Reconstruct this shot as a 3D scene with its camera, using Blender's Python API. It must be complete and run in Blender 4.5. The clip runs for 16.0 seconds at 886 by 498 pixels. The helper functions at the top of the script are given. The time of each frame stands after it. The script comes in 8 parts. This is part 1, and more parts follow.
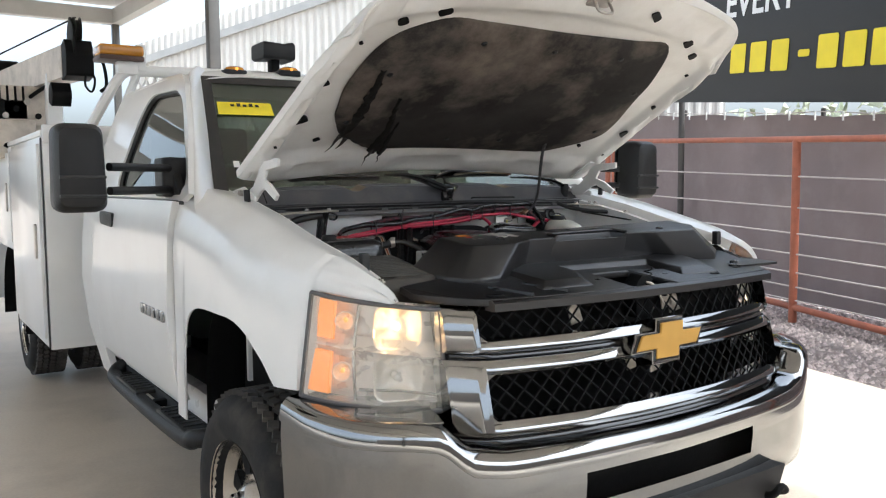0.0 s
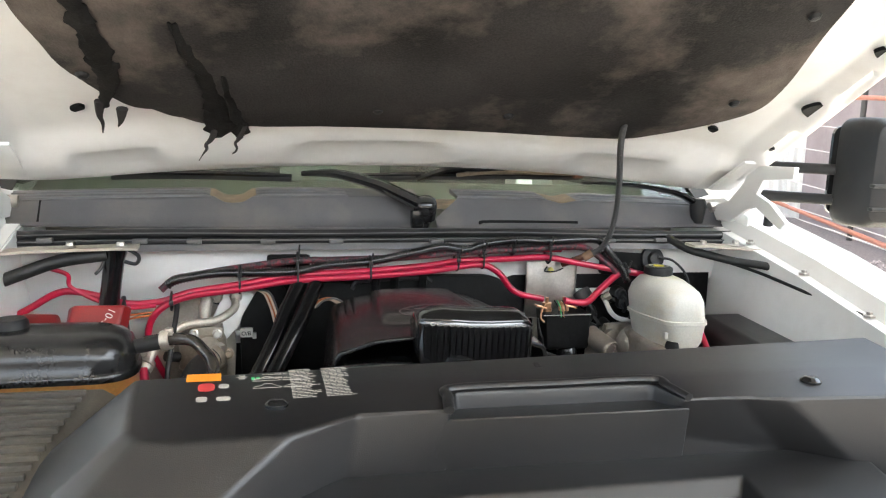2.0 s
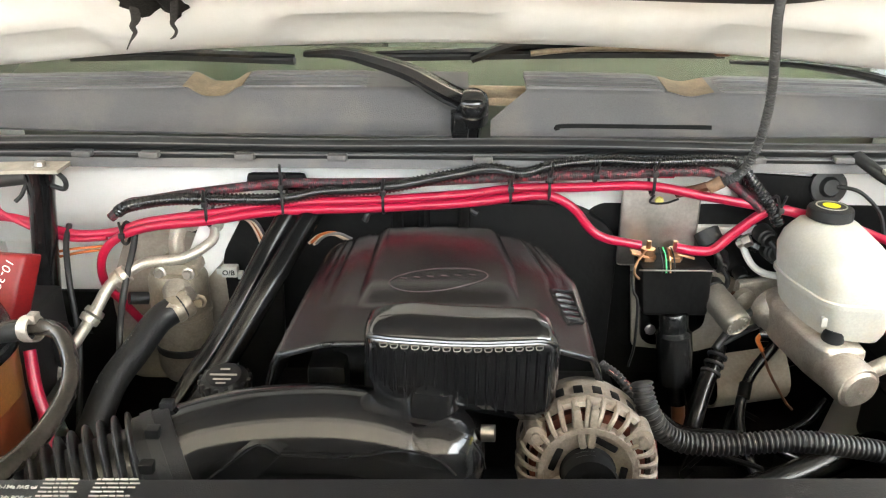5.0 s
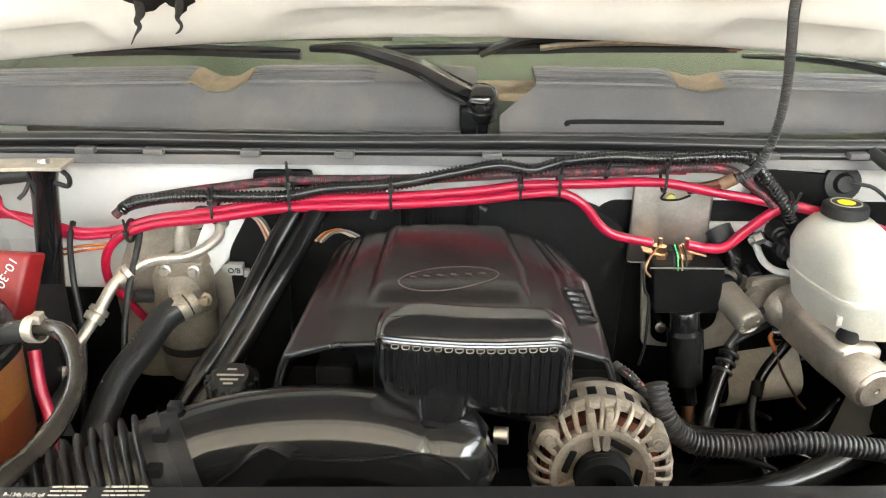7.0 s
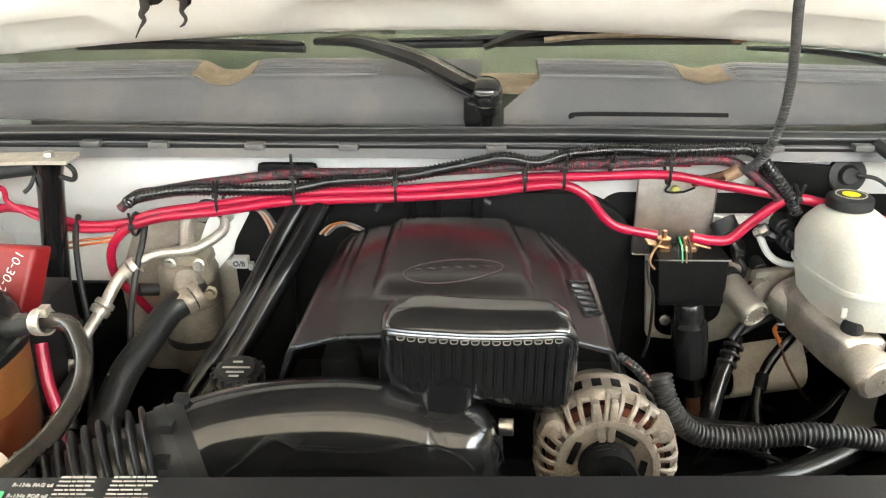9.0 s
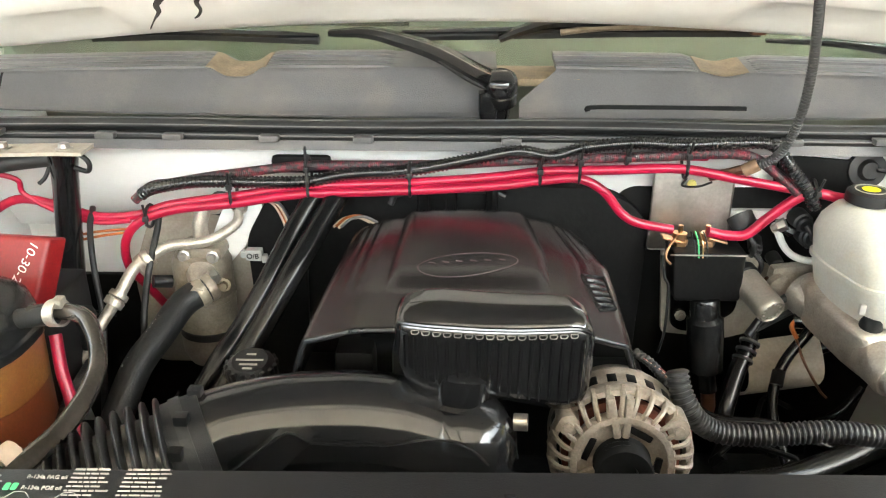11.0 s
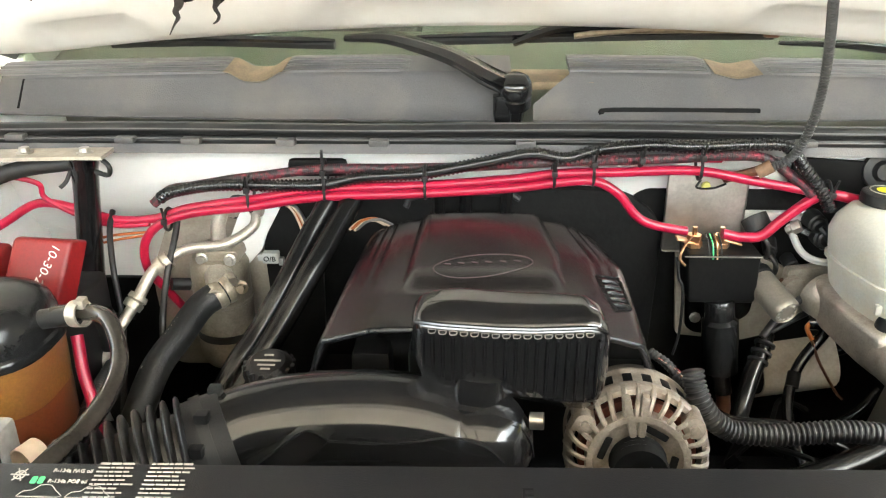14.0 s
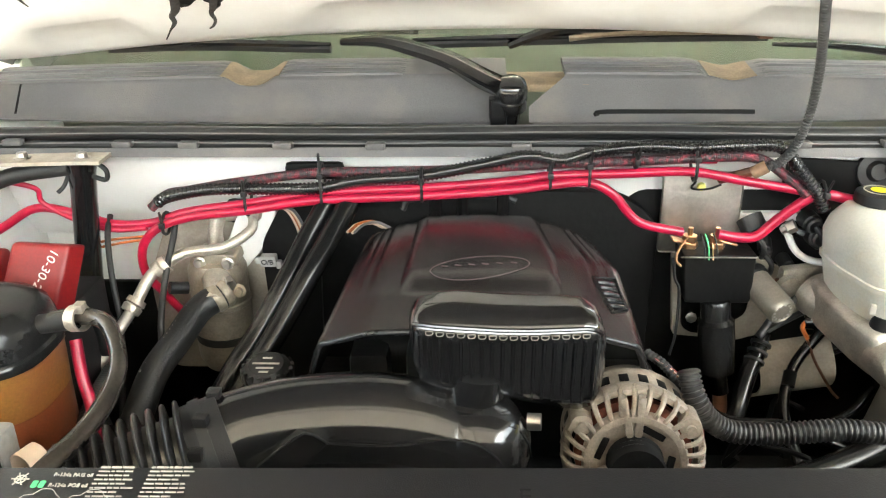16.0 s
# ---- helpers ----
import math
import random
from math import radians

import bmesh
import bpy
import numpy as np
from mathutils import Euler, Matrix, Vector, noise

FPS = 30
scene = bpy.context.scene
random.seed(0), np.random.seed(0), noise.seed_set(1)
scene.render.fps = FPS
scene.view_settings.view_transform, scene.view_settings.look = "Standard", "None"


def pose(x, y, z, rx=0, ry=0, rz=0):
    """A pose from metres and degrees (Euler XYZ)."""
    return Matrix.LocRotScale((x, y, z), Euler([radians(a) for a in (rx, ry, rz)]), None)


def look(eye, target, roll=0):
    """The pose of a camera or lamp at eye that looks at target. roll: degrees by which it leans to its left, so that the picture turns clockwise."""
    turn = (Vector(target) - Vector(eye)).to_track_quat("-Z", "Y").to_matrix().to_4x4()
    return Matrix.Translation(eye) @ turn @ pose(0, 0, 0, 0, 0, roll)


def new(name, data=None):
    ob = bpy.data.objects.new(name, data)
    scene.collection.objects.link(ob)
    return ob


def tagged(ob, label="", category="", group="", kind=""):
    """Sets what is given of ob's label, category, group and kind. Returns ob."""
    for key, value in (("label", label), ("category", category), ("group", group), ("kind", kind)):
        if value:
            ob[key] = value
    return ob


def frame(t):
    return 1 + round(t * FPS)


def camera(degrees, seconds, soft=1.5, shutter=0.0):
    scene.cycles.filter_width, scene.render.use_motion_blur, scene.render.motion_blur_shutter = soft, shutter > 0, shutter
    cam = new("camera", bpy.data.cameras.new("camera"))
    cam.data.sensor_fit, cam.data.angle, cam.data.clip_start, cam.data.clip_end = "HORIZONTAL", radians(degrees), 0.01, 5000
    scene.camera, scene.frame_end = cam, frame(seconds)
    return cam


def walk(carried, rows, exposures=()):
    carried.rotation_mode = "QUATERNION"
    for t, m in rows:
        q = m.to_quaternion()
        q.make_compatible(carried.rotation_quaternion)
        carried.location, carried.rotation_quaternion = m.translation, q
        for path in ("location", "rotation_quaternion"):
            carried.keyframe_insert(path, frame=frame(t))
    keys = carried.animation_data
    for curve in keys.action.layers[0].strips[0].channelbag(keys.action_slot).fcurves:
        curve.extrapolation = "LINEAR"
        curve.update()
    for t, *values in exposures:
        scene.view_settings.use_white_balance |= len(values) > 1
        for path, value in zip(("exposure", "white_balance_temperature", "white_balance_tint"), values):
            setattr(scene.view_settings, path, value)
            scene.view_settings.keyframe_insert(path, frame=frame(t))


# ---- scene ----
cam = camera(57.3, 16.0, 1.15)
PATH = [
    (0, (-1.841, -1.558, 1.46), (-0.72, 0.09, 1.299), -0.5),
    (0.5, (-1.403, -1.312, 1.475), (-0.362, 0.386, 1.296), -0.0),
    (1, (-1.012, -1.013, 1.507), (-0.092, 0.751, 1.303), 0.6),
    (1.5, (-0.605, -0.814, 1.544), (0.103, 1.042, 1.308), 1.2),
    (1.8, (-0.466, -0.66, 1.595), (0.15, 1.223, 1.325), 1.2),
    (2, (-0.356, -0.509, 1.609), (0.144, 1.403, 1.304), 2.0),
    (2.5, (-0.153, -0.279, 1.657), (0.158, 1.648, 1.22), 2.2),
    (3, (-0.033, -0.132, 1.697), (0.149, 1.781, 1.142), 1.9),
    (3.5, (-0.018, -0.057, 1.699), (0.077, 1.826, 1.031), 1.3),
    (4, (0.001, -0.04, 1.696), (0.03, 1.828, 0.981), 0.6),
    (4.5, (0.004, -0.023, 1.692), (0.008, 1.834, 0.949), 0.5),
    (5, (0.009, -0.017, 1.693), (-0.008, 1.832, 0.929), 0.4),
    (7.5, (-0.004, 0.001, 1.692), (-0.024, 1.841, 0.91), 0.3),
    (8, (-0.004, 0.0, 1.691), (-0.027, 1.838, 0.903), 0.2),
    (10.5, (-0.007, -0.005, 1.691), (-0.044, 1.83, 0.896), 0.2),
    (11, (-0.008, 0.003, 1.689), (-0.063, 1.832, 0.882), 0.1),
    (11.5, (-0.011, 0.002, 1.685), (-0.076, 1.832, 0.879), 0.1),
    (12, (-0.015, 0.001, 1.685), (-0.094, 1.829, 0.877), -0.1),
    (12.5, (-0.01, 0.0, 1.687), (-0.094, 1.829, 0.882), -0.2),
    (13, (-0.007, -0.007, 1.687), (-0.094, 1.826, 0.891), -0.3),
    (13.5, (-0.006, -0.005, 1.687), (-0.094, 1.828, 0.891), -0.4),
    (14, (-0.012, -0.008, 1.686), (-0.097, 1.827, 0.895), -0.4),
    (14.5, (-0.009, -0.007, 1.688), (-0.091, 1.829, 0.898), -0.4),
    (15, (-0.01, -0.01, 1.69), (-0.093, 1.826, 0.901), -0.6),
    (15.5, (-0.013, -0.014, 1.687), (-0.094, 1.824, 0.903), -0.7),
    (16, (-0.011, -0.012, 1.689), (-0.09, 1.825, 0.901), -0.7),
]
EXPOSURES = [(0, 1.62, 5800, 5), (0.5, 1.62, 5800, 5), (1.0, 1.75, 5850, 5), (1.5, 2.1, 5750, 5), (2.0, 3.0, 6000, 4), (2.5, 3.2, 6050, 4), (3.5, 3.52, 6200, 3), (5, 3.75, 6350, 2), (12, 3.85, 6450, 0), (16, 3.87, 6450, 0)]
walk(cam, [(t, look(eye, target, roll)) for t, eye, target, roll in PATH], EXPOSURES)

# ---- world, sun, exposure ----
world = bpy.data.worlds.new("sky")
scene.world = world
world.use_nodes = True
wn, wl = world.node_tree.nodes, world.node_tree.links
sky = wn.new("ShaderNodeTexSky")
sky.sky_type = "NISHITA"
sky.sun_disc = False
sky.sun_elevation, sky.sun_rotation = radians(57), radians(152)
sky.air_density, sky.dust_density, sky.ozone_density = 1.0, 6.0, 1.0
haze = wn.new("ShaderNodeHueSaturation")
haze.inputs["Saturation"].default_value, haze.inputs["Value"].default_value = 0.4, 1.25
wl.new(sky.outputs[0], haze.inputs["Color"])
wl.new(haze.outputs[0], wn["Background"].inputs[0])
wn["Background"].inputs[1].default_value = 0.12

sun_data = bpy.data.lights.new("sun", "SUN")
sun_data.energy, sun_data.angle, sun_data.color = 1.35, radians(3), (1.0, 0.95, 0.88)
sun = new("sun", sun_data)
sun.matrix_world = look((2.6, -5.0, 8.6), (0, 0, 0))


# ---- mesh helpers ----
def shallow(parent):
    """Pieces of a sub-part go beside it, so that no thing is more than three levels deep."""
    while parent.parent is not None and parent.parent.parent is not None:
        parent = parent.parent
    return parent


def part(name, bm, material, parent=None, label="", sharp=38):
    """One mesh object from a bmesh, under a thing or part."""
    bmesh.ops.recalc_face_normals(bm, faces=bm.faces)
    limit = radians(sharp)
    for f in bm.faces:
        f.smooth = True
    for e in bm.edges:
        if len(e.link_faces) == 2:
            e.smooth = e.calc_face_angle(0) < limit
    me = bpy.data.meshes.new(name)
    bm.to_mesh(me)
    bm.free()
    me.materials.append(material)
    ob = new(name, me)
    if parent is not None:
        ob.parent = shallow(parent)
    if label:
        ob["label"] = label
    return ob


def again(ob, m, parent=None):
    """Another object on the same mesh, at the pose m."""
    o = new(ob.name.split(".")[0], ob.data)
    o.parent = shallow(parent) if parent is not None else ob.parent
    o.matrix_basis = m
    return o


def thing(name, label, category, group="", kind=""):
    return tagged(new(name), label, category, group, kind)


def box(x0, x1, y0, y1, z0, z1, bevel=0.004, seg=2):
    bm = bmesh.new()
    bmesh.ops.create_cube(bm, size=1)
    for v in bm.verts:
        v.co = Vector((x0 + (v.co.x + 0.5) * (x1 - x0), y0 + (v.co.y + 0.5) * (y1 - y0), z0 + (v.co.z + 0.5) * (z1 - z0)))
    if bevel:
        bmesh.ops.bevel(bm, geom=bm.edges[:], offset=bevel, segments=seg, affect="EDGES", profile=0.6)
    return bm


def join(*bms):
    """All bmeshes in the first."""
    me = bpy.data.meshes.new("join")
    for other in bms[1:]:
        other.to_mesh(me)
        other.free()
        bms[0].from_mesh(me)
    bpy.data.meshes.remove(me)
    return bms[0]


def moved(bm, m):
    bmesh.ops.transform(bm, matrix=m, verts=bm.verts[:])
    return bm


def loft(rings, closed=True, caps=True):
    """A skin over rings of equally many points."""
    bm = bmesh.new()
    rows = [[bm.verts.new(p) for p in ring] for ring in rings]
    n = len(rows[0])
    for a, b in zip(rows, rows[1:]):
        for i in range(n if closed else n - 1):
            j = (i + 1) % n
            bm.faces.new((a[i], a[j], b[j], b[i]))
    if caps and closed:
        bm.faces.new(rows[0][::-1])
        bm.faces.new(rows[-1])
    return bm


def prism(outline, axis, a, b, bevel=0.0, seg=2):
    """A polygon pushed along an axis. outline: pairs in the two other axes, in order xyz."""
    def at(p, h):
        q = list(p)
        q.insert("xyz".index(axis), h)
        return q
    bm = loft([[at(p, a) for p in outline], [at(p, b) for p in outline]])
    bmesh.ops.recalc_face_normals(bm, faces=bm.faces)
    if bevel:
        bmesh.ops.bevel(bm, geom=bm.edges[:], offset=bevel, segments=seg, affect="EDGES", profile=0.6, clamp_overlap=True)
    return bm


def rounded(pts, r, n=5):
    """A polygon in 2D with its corners rounded."""
    out = []
    for i, p in enumerate(pts):
        p, a, b = Vector(p), Vector(pts[i - 1]), Vector(pts[(i + 1) % len(pts)])
        ra = min(r, (a - p).length * 0.45, (b - p).length * 0.45)
        s, e = p + (a - p).normalized() * ra, p + (b - p).normalized() * ra
        for k in range(n + 1):
            t = k / n
            out.append(tuple(s * (1 - t) ** 2 + p * 2 * t * (1 - t) + e * t * t))
    return out


def curve(pts, step=6):
    """A Catmull-Rom line through the points."""
    pts = [Vector(p) for p in pts]
    ext = [pts[0] * 2 - pts[1]] + pts + [pts[-1] * 2 - pts[-2]]
    out = []
    for i in range(1, len(ext) - 2):
        p0, p1, p2, p3 = ext[i - 1:i + 3]
        for k in range(step):
            t = k / step
            out.append(0.5 * (2 * p1 + (p2 - p0) * t + (2 * p0 - 5 * p1 + 4 * p2 - p3) * t * t + (3 * p1 - p0 - 3 * p2 + p3) * t ** 3))
    out.append(pts[-1])
    return out


def sweep(pts, r, n=10, step=6, flat=1.0, ribs=0.0, depth=0.0, smooth=True, thin=False):
    """A tube along a line. r: one radius or one for each point. ribs: metres from ridge to ridge of a corrugated hose, depth: theirs."""
    line = curve(pts, step) if smooth and len(pts) > 2 else [Vector(p) for p in pts]
    many = r if isinstance(r, (list, tuple)) else [r] * len(pts)
    radii = [float(np.interp(i / (len(line) - 1), np.linspace(0, 1, len(many)), many)) for i in range(len(line))]
    if ribs:
        lengths = np.cumsum([0] + [(b - a).length for a, b in zip(line, line[1:])])
        wave = (0, 0, 0.0, depth * 0.9, depth, depth * 0.9) if thin else (0, depth, depth, 0)
        count = max(8, int(lengths[-1] / ribs * len(wave)))
        where = np.linspace(0, lengths[-1], count)
        arr = np.array([tuple(p) for p in line])
        line = [Vector([np.interp(w, lengths, arr[:, k]) for k in range(3)]) for w in where]
        radii = [float(np.interp(w, lengths, radii)) + wave[i % len(wave)] for i, w in enumerate(where)]
    up = Vector((0, 0, 1)) if abs((line[1] - line[0]).normalized().z) < 0.9 else Vector((1, 0, 0))
    rings, side = [], None
    for i, p in enumerate(line):
        t = (line[min(i + 1, len(line) - 1)] - line[max(i - 1, 0)]).normalized()
        side = t.cross(up).normalized() if side is None else (side - t * side.dot(t)).normalized()
        top = side.cross(t).normalized()
        rings.append([p + (side * math.cos(a) + top * math.sin(a) * flat) * radii[i] for a in np.linspace(0, 2 * math.pi, n, endpoint=False)])
    return loft(rings)


def lathe(profile, n=24, m=None):
    """A body of revolution about z from (radius, height) pairs; m puts it in place."""
    rings = [[(max(r, 1e-5) * math.cos(a), max(r, 1e-5) * math.sin(a), z) for a in np.linspace(0, 2 * math.pi, n, endpoint=False)] for r, z in profile]
    hollow = min(profile[0][0], profile[-1][0]) > 1e-4
    bm = loft(rings + rings[:1], caps=False) if hollow else loft(rings)
    if hollow:
        bmesh.ops.remove_doubles(bm, verts=bm.verts[:], dist=1e-6)
    return moved(bm, m) if m is not None else bm


def along(a, b):
    """The pose with its origin at a and its z axis towards b."""
    a, b = Vector(a), Vector(b)
    return Matrix.Translation(a) @ (b - a).to_track_quat("Z", "Y").to_matrix().to_4x4()


def rod(a, b, r, n=10):
    a, b = Vector(a), Vector(b)
    return lathe([(0, 0), (r, 0), (r, (b - a).length), (0, (b - a).length)], n, along(a, b))


def surf(f, us, vs, thick=0.002):
    """A sheet f(u, v) with thickness."""
    g = [[Vector(f(u, v)) for v in vs] for u in us]
    nu, nv = len(us), len(vs)
    bm = bmesh.new()
    top = [[bm.verts.new(p) for p in row] for row in g]
    low = []
    for i in range(nu):
        row = []
        for j in range(nv):
            du = g[min(i + 1, nu - 1)][j] - g[max(i - 1, 0)][j]
            dv = g[i][min(j + 1, nv - 1)] - g[i][max(j - 1, 0)]
            row.append(bm.verts.new(g[i][j] - du.cross(dv).normalized() * thick))
        low.append(row)
    for i in range(nu - 1):
        for j in range(nv - 1):
            bm.faces.new((top[i][j], top[i + 1][j], top[i + 1][j + 1], top[i][j + 1]))
            bm.faces.new((low[i][j], low[i][j + 1], low[i + 1][j + 1], low[i + 1][j]))
    rim = [(i, 0) for i in range(nu)] + [(nu - 1, j) for j in range(1, nv)] + [(i, nv - 1) for i in range(nu - 2, -1, -1)] + [(0, j) for j in range(nv - 2, 0, -1)]
    for (a, b), (c, d) in zip(rim, rim[1:] + rim[:1]):
        bm.faces.new((top[a][b], low[a][b], low[c][d], top[c][d]))
    return bm


def mirrored(bm):
    """A copy on the other side of x = 0."""
    other = bm.copy()
    for v in other.verts:
        v.co.x = -v.co.x
    bmesh.ops.reverse_faces(other, faces=other.faces[:])
    return other


def lerp(t, table):
    """A value read from (key, value) pairs."""
    return float(np.interp(t, [k for k, _ in table], [v for _, v in table]))


# ---- materials ----
def mat(name, colour, rough=0.5, metal=0.0, vary=0.12, scale=8.0, bump=0.0, grain=120.0, coat=0.0, dirt=None, dirt_amount=0.0, dirt_scale=5.0, island=0.0, alpha=1.0, spec=0.5):
    """A surface with two scales of variation: broad stains and fine grain."""
    m = bpy.data.materials.new(name)
    m.use_nodes = True
    n, l = m.node_tree.nodes, m.node_tree.links
    b = n["Principled BSDF"]
    b.inputs["Metallic"].default_value = metal
    b.inputs["Coat Weight"].default_value = coat
    b.inputs["Coat Roughness"].default_value = 0.08
    b.inputs["Alpha"].default_value = alpha
    b.inputs["Specular IOR Level"].default_value = spec
    co = n.new("ShaderNodeTexCoord")
    broad, fine = n.new("ShaderNodeTexNoise"), n.new("ShaderNodeTexNoise")
    for tex, s, d in ((broad, scale, 5), (fine, grain, 3)):
        l.new(co.outputs["Object"], tex.inputs["Vector"])
        tex.inputs["Scale"].default_value, tex.inputs["Detail"].default_value = s, d
    ramp = n.new("ShaderNodeValToRGB")
    lo, hi = [c * (1 - vary) for c in colour], [min(1, c * (1 + vary)) for c in colour]
    ramp.color_ramp.elements[0].color, ramp.color_ramp.elements[1].color = (*lo, 1), (*hi, 1)
    ramp.color_ramp.elements[0].position, ramp.color_ramp.elements[1].position = 0.3, 0.7
    l.new(broad.outputs["Fac"], ramp.inputs["Fac"])
    out = ramp.outputs["Color"]
    speck = n.new("ShaderNodeMixRGB")
    speck.blend_type, speck.inputs["Fac"].default_value = "OVERLAY", min(0.5, vary * 1.5)
    l.new(out, speck.inputs[1]), l.new(fine.outputs["Fac"], speck.inputs[2])
    out = speck.outputs[0]
    if island:
        geo, mul = n.new("ShaderNodeNewGeometry"), n.new("ShaderNodeHueSaturation")
        rnd = n.new("ShaderNodeMapRange")
        rnd.inputs["To Min"].default_value, rnd.inputs["To Max"].default_value = 1 - island, 1 + island
        l.new(geo.outputs["Random Per Island"], rnd.inputs["Value"])
        l.new(rnd.outputs[0], mul.inputs["Value"]), l.new(out, mul.inputs["Color"])
        out = mul.outputs[0]
    if dirt:
        tex, cut, mix = n.new("ShaderNodeTexNoise"), n.new("ShaderNodeMapRange"), n.new("ShaderNodeMixRGB")
        l.new(co.outputs["Object"], tex.inputs["Vector"])
        tex.inputs["Scale"].default_value, tex.inputs["Detail"].default_value, tex.inputs["Roughness"].default_value = dirt_scale, 8, 0.65
        cut.inputs["From Min"].default_value, cut.inputs["From Max"].default_value = 0.48, 0.75
        cut.inputs["To Max"].default_value = dirt_amount
        l.new(tex.outputs["Fac"], cut.inputs["Value"])
        l.new(cut.outputs[0], mix.inputs["Fac"]), l.new(out, mix.inputs[1])
        mix.inputs[2].default_value = (*dirt, 1)
        out = mix.outputs[0]
    l.new(out, b.inputs["Base Color"])
    rr = n.new("ShaderNodeMapRange")
    rr.inputs["To Min"].default_value, rr.inputs["To Max"].default_value = max(0.02, rough * 0.8), min(1, rough * 1.2)
    l.new(broad.outputs["Fac"], rr.inputs["Value"]), l.new(rr.outputs[0], b.inputs["Roughness"])
    if bump:
        bp = n.new("ShaderNodeBump")
        bp.inputs["Strength"].default_value, bp.inputs["Distance"].default_value = bump, 0.002
        l.new(fine.outputs["Fac"], bp.inputs["Height"]), l.new(bp.outputs[0], b.inputs["Normal"])
    return m


def glass(name, colour, rough=0.02, ior=1.45):
    m = bpy.data.materials.new(name)
    m.use_nodes = True
    b = m.node_tree.nodes["Principled BSDF"]
    b.inputs["Base Color"].default_value = (*colour, 1)
    b.inputs["Roughness"].default_value, b.inputs["IOR"].default_value = rough, ior
    b.inputs["Transmission Weight"].default_value = 1.0
    return m


def glow(name, colour, strength):
    m = bpy.data.materials.new(name)
    m.use_nodes = True
    b = m.node_tree.nodes["Principled BSDF"]
    b.inputs["Base Color"].default_value = (*colour, 1)
    b.inputs["Emission Color"].default_value = (*colour, 1)
    b.inputs["Emission Strength"].default_value = strength
    return m


WHITE = mat("white_paint", (0.79, 0.79, 0.775), 0.3, 0, 0.03, 3, 0.02, 300, 0.6, (0.45, 0.41, 0.35), 0.12, 4)
BAY_WHITE = mat("dusty_white_paint", (0.80, 0.79, 0.765), 0.42, 0, 0.05, 6, 0.05, 250, 0.15, (0.40, 0.35, 0.28), 0.22, 7)
CHROME = mat("chrome", (0.31, 0.31, 0.307), 0.08, 1.0, 0.04, 5, 0.0)
STEEL = mat("bare_steel", (0.50, 0.47, 0.43), 0.38, 1.0, 0.15, 20, 0.15, 200, 0, (0.22, 0.15, 0.09), 0.35, 25)
ALLOY = mat("cast_aluminium", (0.56, 0.51, 0.44), 0.45, 0.75, 0.16, 30, 0.4, 350, 0, (0.22, 0.165, 0.11), 0.6, 26)
PLASTIC = mat("black_textured_plastic", (0.014, 0.014, 0.0145), 0.46, 0, 0.15, 6, 0.25, 700, 0, (0.055, 0.05, 0.042), 0.3, 6, spec=0.3)
COVER = mat("dusty_black_cover", (0.0085, 0.0085, 0.0092), 0.36, 0, 0.15, 5, 0.16, 800, 0, (0.035, 0.032, 0.029), 0.2, 4, spec=0.62)
GLOSS = mat("glossy_black_plastic", (0.009, 0.009, 0.0095), 0.13, 0, 0.1, 6, 0.03, 300, 0.5, (0.05, 0.044, 0.04), 0.14, 9)
LOOMBLACK = mat("shiny_black_loom", (0.012, 0.012, 0.0125), 0.24, 0, 0.12, 20, 0.03, 300, 0.3, (0.06, 0.055, 0.05), 0.3, 30, spec=0.9)
SATIN = mat("satin_black_plastic", (0.013, 0.013, 0.0135), 0.2, 0, 0.12, 8, 0.1, 400, 0, (0.05, 0.045, 0.04), 0.25, 10)
RUBBER = mat("black_rubber", (0.014, 0.014, 0.014), 0.5, 0, 0.15, 12, 0.2, 300, 0, (0.06, 0.053, 0.045), 0.35, 14)
COWL = mat("weathered_grey_plastic", (0.105, 0.102, 0.104), 0.5, 0, 0.14, 5, 0.25, 500, 0, (0.22, 0.185, 0.145), 0.45, 5)
# Near-black: dark metal, and shade painted into holes, slots and bay recesses.
DARK = mat("dark_metal_and_bay_shade", (0.0055, 0.0054, 0.0053), 0.55, 0, 0.3, 14, 0.3, 100, 0, (0.016, 0.014, 0.012), 0.3, 12, spec=0.12)
DUCTBLACK = mat("smooth_black_plastic", (0.012, 0.012, 0.0125), 0.15, 0, 0.05, 3, 0.0, 100, 0.2, (0.04, 0.036, 0.033), 0.12, 5, spec=0.7)
# Greyer base and specks stand in for highlights on the bellows' ridges.
BELLOWS = mat("highlight_grey_bellows", (0.024, 0.0235, 0.023), 0.3, 0, 0.15, 12, 0.05, 200, 0, (0.08, 0.07, 0.06), 0.4, 16, spec=0.7)
# Grime, with the shade behind the hoses darkened into its colour.
GRIMY = mat("grimy_shaded_white_paint", (0.42, 0.375, 0.31), 0.55, 0, 0.15, 8, 0.1, 200, 0, (0.16, 0.12, 0.085), 0.7, 9)
PIPEBLACK = mat("black_pipe", (0.006, 0.006, 0.006), 0.22, 0, 0.05, 3, 0.0, 100, 0, (0.02, 0.018, 0.016), 0.15, 6, spec=0.35)
FELT = mat("hood_liner_felt", (0.037, 0.034, 0.032), 0.85, 0, 0.5, 4, 0.7, 260, 0, (0.27, 0.222, 0.185), 0.8, 2.8, spec=0.15)
RED = mat("red_cable", (0.42, 0.007, 0.042), 0.30, 0, 0.12, 20, 0.05, 300, 0.15, (0.16, 0.01, 0.02), 0.3, 25)
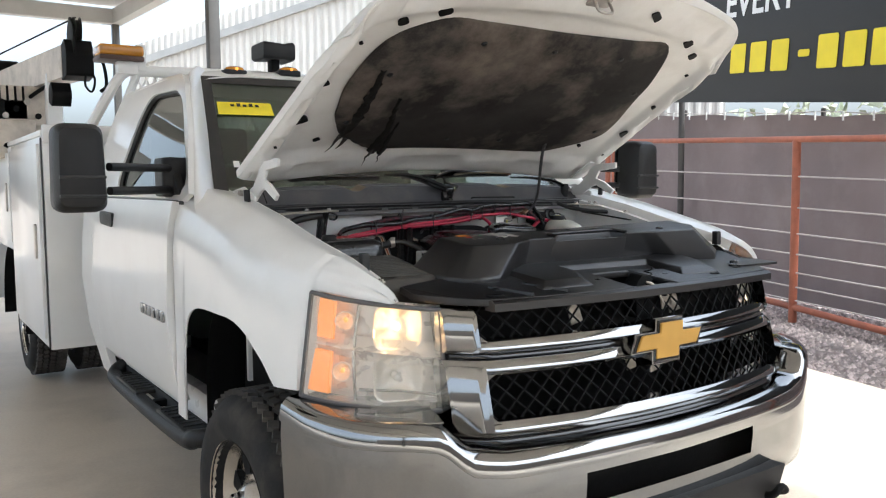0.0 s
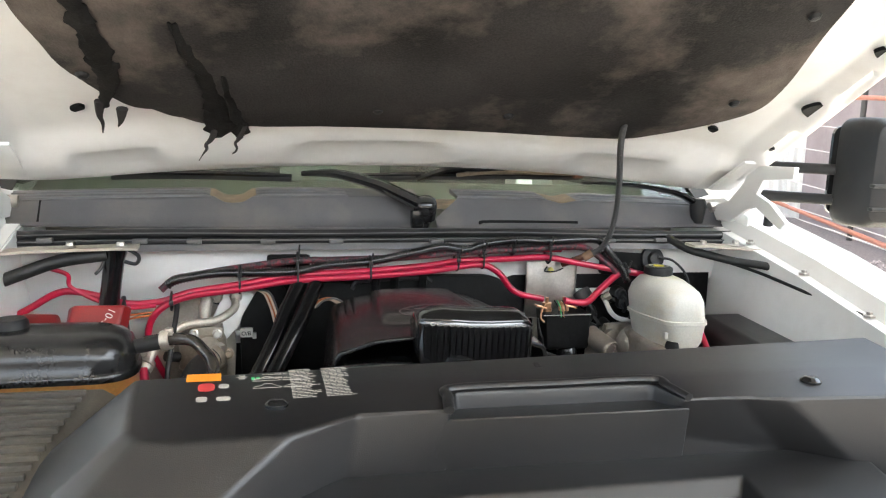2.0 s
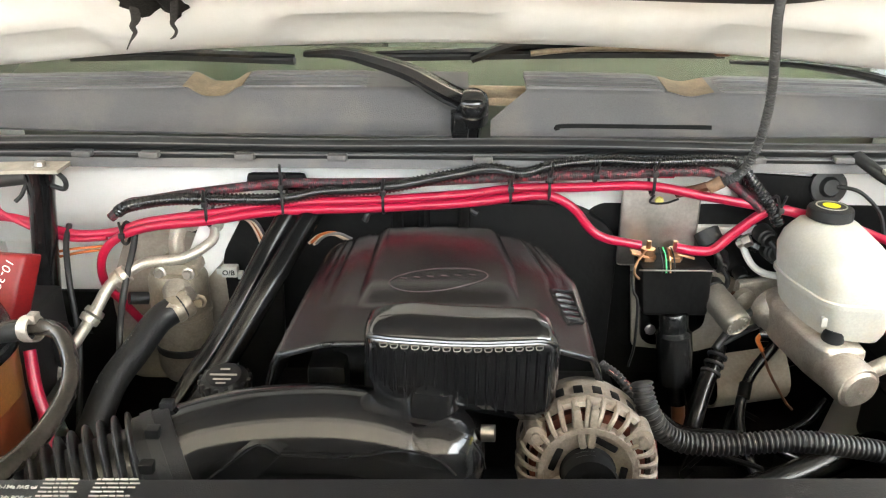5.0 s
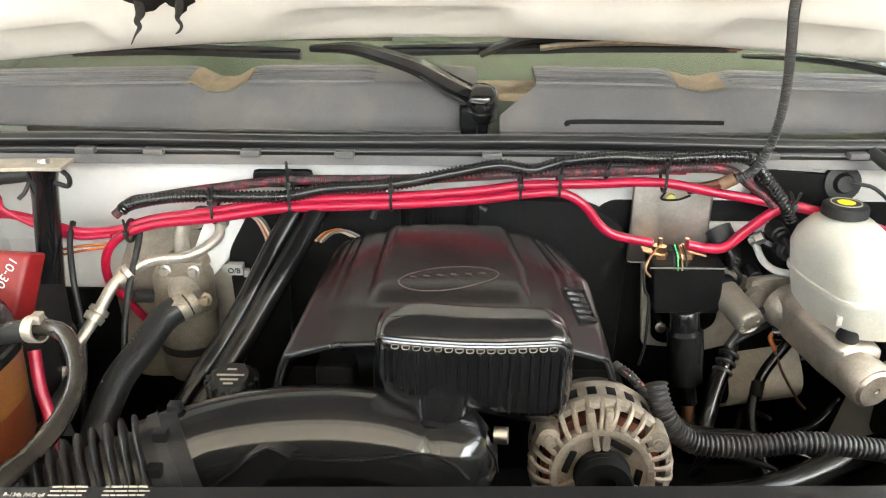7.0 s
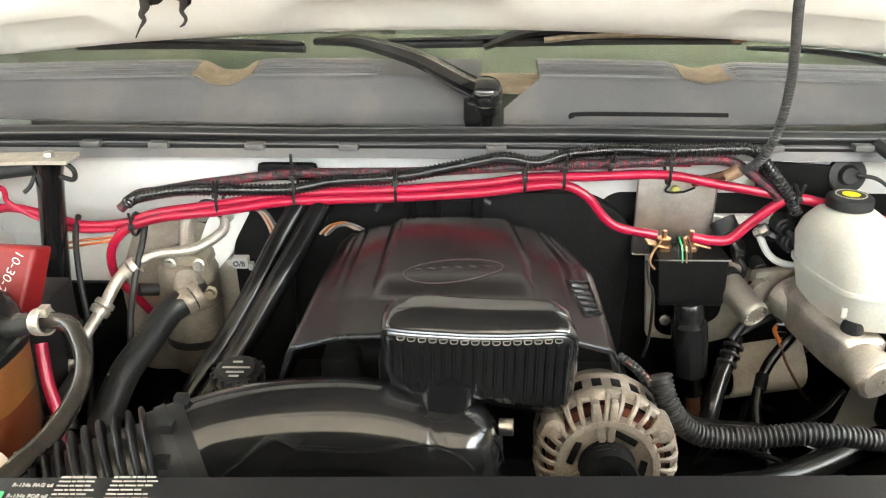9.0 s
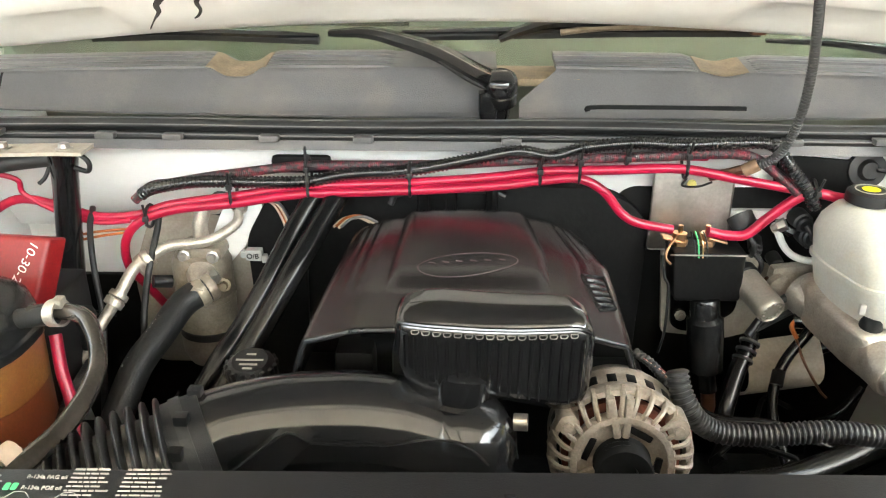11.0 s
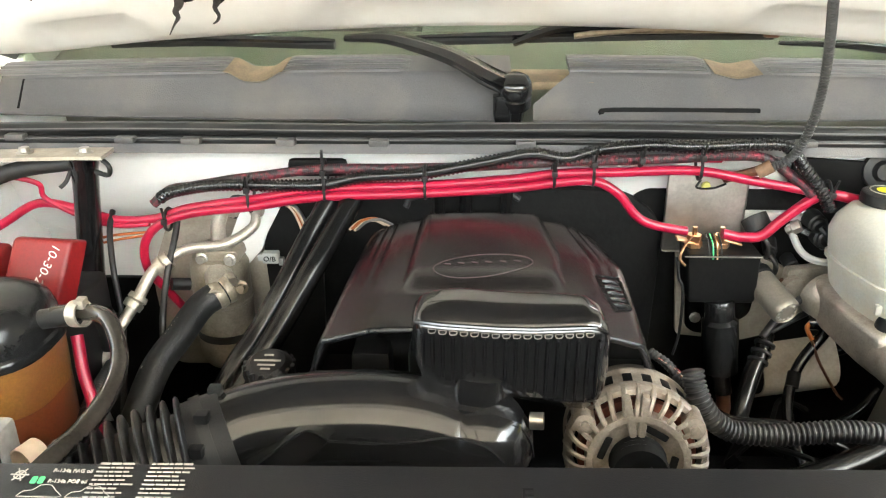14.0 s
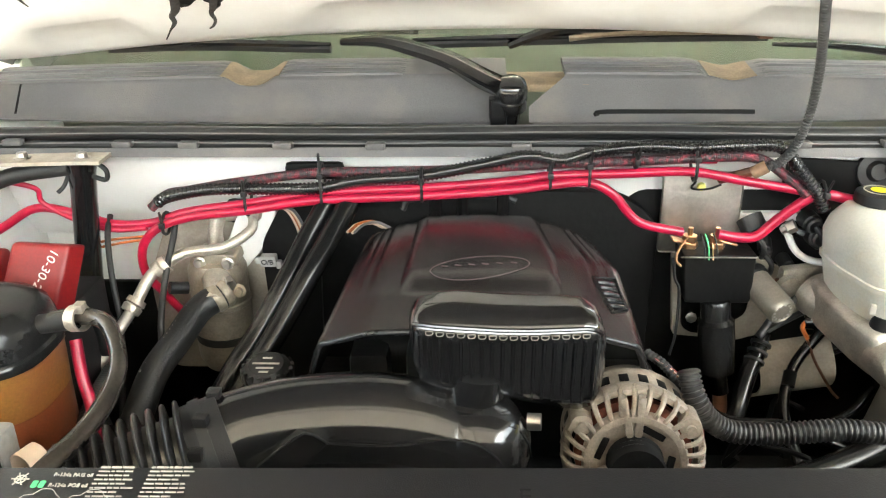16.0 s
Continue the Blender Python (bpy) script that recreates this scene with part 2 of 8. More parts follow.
REDCAP = mat("red_plastic", (0.21, 0.008, 0.010), 0.4, 0, 0.15, 15, 0.1, 300, 0, (0.10, 0.03, 0.03), 0.4, 12)
# Blocks paler than the tyre, so the grooves' shade is in the colour.
TREAD = mat("pale_tread_rubber", (0.085, 0.080, 0.074), 0.85, 0, 0.2, 14, 0.3, 150, 0, (0.14, 0.12, 0.10), 0.5, 9, spec=0.2)
TYRE = mat("tyre_rubber", (0.018, 0.0175, 0.017), 0.75, 0, 0.15, 10, 0.3, 150, 0, (0.12, 0.10, 0.08), 0.4, 7, spec=0.3)

# ---- the place ----
CONCRETE = mat("smooth_concrete", (0.60, 0.52, 0.42), 0.5, 0, 0.10, 0.9, 0.10, 60, 0, (0.30, 0.25, 0.20), 0.4, 1.3)
GRAVEL = mat("gravel_bed", (0.17, 0.14, 0.13), 0.9, 0, 0.35, 30, 1.0, 90)
STONE = mat("gravel_stone", (0.34, 0.285, 0.27), 0.85, 0, 0.2, 20, 0.3, 200, island=0.45)
EARTH = mat("dry_ground", (0.33, 0.28, 0.23), 0.95, 0, 0.2, 0.5, 0.5, 20)
RUST = mat("red_oxide_pipe", (0.36, 0.115, 0.065), 0.5, 0, 0.15, 9, 0.15, 200, 0, (0.20, 0.08, 0.05), 0.4, 12)
CABLE = mat("fence_cable", (0.52, 0.47, 0.45), 0.5, 0.3, 0.1, 20)
SCREEN = mat("mauve_privacy_screen", (0.25, 0.205, 0.205), 0.9, 0, 0.12, 1.2, 0.5, 350, 0, (0.36, 0.31, 0.30), 0.5, 1.6)
BANNER = mat("black_banner_vinyl", (0.020, 0.020, 0.019), 0.55, 0, 0.2, 1.5, 0.05, 100)
YELLOW = mat("yellow_print", (0.80, 0.66, 0.02), 0.5, 0, 0.05, 5)
PRINT = mat("white_print", (0.80, 0.80, 0.78), 0.5, 0, 0.04, 5)
SIDING = mat("ribbed_steel_siding", (0.60, 0.58, 0.54), 0.5, 0.1, 0.06, 1.0, 0.05, 50, 0, (0.40, 0.36, 0.30), 0.3, 1.5)
BEAM = mat("painted_steel_beam", (0.42, 0.42, 0.41), 0.5, 0.2, 0.08, 3)
POST = mat("dark_steel_column", (0.07, 0.065, 0.06), 0.5, 0.3, 0.15, 5)
ROOFING = mat("white_roof_sheet", (0.66, 0.65, 0.63), 0.55, 0.1, 0.05, 1.0)

bm = bmesh.new()
bmesh.ops.create_grid(bm, x_segments=8, y_segments=8, size=400)
tagged(part("ground", moved(bm, pose(0, 0, -0.06)), EARTH), "dry bare earth reaching to the horizon", "ground", kind="structure")

# concrete slab: its edge runs off to the gravel beside the fence
SLAB = [(-14, -10), (2.9, -10), (3.55, 0.2), (4.6, 4.4), (6.3, 11.0), (8.0, 18), (-14, 18)]
tagged(part("floor", prism(SLAB, "z", -0.14, 0.0), CONCRETE), "pale smooth concrete slab with faint stains", "floor", kind="structure")


def on_fence(s):
    """A place on the fence line, s metres along it."""
    return Vector((4.95 + 0.345 * s, 0.75 + 0.939 * s, 0))


# gravel strip
random.seed(4)
bm = prism([(2.9, -10), (7.5, -10), (13.5, 18), (8.0, 18), (6.3, 11.0), (4.6, 4.4), (3.55, 0.2)], "z", -0.13, -0.02)
tagged(part("gravel_bed", bm, GRAVEL), "brownish grey gravel bed under the fence", "ground", kind="structure")
bm = bmesh.new()
verts, faces = [], []
for k in range(9000):
    y = random.uniform(0.2, 8.5)
    edge = np.interp(y, [0.2, 4.4, 11.0], [3.55, 4.6, 6.3])
    far = on_fence(0).x + 0.345 / 0.939 * (y - 0.75) + 1.0
    x = random.uniform(edge + 0.02, far)
    r = random.uniform(0.012, 0.03)
    c, a = Vector((x, y, -0.02 + r * 0.25)), random.uniform(0, 6.28)
    base = len(verts)
    for q in range(5):
        b = a + q * 1.2566
        verts.append(c + Vector((math.cos(b), math.sin(b), -0.3)) * r * random.uniform(0.7, 1.2))
    verts.append(c + Vector((random.uniform(-0.4, 0.4), random.uniform(-0.4, 0.4), 0.75)) * r)
    faces += [(base + q, base + (q + 1) % 5, base + 5) for q in range(5)]
me = bpy.data.meshes.new("gravel")
me.from_pydata([tuple(v) for v in verts], [], faces)
me.materials.append(STONE)
tagged(new("gravel", me), "loose brownish grey crushed stones", "gravel", kind="stuff")

# pipe and cable fence
def fence_panel(s0, s1, posts, label):
    rise = lambda s: 1.755 + 0.046 * s
    f = thing("pipe_fence", label, "fence", "pipe fence panels")
    top = [on_fence(s) + Vector((0, 0, rise(s))) for s in (s0, s1)]
    low = [on_fence(s) + Vector((0, 0, 0.06 + 0.03 * s)) for s in (s0, s1)]
    part("top_rail", rod(*top, 0.032, 16), RUST, f)
    part("bottom_rail", rod(*low, 0.034, 16), RUST, f)
    for s in posts:
        p = on_fence(s)
        part("post", rod((p.x, p.y, -0.05), (p.x, p.y, rise(s) - 0.01), 0.042, 14), RUST, f)
    for z in (0.20, 0.33, 0.47, 0.65, 0.85, 1.10, 1.40):
        a, b = (on_fence(s) + Vector((0, 0, z * rise(s) / 1.755)) for s in (s0, s1))
        part("cable", rod(a, b, 0.0085, 8), CABLE, f)
    return f


fence_panel(-3.5, 6.98, (-2.6, 2.75, 6.94), "red oxide steel pipe fence with thin horizontal cables")
fence_panel(7.12, 13.5, (7.16, 13.4), "far red oxide steel pipe fence panel with cables")

# privacy screen hung on a cable behind the fence
def behind(s, d):
    n = Vector((0.939, -0.345, 0))
    return on_fence(s) + n * d


screen = thing("privacy_screen", "mauve-brown woven privacy screen laced to a wire", "screen")
rnd = random.Random(8)
def drape(u, v):
    p = behind(u, 0.9 + 0.015 * math.sin(u * 2.3) + 0.01 * math.sin(u * 7 + v * 3))
    top = 1.90 + 0.080 * u + 0.03 * abs(math.sin(u * 1.9))
    return (p.x, p.y, 0.0 + v * (top - 0.0))
part("fabric", surf(drape, np.linspace(-5, 18, 150), np.linspace(0, 1, 8), 0.004), SCREEN, screen)
part("wire", sweep([tuple(behind(u, 0.9) + Vector((0, 0, 1.95 + 0.080 * u + 0.012 * math.sin(u * 4)))) for u in np.linspace(-5, 18, 60)], 0.007, 6, 1), CABLE, screen)
for k, u in enumerate(np.arange(-4.5, 17, 0.45)):
    p = behind(u, 0.885)
    part("lacing", rod((p.x, p.y, 1.86 + 0.080 * u), (p.x, p.y, 1.965 + 0.080 * u), 0.011, 6), PRINT, screen)
for k, u in enumerate((0.6, 3.6, 6.6, 9.6)):
    p = behind(u, 1.0)
    part("pole", rod((p.x, p.y, -0.05), (p.x, p.y, 2.0 + 0.080 * u), 0.03, 10), POST, screen)

# open wire mesh above the screen, and the banner
LACE = mat("pale_foliage_behind", (0.45, 0.48, 0.36), 0.9, 0, 0.35, 3.0)
bm = bmesh.new()
hv, hf = [], []
for k in range(2600):
    u, z = rnd.uniform(-6, 24), rnd.uniform(0.5, 3.2)
    c = behind(u, 7 + rnd.uniform(-0.6, 0.6)) + Vector((0, 0, z))
    b = len(hv)
    for q in range(4):
        hv.append(tuple(c + Vector((rnd.uniform(-1, 1), rnd.uniform(-1, 1), rnd.uniform(-1, 1))) * 0.16))
    hf += [(b, b + 1, b + 2), (b, b + 2, b + 3), (b + 1, b + 2, b + 3)]
bm.free()
me = bpy.data.meshes.new("leaf_clump")
me.from_pydata(hv, [], hf)
me.materials.append(LACE)
tagged(new("leaf_clump", me), "pale sunlit leaves beyond the fence", "foliage", kind="stuff")

banner = thing("banner", "black vinyl sales banner with yellow and white lettering", "banner")
def sign(u, v):
    p = behind(u, 0.6)
    return (p.x, p.y, (2.0 + 0.097 * u) + v * 1.9)
part("cloth", surf(sign, np.linspace(-3, 14, 30), np.linspace(0, 1, 4), 0.006), BANNER, banner)
SLOPE = math.atan(0.097)
fwd = Vector((-0.345 * math.cos(SLOPE), -0.939 * math.cos(SLOPE), -math.sin(SLOPE)))
up = Vector((0, 0, 1))
def sign_pose(u, v, off=0.012):
    """A flat place on the banner: x runs as one reads, y up, z out."""
    m = Matrix.Identity(4)
    out = fwd.cross(up).normalized()
    for k, axis in enumerate((fwd, out.cross(fwd), out)):
        m.col[k].xyz = axis
    p = Vector(sign(u, v)) + out * off
    m.translation = p
    return m
def bar(name, u, v, w, h, material, parent, r=0.03):
    o = part(name, prism(rounded([(-w / 2, -h / 2), (w / 2, -h / 2), (w / 2, h / 2), (-w / 2, h / 2)], r), "z", 0, 0.004), material, parent)
    o.matrix_basis = sign_pose(u, v)
    return o
for u, w, h in ((4.68, 0.31, 0.36), (4.27, 0.31, 0.36), (3.86, 0.31, 0.36), (3.44, 0.19, 0.08), (3.06, 0.31, 0.36), (2.66, 0.31, 0.36), (2.27, 0.31, 0.36), (1.95, 0.17, 0.07), (1.6, 0.29, 0.36), (1.23, 0.29, 0.36), (0.86, 0.29, 0.36), (0.5, 0.29, 0.36)):
    bar("digit_bar", u, 0.288, w, h, YELLOW, banner)
text = bpy.data.curves.new("lettering", "FONT")
text.body, text.size, text.extrude, text.align_x = "EVERY", 0.5, 0.003, "LEFT"
text.offset = 0.008
t_ob = new("lettering", text)
bpy.context.view_layer.update()
me = bpy.data.meshes.new_from_object(t_ob.evaluated_get(bpy.context.evaluated_depsgraph_get()))
bpy.data.objects.remove(t_ob)
me.materials.clear()
me.materials.append(PRINT)
o = new("lettering", me)
o.parent, o.matrix_basis = banner, sign_pose(4.98, 0.568)
for u in (-2.5, 1.9, 6.2, 10.5):
    p = behind(u, 0.7)
    part("frame_post", rod((p.x, p.y, -0.05), (p.x, p.y, 4.8), 0.045, 12), POST, banner)

# shed: ribbed wall, columns, beams and roof
WALL_A, WALL_B = Vector((13.0, 9.5, 0)), Vector((4.02, 22.9, 0))
def wall_top(t):
    return 8.15 - 3.2 * t
wall = tagged(new("wall_shed"), "off-white ribbed steel shed wall", "wall", kind="structure")
d = (WALL_B - WALL_A)
n = Vector((d.y, -d.x, 0)).normalized()
count = 74
ring_lo, ring_hi = [], []
for k in range(count * 4 + 1):
    t = k / (count * 4)
    push = (0.0, 0.0, 0.045, 0.045)[k % 4]
    p = WALL_A + d * t - n * push
    ring_lo.append((p.x, p.y, 0)), ring_hi.append((p.x, p.y, wall_top(t) + 0.45))
part("siding", loft([ring_lo, ring_hi], closed=False), SIDING, wall)
shed = tagged(new("shed_frame"), "steel shed frame with columns and eave beams", "frame", kind="structure")
part("eave_beam", loft([[tuple(WALL_A + d * t - n * 0.12 + Vector((0, 0, wall_top(t) + q))) for q in (-0.18, 0.02)] + [tuple(WALL_A + d * t - n * 0.02 + Vector((0, 0, wall_top(t) + q))) for q in (0.02, -0.18)] for t in (0, 1)]), BEAM, shed)
part("column", box(2.0, 2.16, 9.9, 10.06, 0, 4.45, 0.01), POST, shed)
part("column", box(1.62, 1.74, 14.0, 14.12, 0, 4.4, 0.01), POST, shed)
part("column", box(-6.2, -6.0, -6, -5.8, 0, 5.6, 0.01), POST, shed)
part("eave_beam", box(-7.5, 1.8, 13.95, 14.15, 4.36, 4.62, 0.01), BEAM, shed)
part("rafter", loft([[(1.62, 13.96, 4.36), (1.8, 13.96, 4.36), (1.8, 13.96, 4.62), (1.62, 13.96, 4.62)], [(3.06, -6.5, 4.46), (3.24, -6.5, 4.46), (3.24, -6.5, 4.72), (3.06, -6.5, 4.72)]]), BEAM, shed)
for x in (-4.5, -1.6):
    part("rafter", box(x, x + 0.16, -6.5, 13.9, 4.42, 4.66, 0.01), BEAM, shed)
# The roof's unseen front reach is set to shade truck and front floor.
bm = prism([(-7.5, -6.6), (3.37, -6.6), (1.85, 14.3), (-7.5, 14.3)], "z", 4.73, 4.80)
tagged(part("ceiling", bm, ROOFING), "pale sheet steel shed roof", "ceiling", kind="structure")
# unseen wall added behind the camera to keep low sky off the chrome
tagged(part("wall_sky_blocker", box(-26, 20, -16.2, -16, 0, 5.2, 0.02), mat("tan_block_wall", (0.36, 0.31, 0.26), 0.85, 0, 0.1, 1.5, 0.4, 40)), "unseen plain tan wall added to block the low sky", "wall", kind="structure")

# ---- the truck ----
AMBER = mat("amber_lens", (0.48, 0.20, 0.012), 0.2, 0, 0.05, 20, coat=0.5)
REFLECT = mat("headlamp_reflector", (0.86, 0.83, 0.78), 0.34, 0.85, 0.05, 30)
BEZEL = mat("headlamp_bezel", (0.90, 0.87, 0.84), 0.28, 0.45, 0.06, 20)
# Lens haze, thickened and warmed in colour to carry the bulb's glow.
LENS = mat("hazed_headlamp_lens", (0.85, 0.80, 0.68), 0.18, 0, 0.05, 12, coat=0.6, alpha=0.20)
PANE = glass("tinted_glass", (0.17, 0.21, 0.19), 0.01)
WINDSHIELD = glass("windshield_glass", (0.55, 0.66, 0.55), 0.01)
BULB = glow("lit_bulb", (1.0, 0.58, 0.22), 2.2)
MARKER = glow("lit_marker", (1.0, 0.36, 0.05), 0.5)
PARKLAMP = glow("lit_amber_lens", (1.0, 0.29, 0.010), 0.24)
GOLD = mat("gold_emblem", (0.55, 0.31, 0.06), 0.38, 0.35, 0.06, 20, 0.2, 500)
CLOTH = mat("dark_interior", (0.03, 0.03, 0.03), 0.85, 0, 0.2, 8)
TAPE = mat("yellow_sticker", (0.83, 0.68, 0.02), 0.55, 0, 0.04, 10)

truck = thing("service_truck", "white single-cab service truck with raised hood and chrome grille", "truck")

# fender: half a fender as a sheet from the gutter over the crown to its lower edge
GUTTER = [(0.235, 1.156), (0.25, 1.176), (0.28, 1.199), (0.33, 1.222), (0.43, 1.254), (0.64, 1.30), (0.89, 1.36), (1.18, 1.415), (1.45, 1.45)]
def arch(y):
    q, k = ((y - 0.87) / 0.42, 5.0) if y > 0.87 else ((0.87 - y) / 0.405, 2.2)
    return 0.56 + 0.50 * (1 - q ** k) ** (1 / k) if q < 1 else 0.0
def fender_point(y, v):
    zi = lerp(y, GUTTER)
    xi = lerp(y, [(0.235, 0.762), (0.3, 0.785), (0.6, 0.80), (1.45, 0.80)])
    out = lerp(y, [(0.235, 0.785), (0.27, 0.815), (0.32, 0.848), (0.38, 0.880), (0.432, 0.908), (0.46, 0.935), (0.52, 0.965), (0.65, 0.99), (0.9, 1.005), (1.45, 1.0)])
    low = max(arch(y), 0.62 if y > 0.87 else 0.90)
    if y < 0.46:
        low = lerp(y, [(0.235, 1.150), (0.30, 1.159), (0.425, 1.176), (0.432, 0.90), (0.46, 0.885)])
    h = max(zi - low, 0.004)
    shape = [(0, xi, zi), (0.10, xi + (out - xi) * 0.45, zi + 0.012), (0.2, xi + (out - xi) * 0.8, zi - min(0.03, h * 0.2)), (0.34, out - 0.012, zi - min(0.11, h * 0.4)), (0.5, out, zi - min(0.2, h * 0.6)), (1, out + (0.012 if arch(y) > 0.6 else 0), low)]
    k = [s[0] for s in shape]
    return (-float(np.interp(v, k, [s[1] for s in shape])), y, float(np.interp(v, k, [s[2] for s in shape])))
ys = sorted(set([0.235, 0.242, 0.25, 0.265, 0.28, 0.305, 0.33, 0.38, 0.425, 0.432, 0.445, 0.4599, 0.4601, 0.4649, 0.4651, 0.467, 0.471, 0.478] + list(np.linspace(0.488, 1.289, 40)) + [1.2899, 1.33, 1.38, 1.425]))
bm = surf(fender_point, ys, [0, 0.05, 0.1, 0.15, 0.2, 0.27, 0.34, 0.42, 0.5, 0.65, 0.8, 1], 0.006)
other = mirrored(bm)
for b, side in ((bm, "passenger"), (other, "driver")):
    f = part("fender", b, WHITE, truck, "glossy white front fender", 50)
    s = -1 if side == "passenger" else 1
    # bolted inner flange along the gutter
    bmf = surf(lambda y, v: (s * (lerp(y, [(0.17, 0.755), (0.3, 0.785), (0.6, 0.80), (1.45, 0.80)]) - 0.045 * v), y, lerp(y, GUTTER) - 0.03 * min(1, v * 2.5)), np.linspace(0.36, 1.4, 30), [0, 0.2, 0.4, 0.7, 1], 0.003)
    part("flange", bmf, BAY_WHITE, f)
    for y in np.linspace(0.33, 1.25, 6):
        g = lerp(y, GUTTER)
        part("bolt", lathe([(0, 0), (0.011, 0), (0.011, 0.004), (0.006, 0.005), (0.006, 0.01), (0, 0.01)], 6, Matrix.Translation((s * (lerp(y, [(0.3, 0.785), (0.6, 0.80)]) - 0.03), y, g - 0.028))), STEEL, f)
    part("bump_stop", box(s * 0.765 - 0.012, s * 0.765 + 0.012, 0.40, 0.425, lerp(0.41, GUTTER) - 0.03, lerp(0.41, GUTTER) + 0.022, 0.005), RUBBER, f)
    part("liner", surf(lambda a, x: (s * x, 0.87 + 0.455 * math.copysign(abs(math.cos(a)) ** 0.6, math.cos(a)), 0.50 + 0.60 * abs(math.sin(a)) ** 0.6), np.linspace(0, math.pi, 30), [0.60, 0.8, 0.925], 0.004), DARK, f)
    # Near-black sheet added to darken the arch behind the tyre.
    part("arch_shade_sheet", prism([(0.42, 0.50), (1.32, 0.50), (1.32, 1.10), (0.42, 1.10)], "x", *sorted((s * 0.770, s * 0.782))), DARK, f)

# lettering bars on the fender stand in for the model badge
for k in range(6):
    y = 1.78 - 0.052 * k - (0.02 if k > 3 else 0)
    part("badge_bar", prism(rounded([(y - 0.042, 0.958), (y, 0.958), (y + 0.006, 0.998), (y - 0.036, 0.998)], 0.008), "x", -1.036, -1.02, 0.002), CHROME, truck, "bright badge bar")

# wheels
POLISHED = mat("polished_alloy", (0.62, 0.60, 0.57), 0.22, 1.0, 0.08, 12, 0.05, 200, 0, (0.30, 0.25, 0.19), 0.25, 10)
def wheel(x, y, z, side, dual=False):
    """side: -1 on the passenger side. x is the outer face."""
    w = new("wheel")
    w.parent = truck
    m = Matrix.Translation((x, y, z)) @ Euler((0, radians(90) * side, 0)).to_matrix().to_4x4()
    R, W = 0.40, 0.25
    prof = [(0.252, 0.0), (0.31, 0.012), (0.355, 0.006), (0.378, -0.012), (0.394, -0.03), (0.40, -0.06), (0.40, -0.19), (0.394, -0.22), (0.378, -0.238), (0.30, -0.262), (0.252, -0.25)]
    tyre = part("tyre", lathe(prof + [(0.24, -0.2), (0.24, -0.05), (0.252, 0.0)], 64, m), TYRE, w)
    blocks = bmesh.new()
    for k in range(60):
        a = 2 * math.pi * k / 60
        for h, off in ((-0.045, 0), (-0.09, 0.5), (-0.135, 0), (-0.18, 0.5), (-0.215, 0)):
            b = box(-0.006, 0.013, -0.0150, 0.0150, -0.0165, 0.0165, 0.0)
            t = a + off * 2 * math.pi / 60
            blocks = join(blocks, moved(b, m @ Matrix.Rotation(t, 4, "Z") @ Matrix.Translation((0.40, 0, h)) @ Matrix.Rotation(radians(25 if off else -20), 4, "X")))
    part("tread", blocks, TREAD, tyre)
    rim = part("rim", lathe([(0.256, 0.004), (0.250, -0.006), (0.246, -0.035), (0.226, -0.055), (0.212, -0.085), (0.12, -0.060), (0.10, -0.03), (0.075, -0.01), (0.06, 0.0), (0.0, 0.004), (0, -0.1), (0.21, -0.16), (0.23, -0.16)], 48, m), POLISHED, w, "machined aluminium wheel rim")
    for k in range(8):
        a = 2 * math.pi * k / 8
        part("lug_nut", lathe([(0, 0.012), (0.009, 0.01), (0.011, 0), (0.011, -0.03), (0, -0.03)], 6, m @ Matrix.Translation((0.083 * math.cos(a), 0.083 * math.sin(a), -0.01))), CHROME, rim)
        # Near-black plate laid on the rim for the shade in each opening.
        b = prism(rounded([(-0.022, 0.135), (0.022, 0.135), (0.036, 0.200), (-0.036, 0.200)], 0.016), "z", -0.080, -0.058)
        part("hole", moved(b, m @ Matrix.Rotation(a + 0.39, 4, "Z")), DARK, rim)
    return w
wheel(-0.985, 0.87, 0.40, -1)
wheel(0.985, 0.87, 0.40, 1)
wheel(-1.03, 5.35, 0.43, -1)
wheel(-0.71, 5.35, 0.43, -1)
wheel(1.03, 5.35, 0.43, 1)

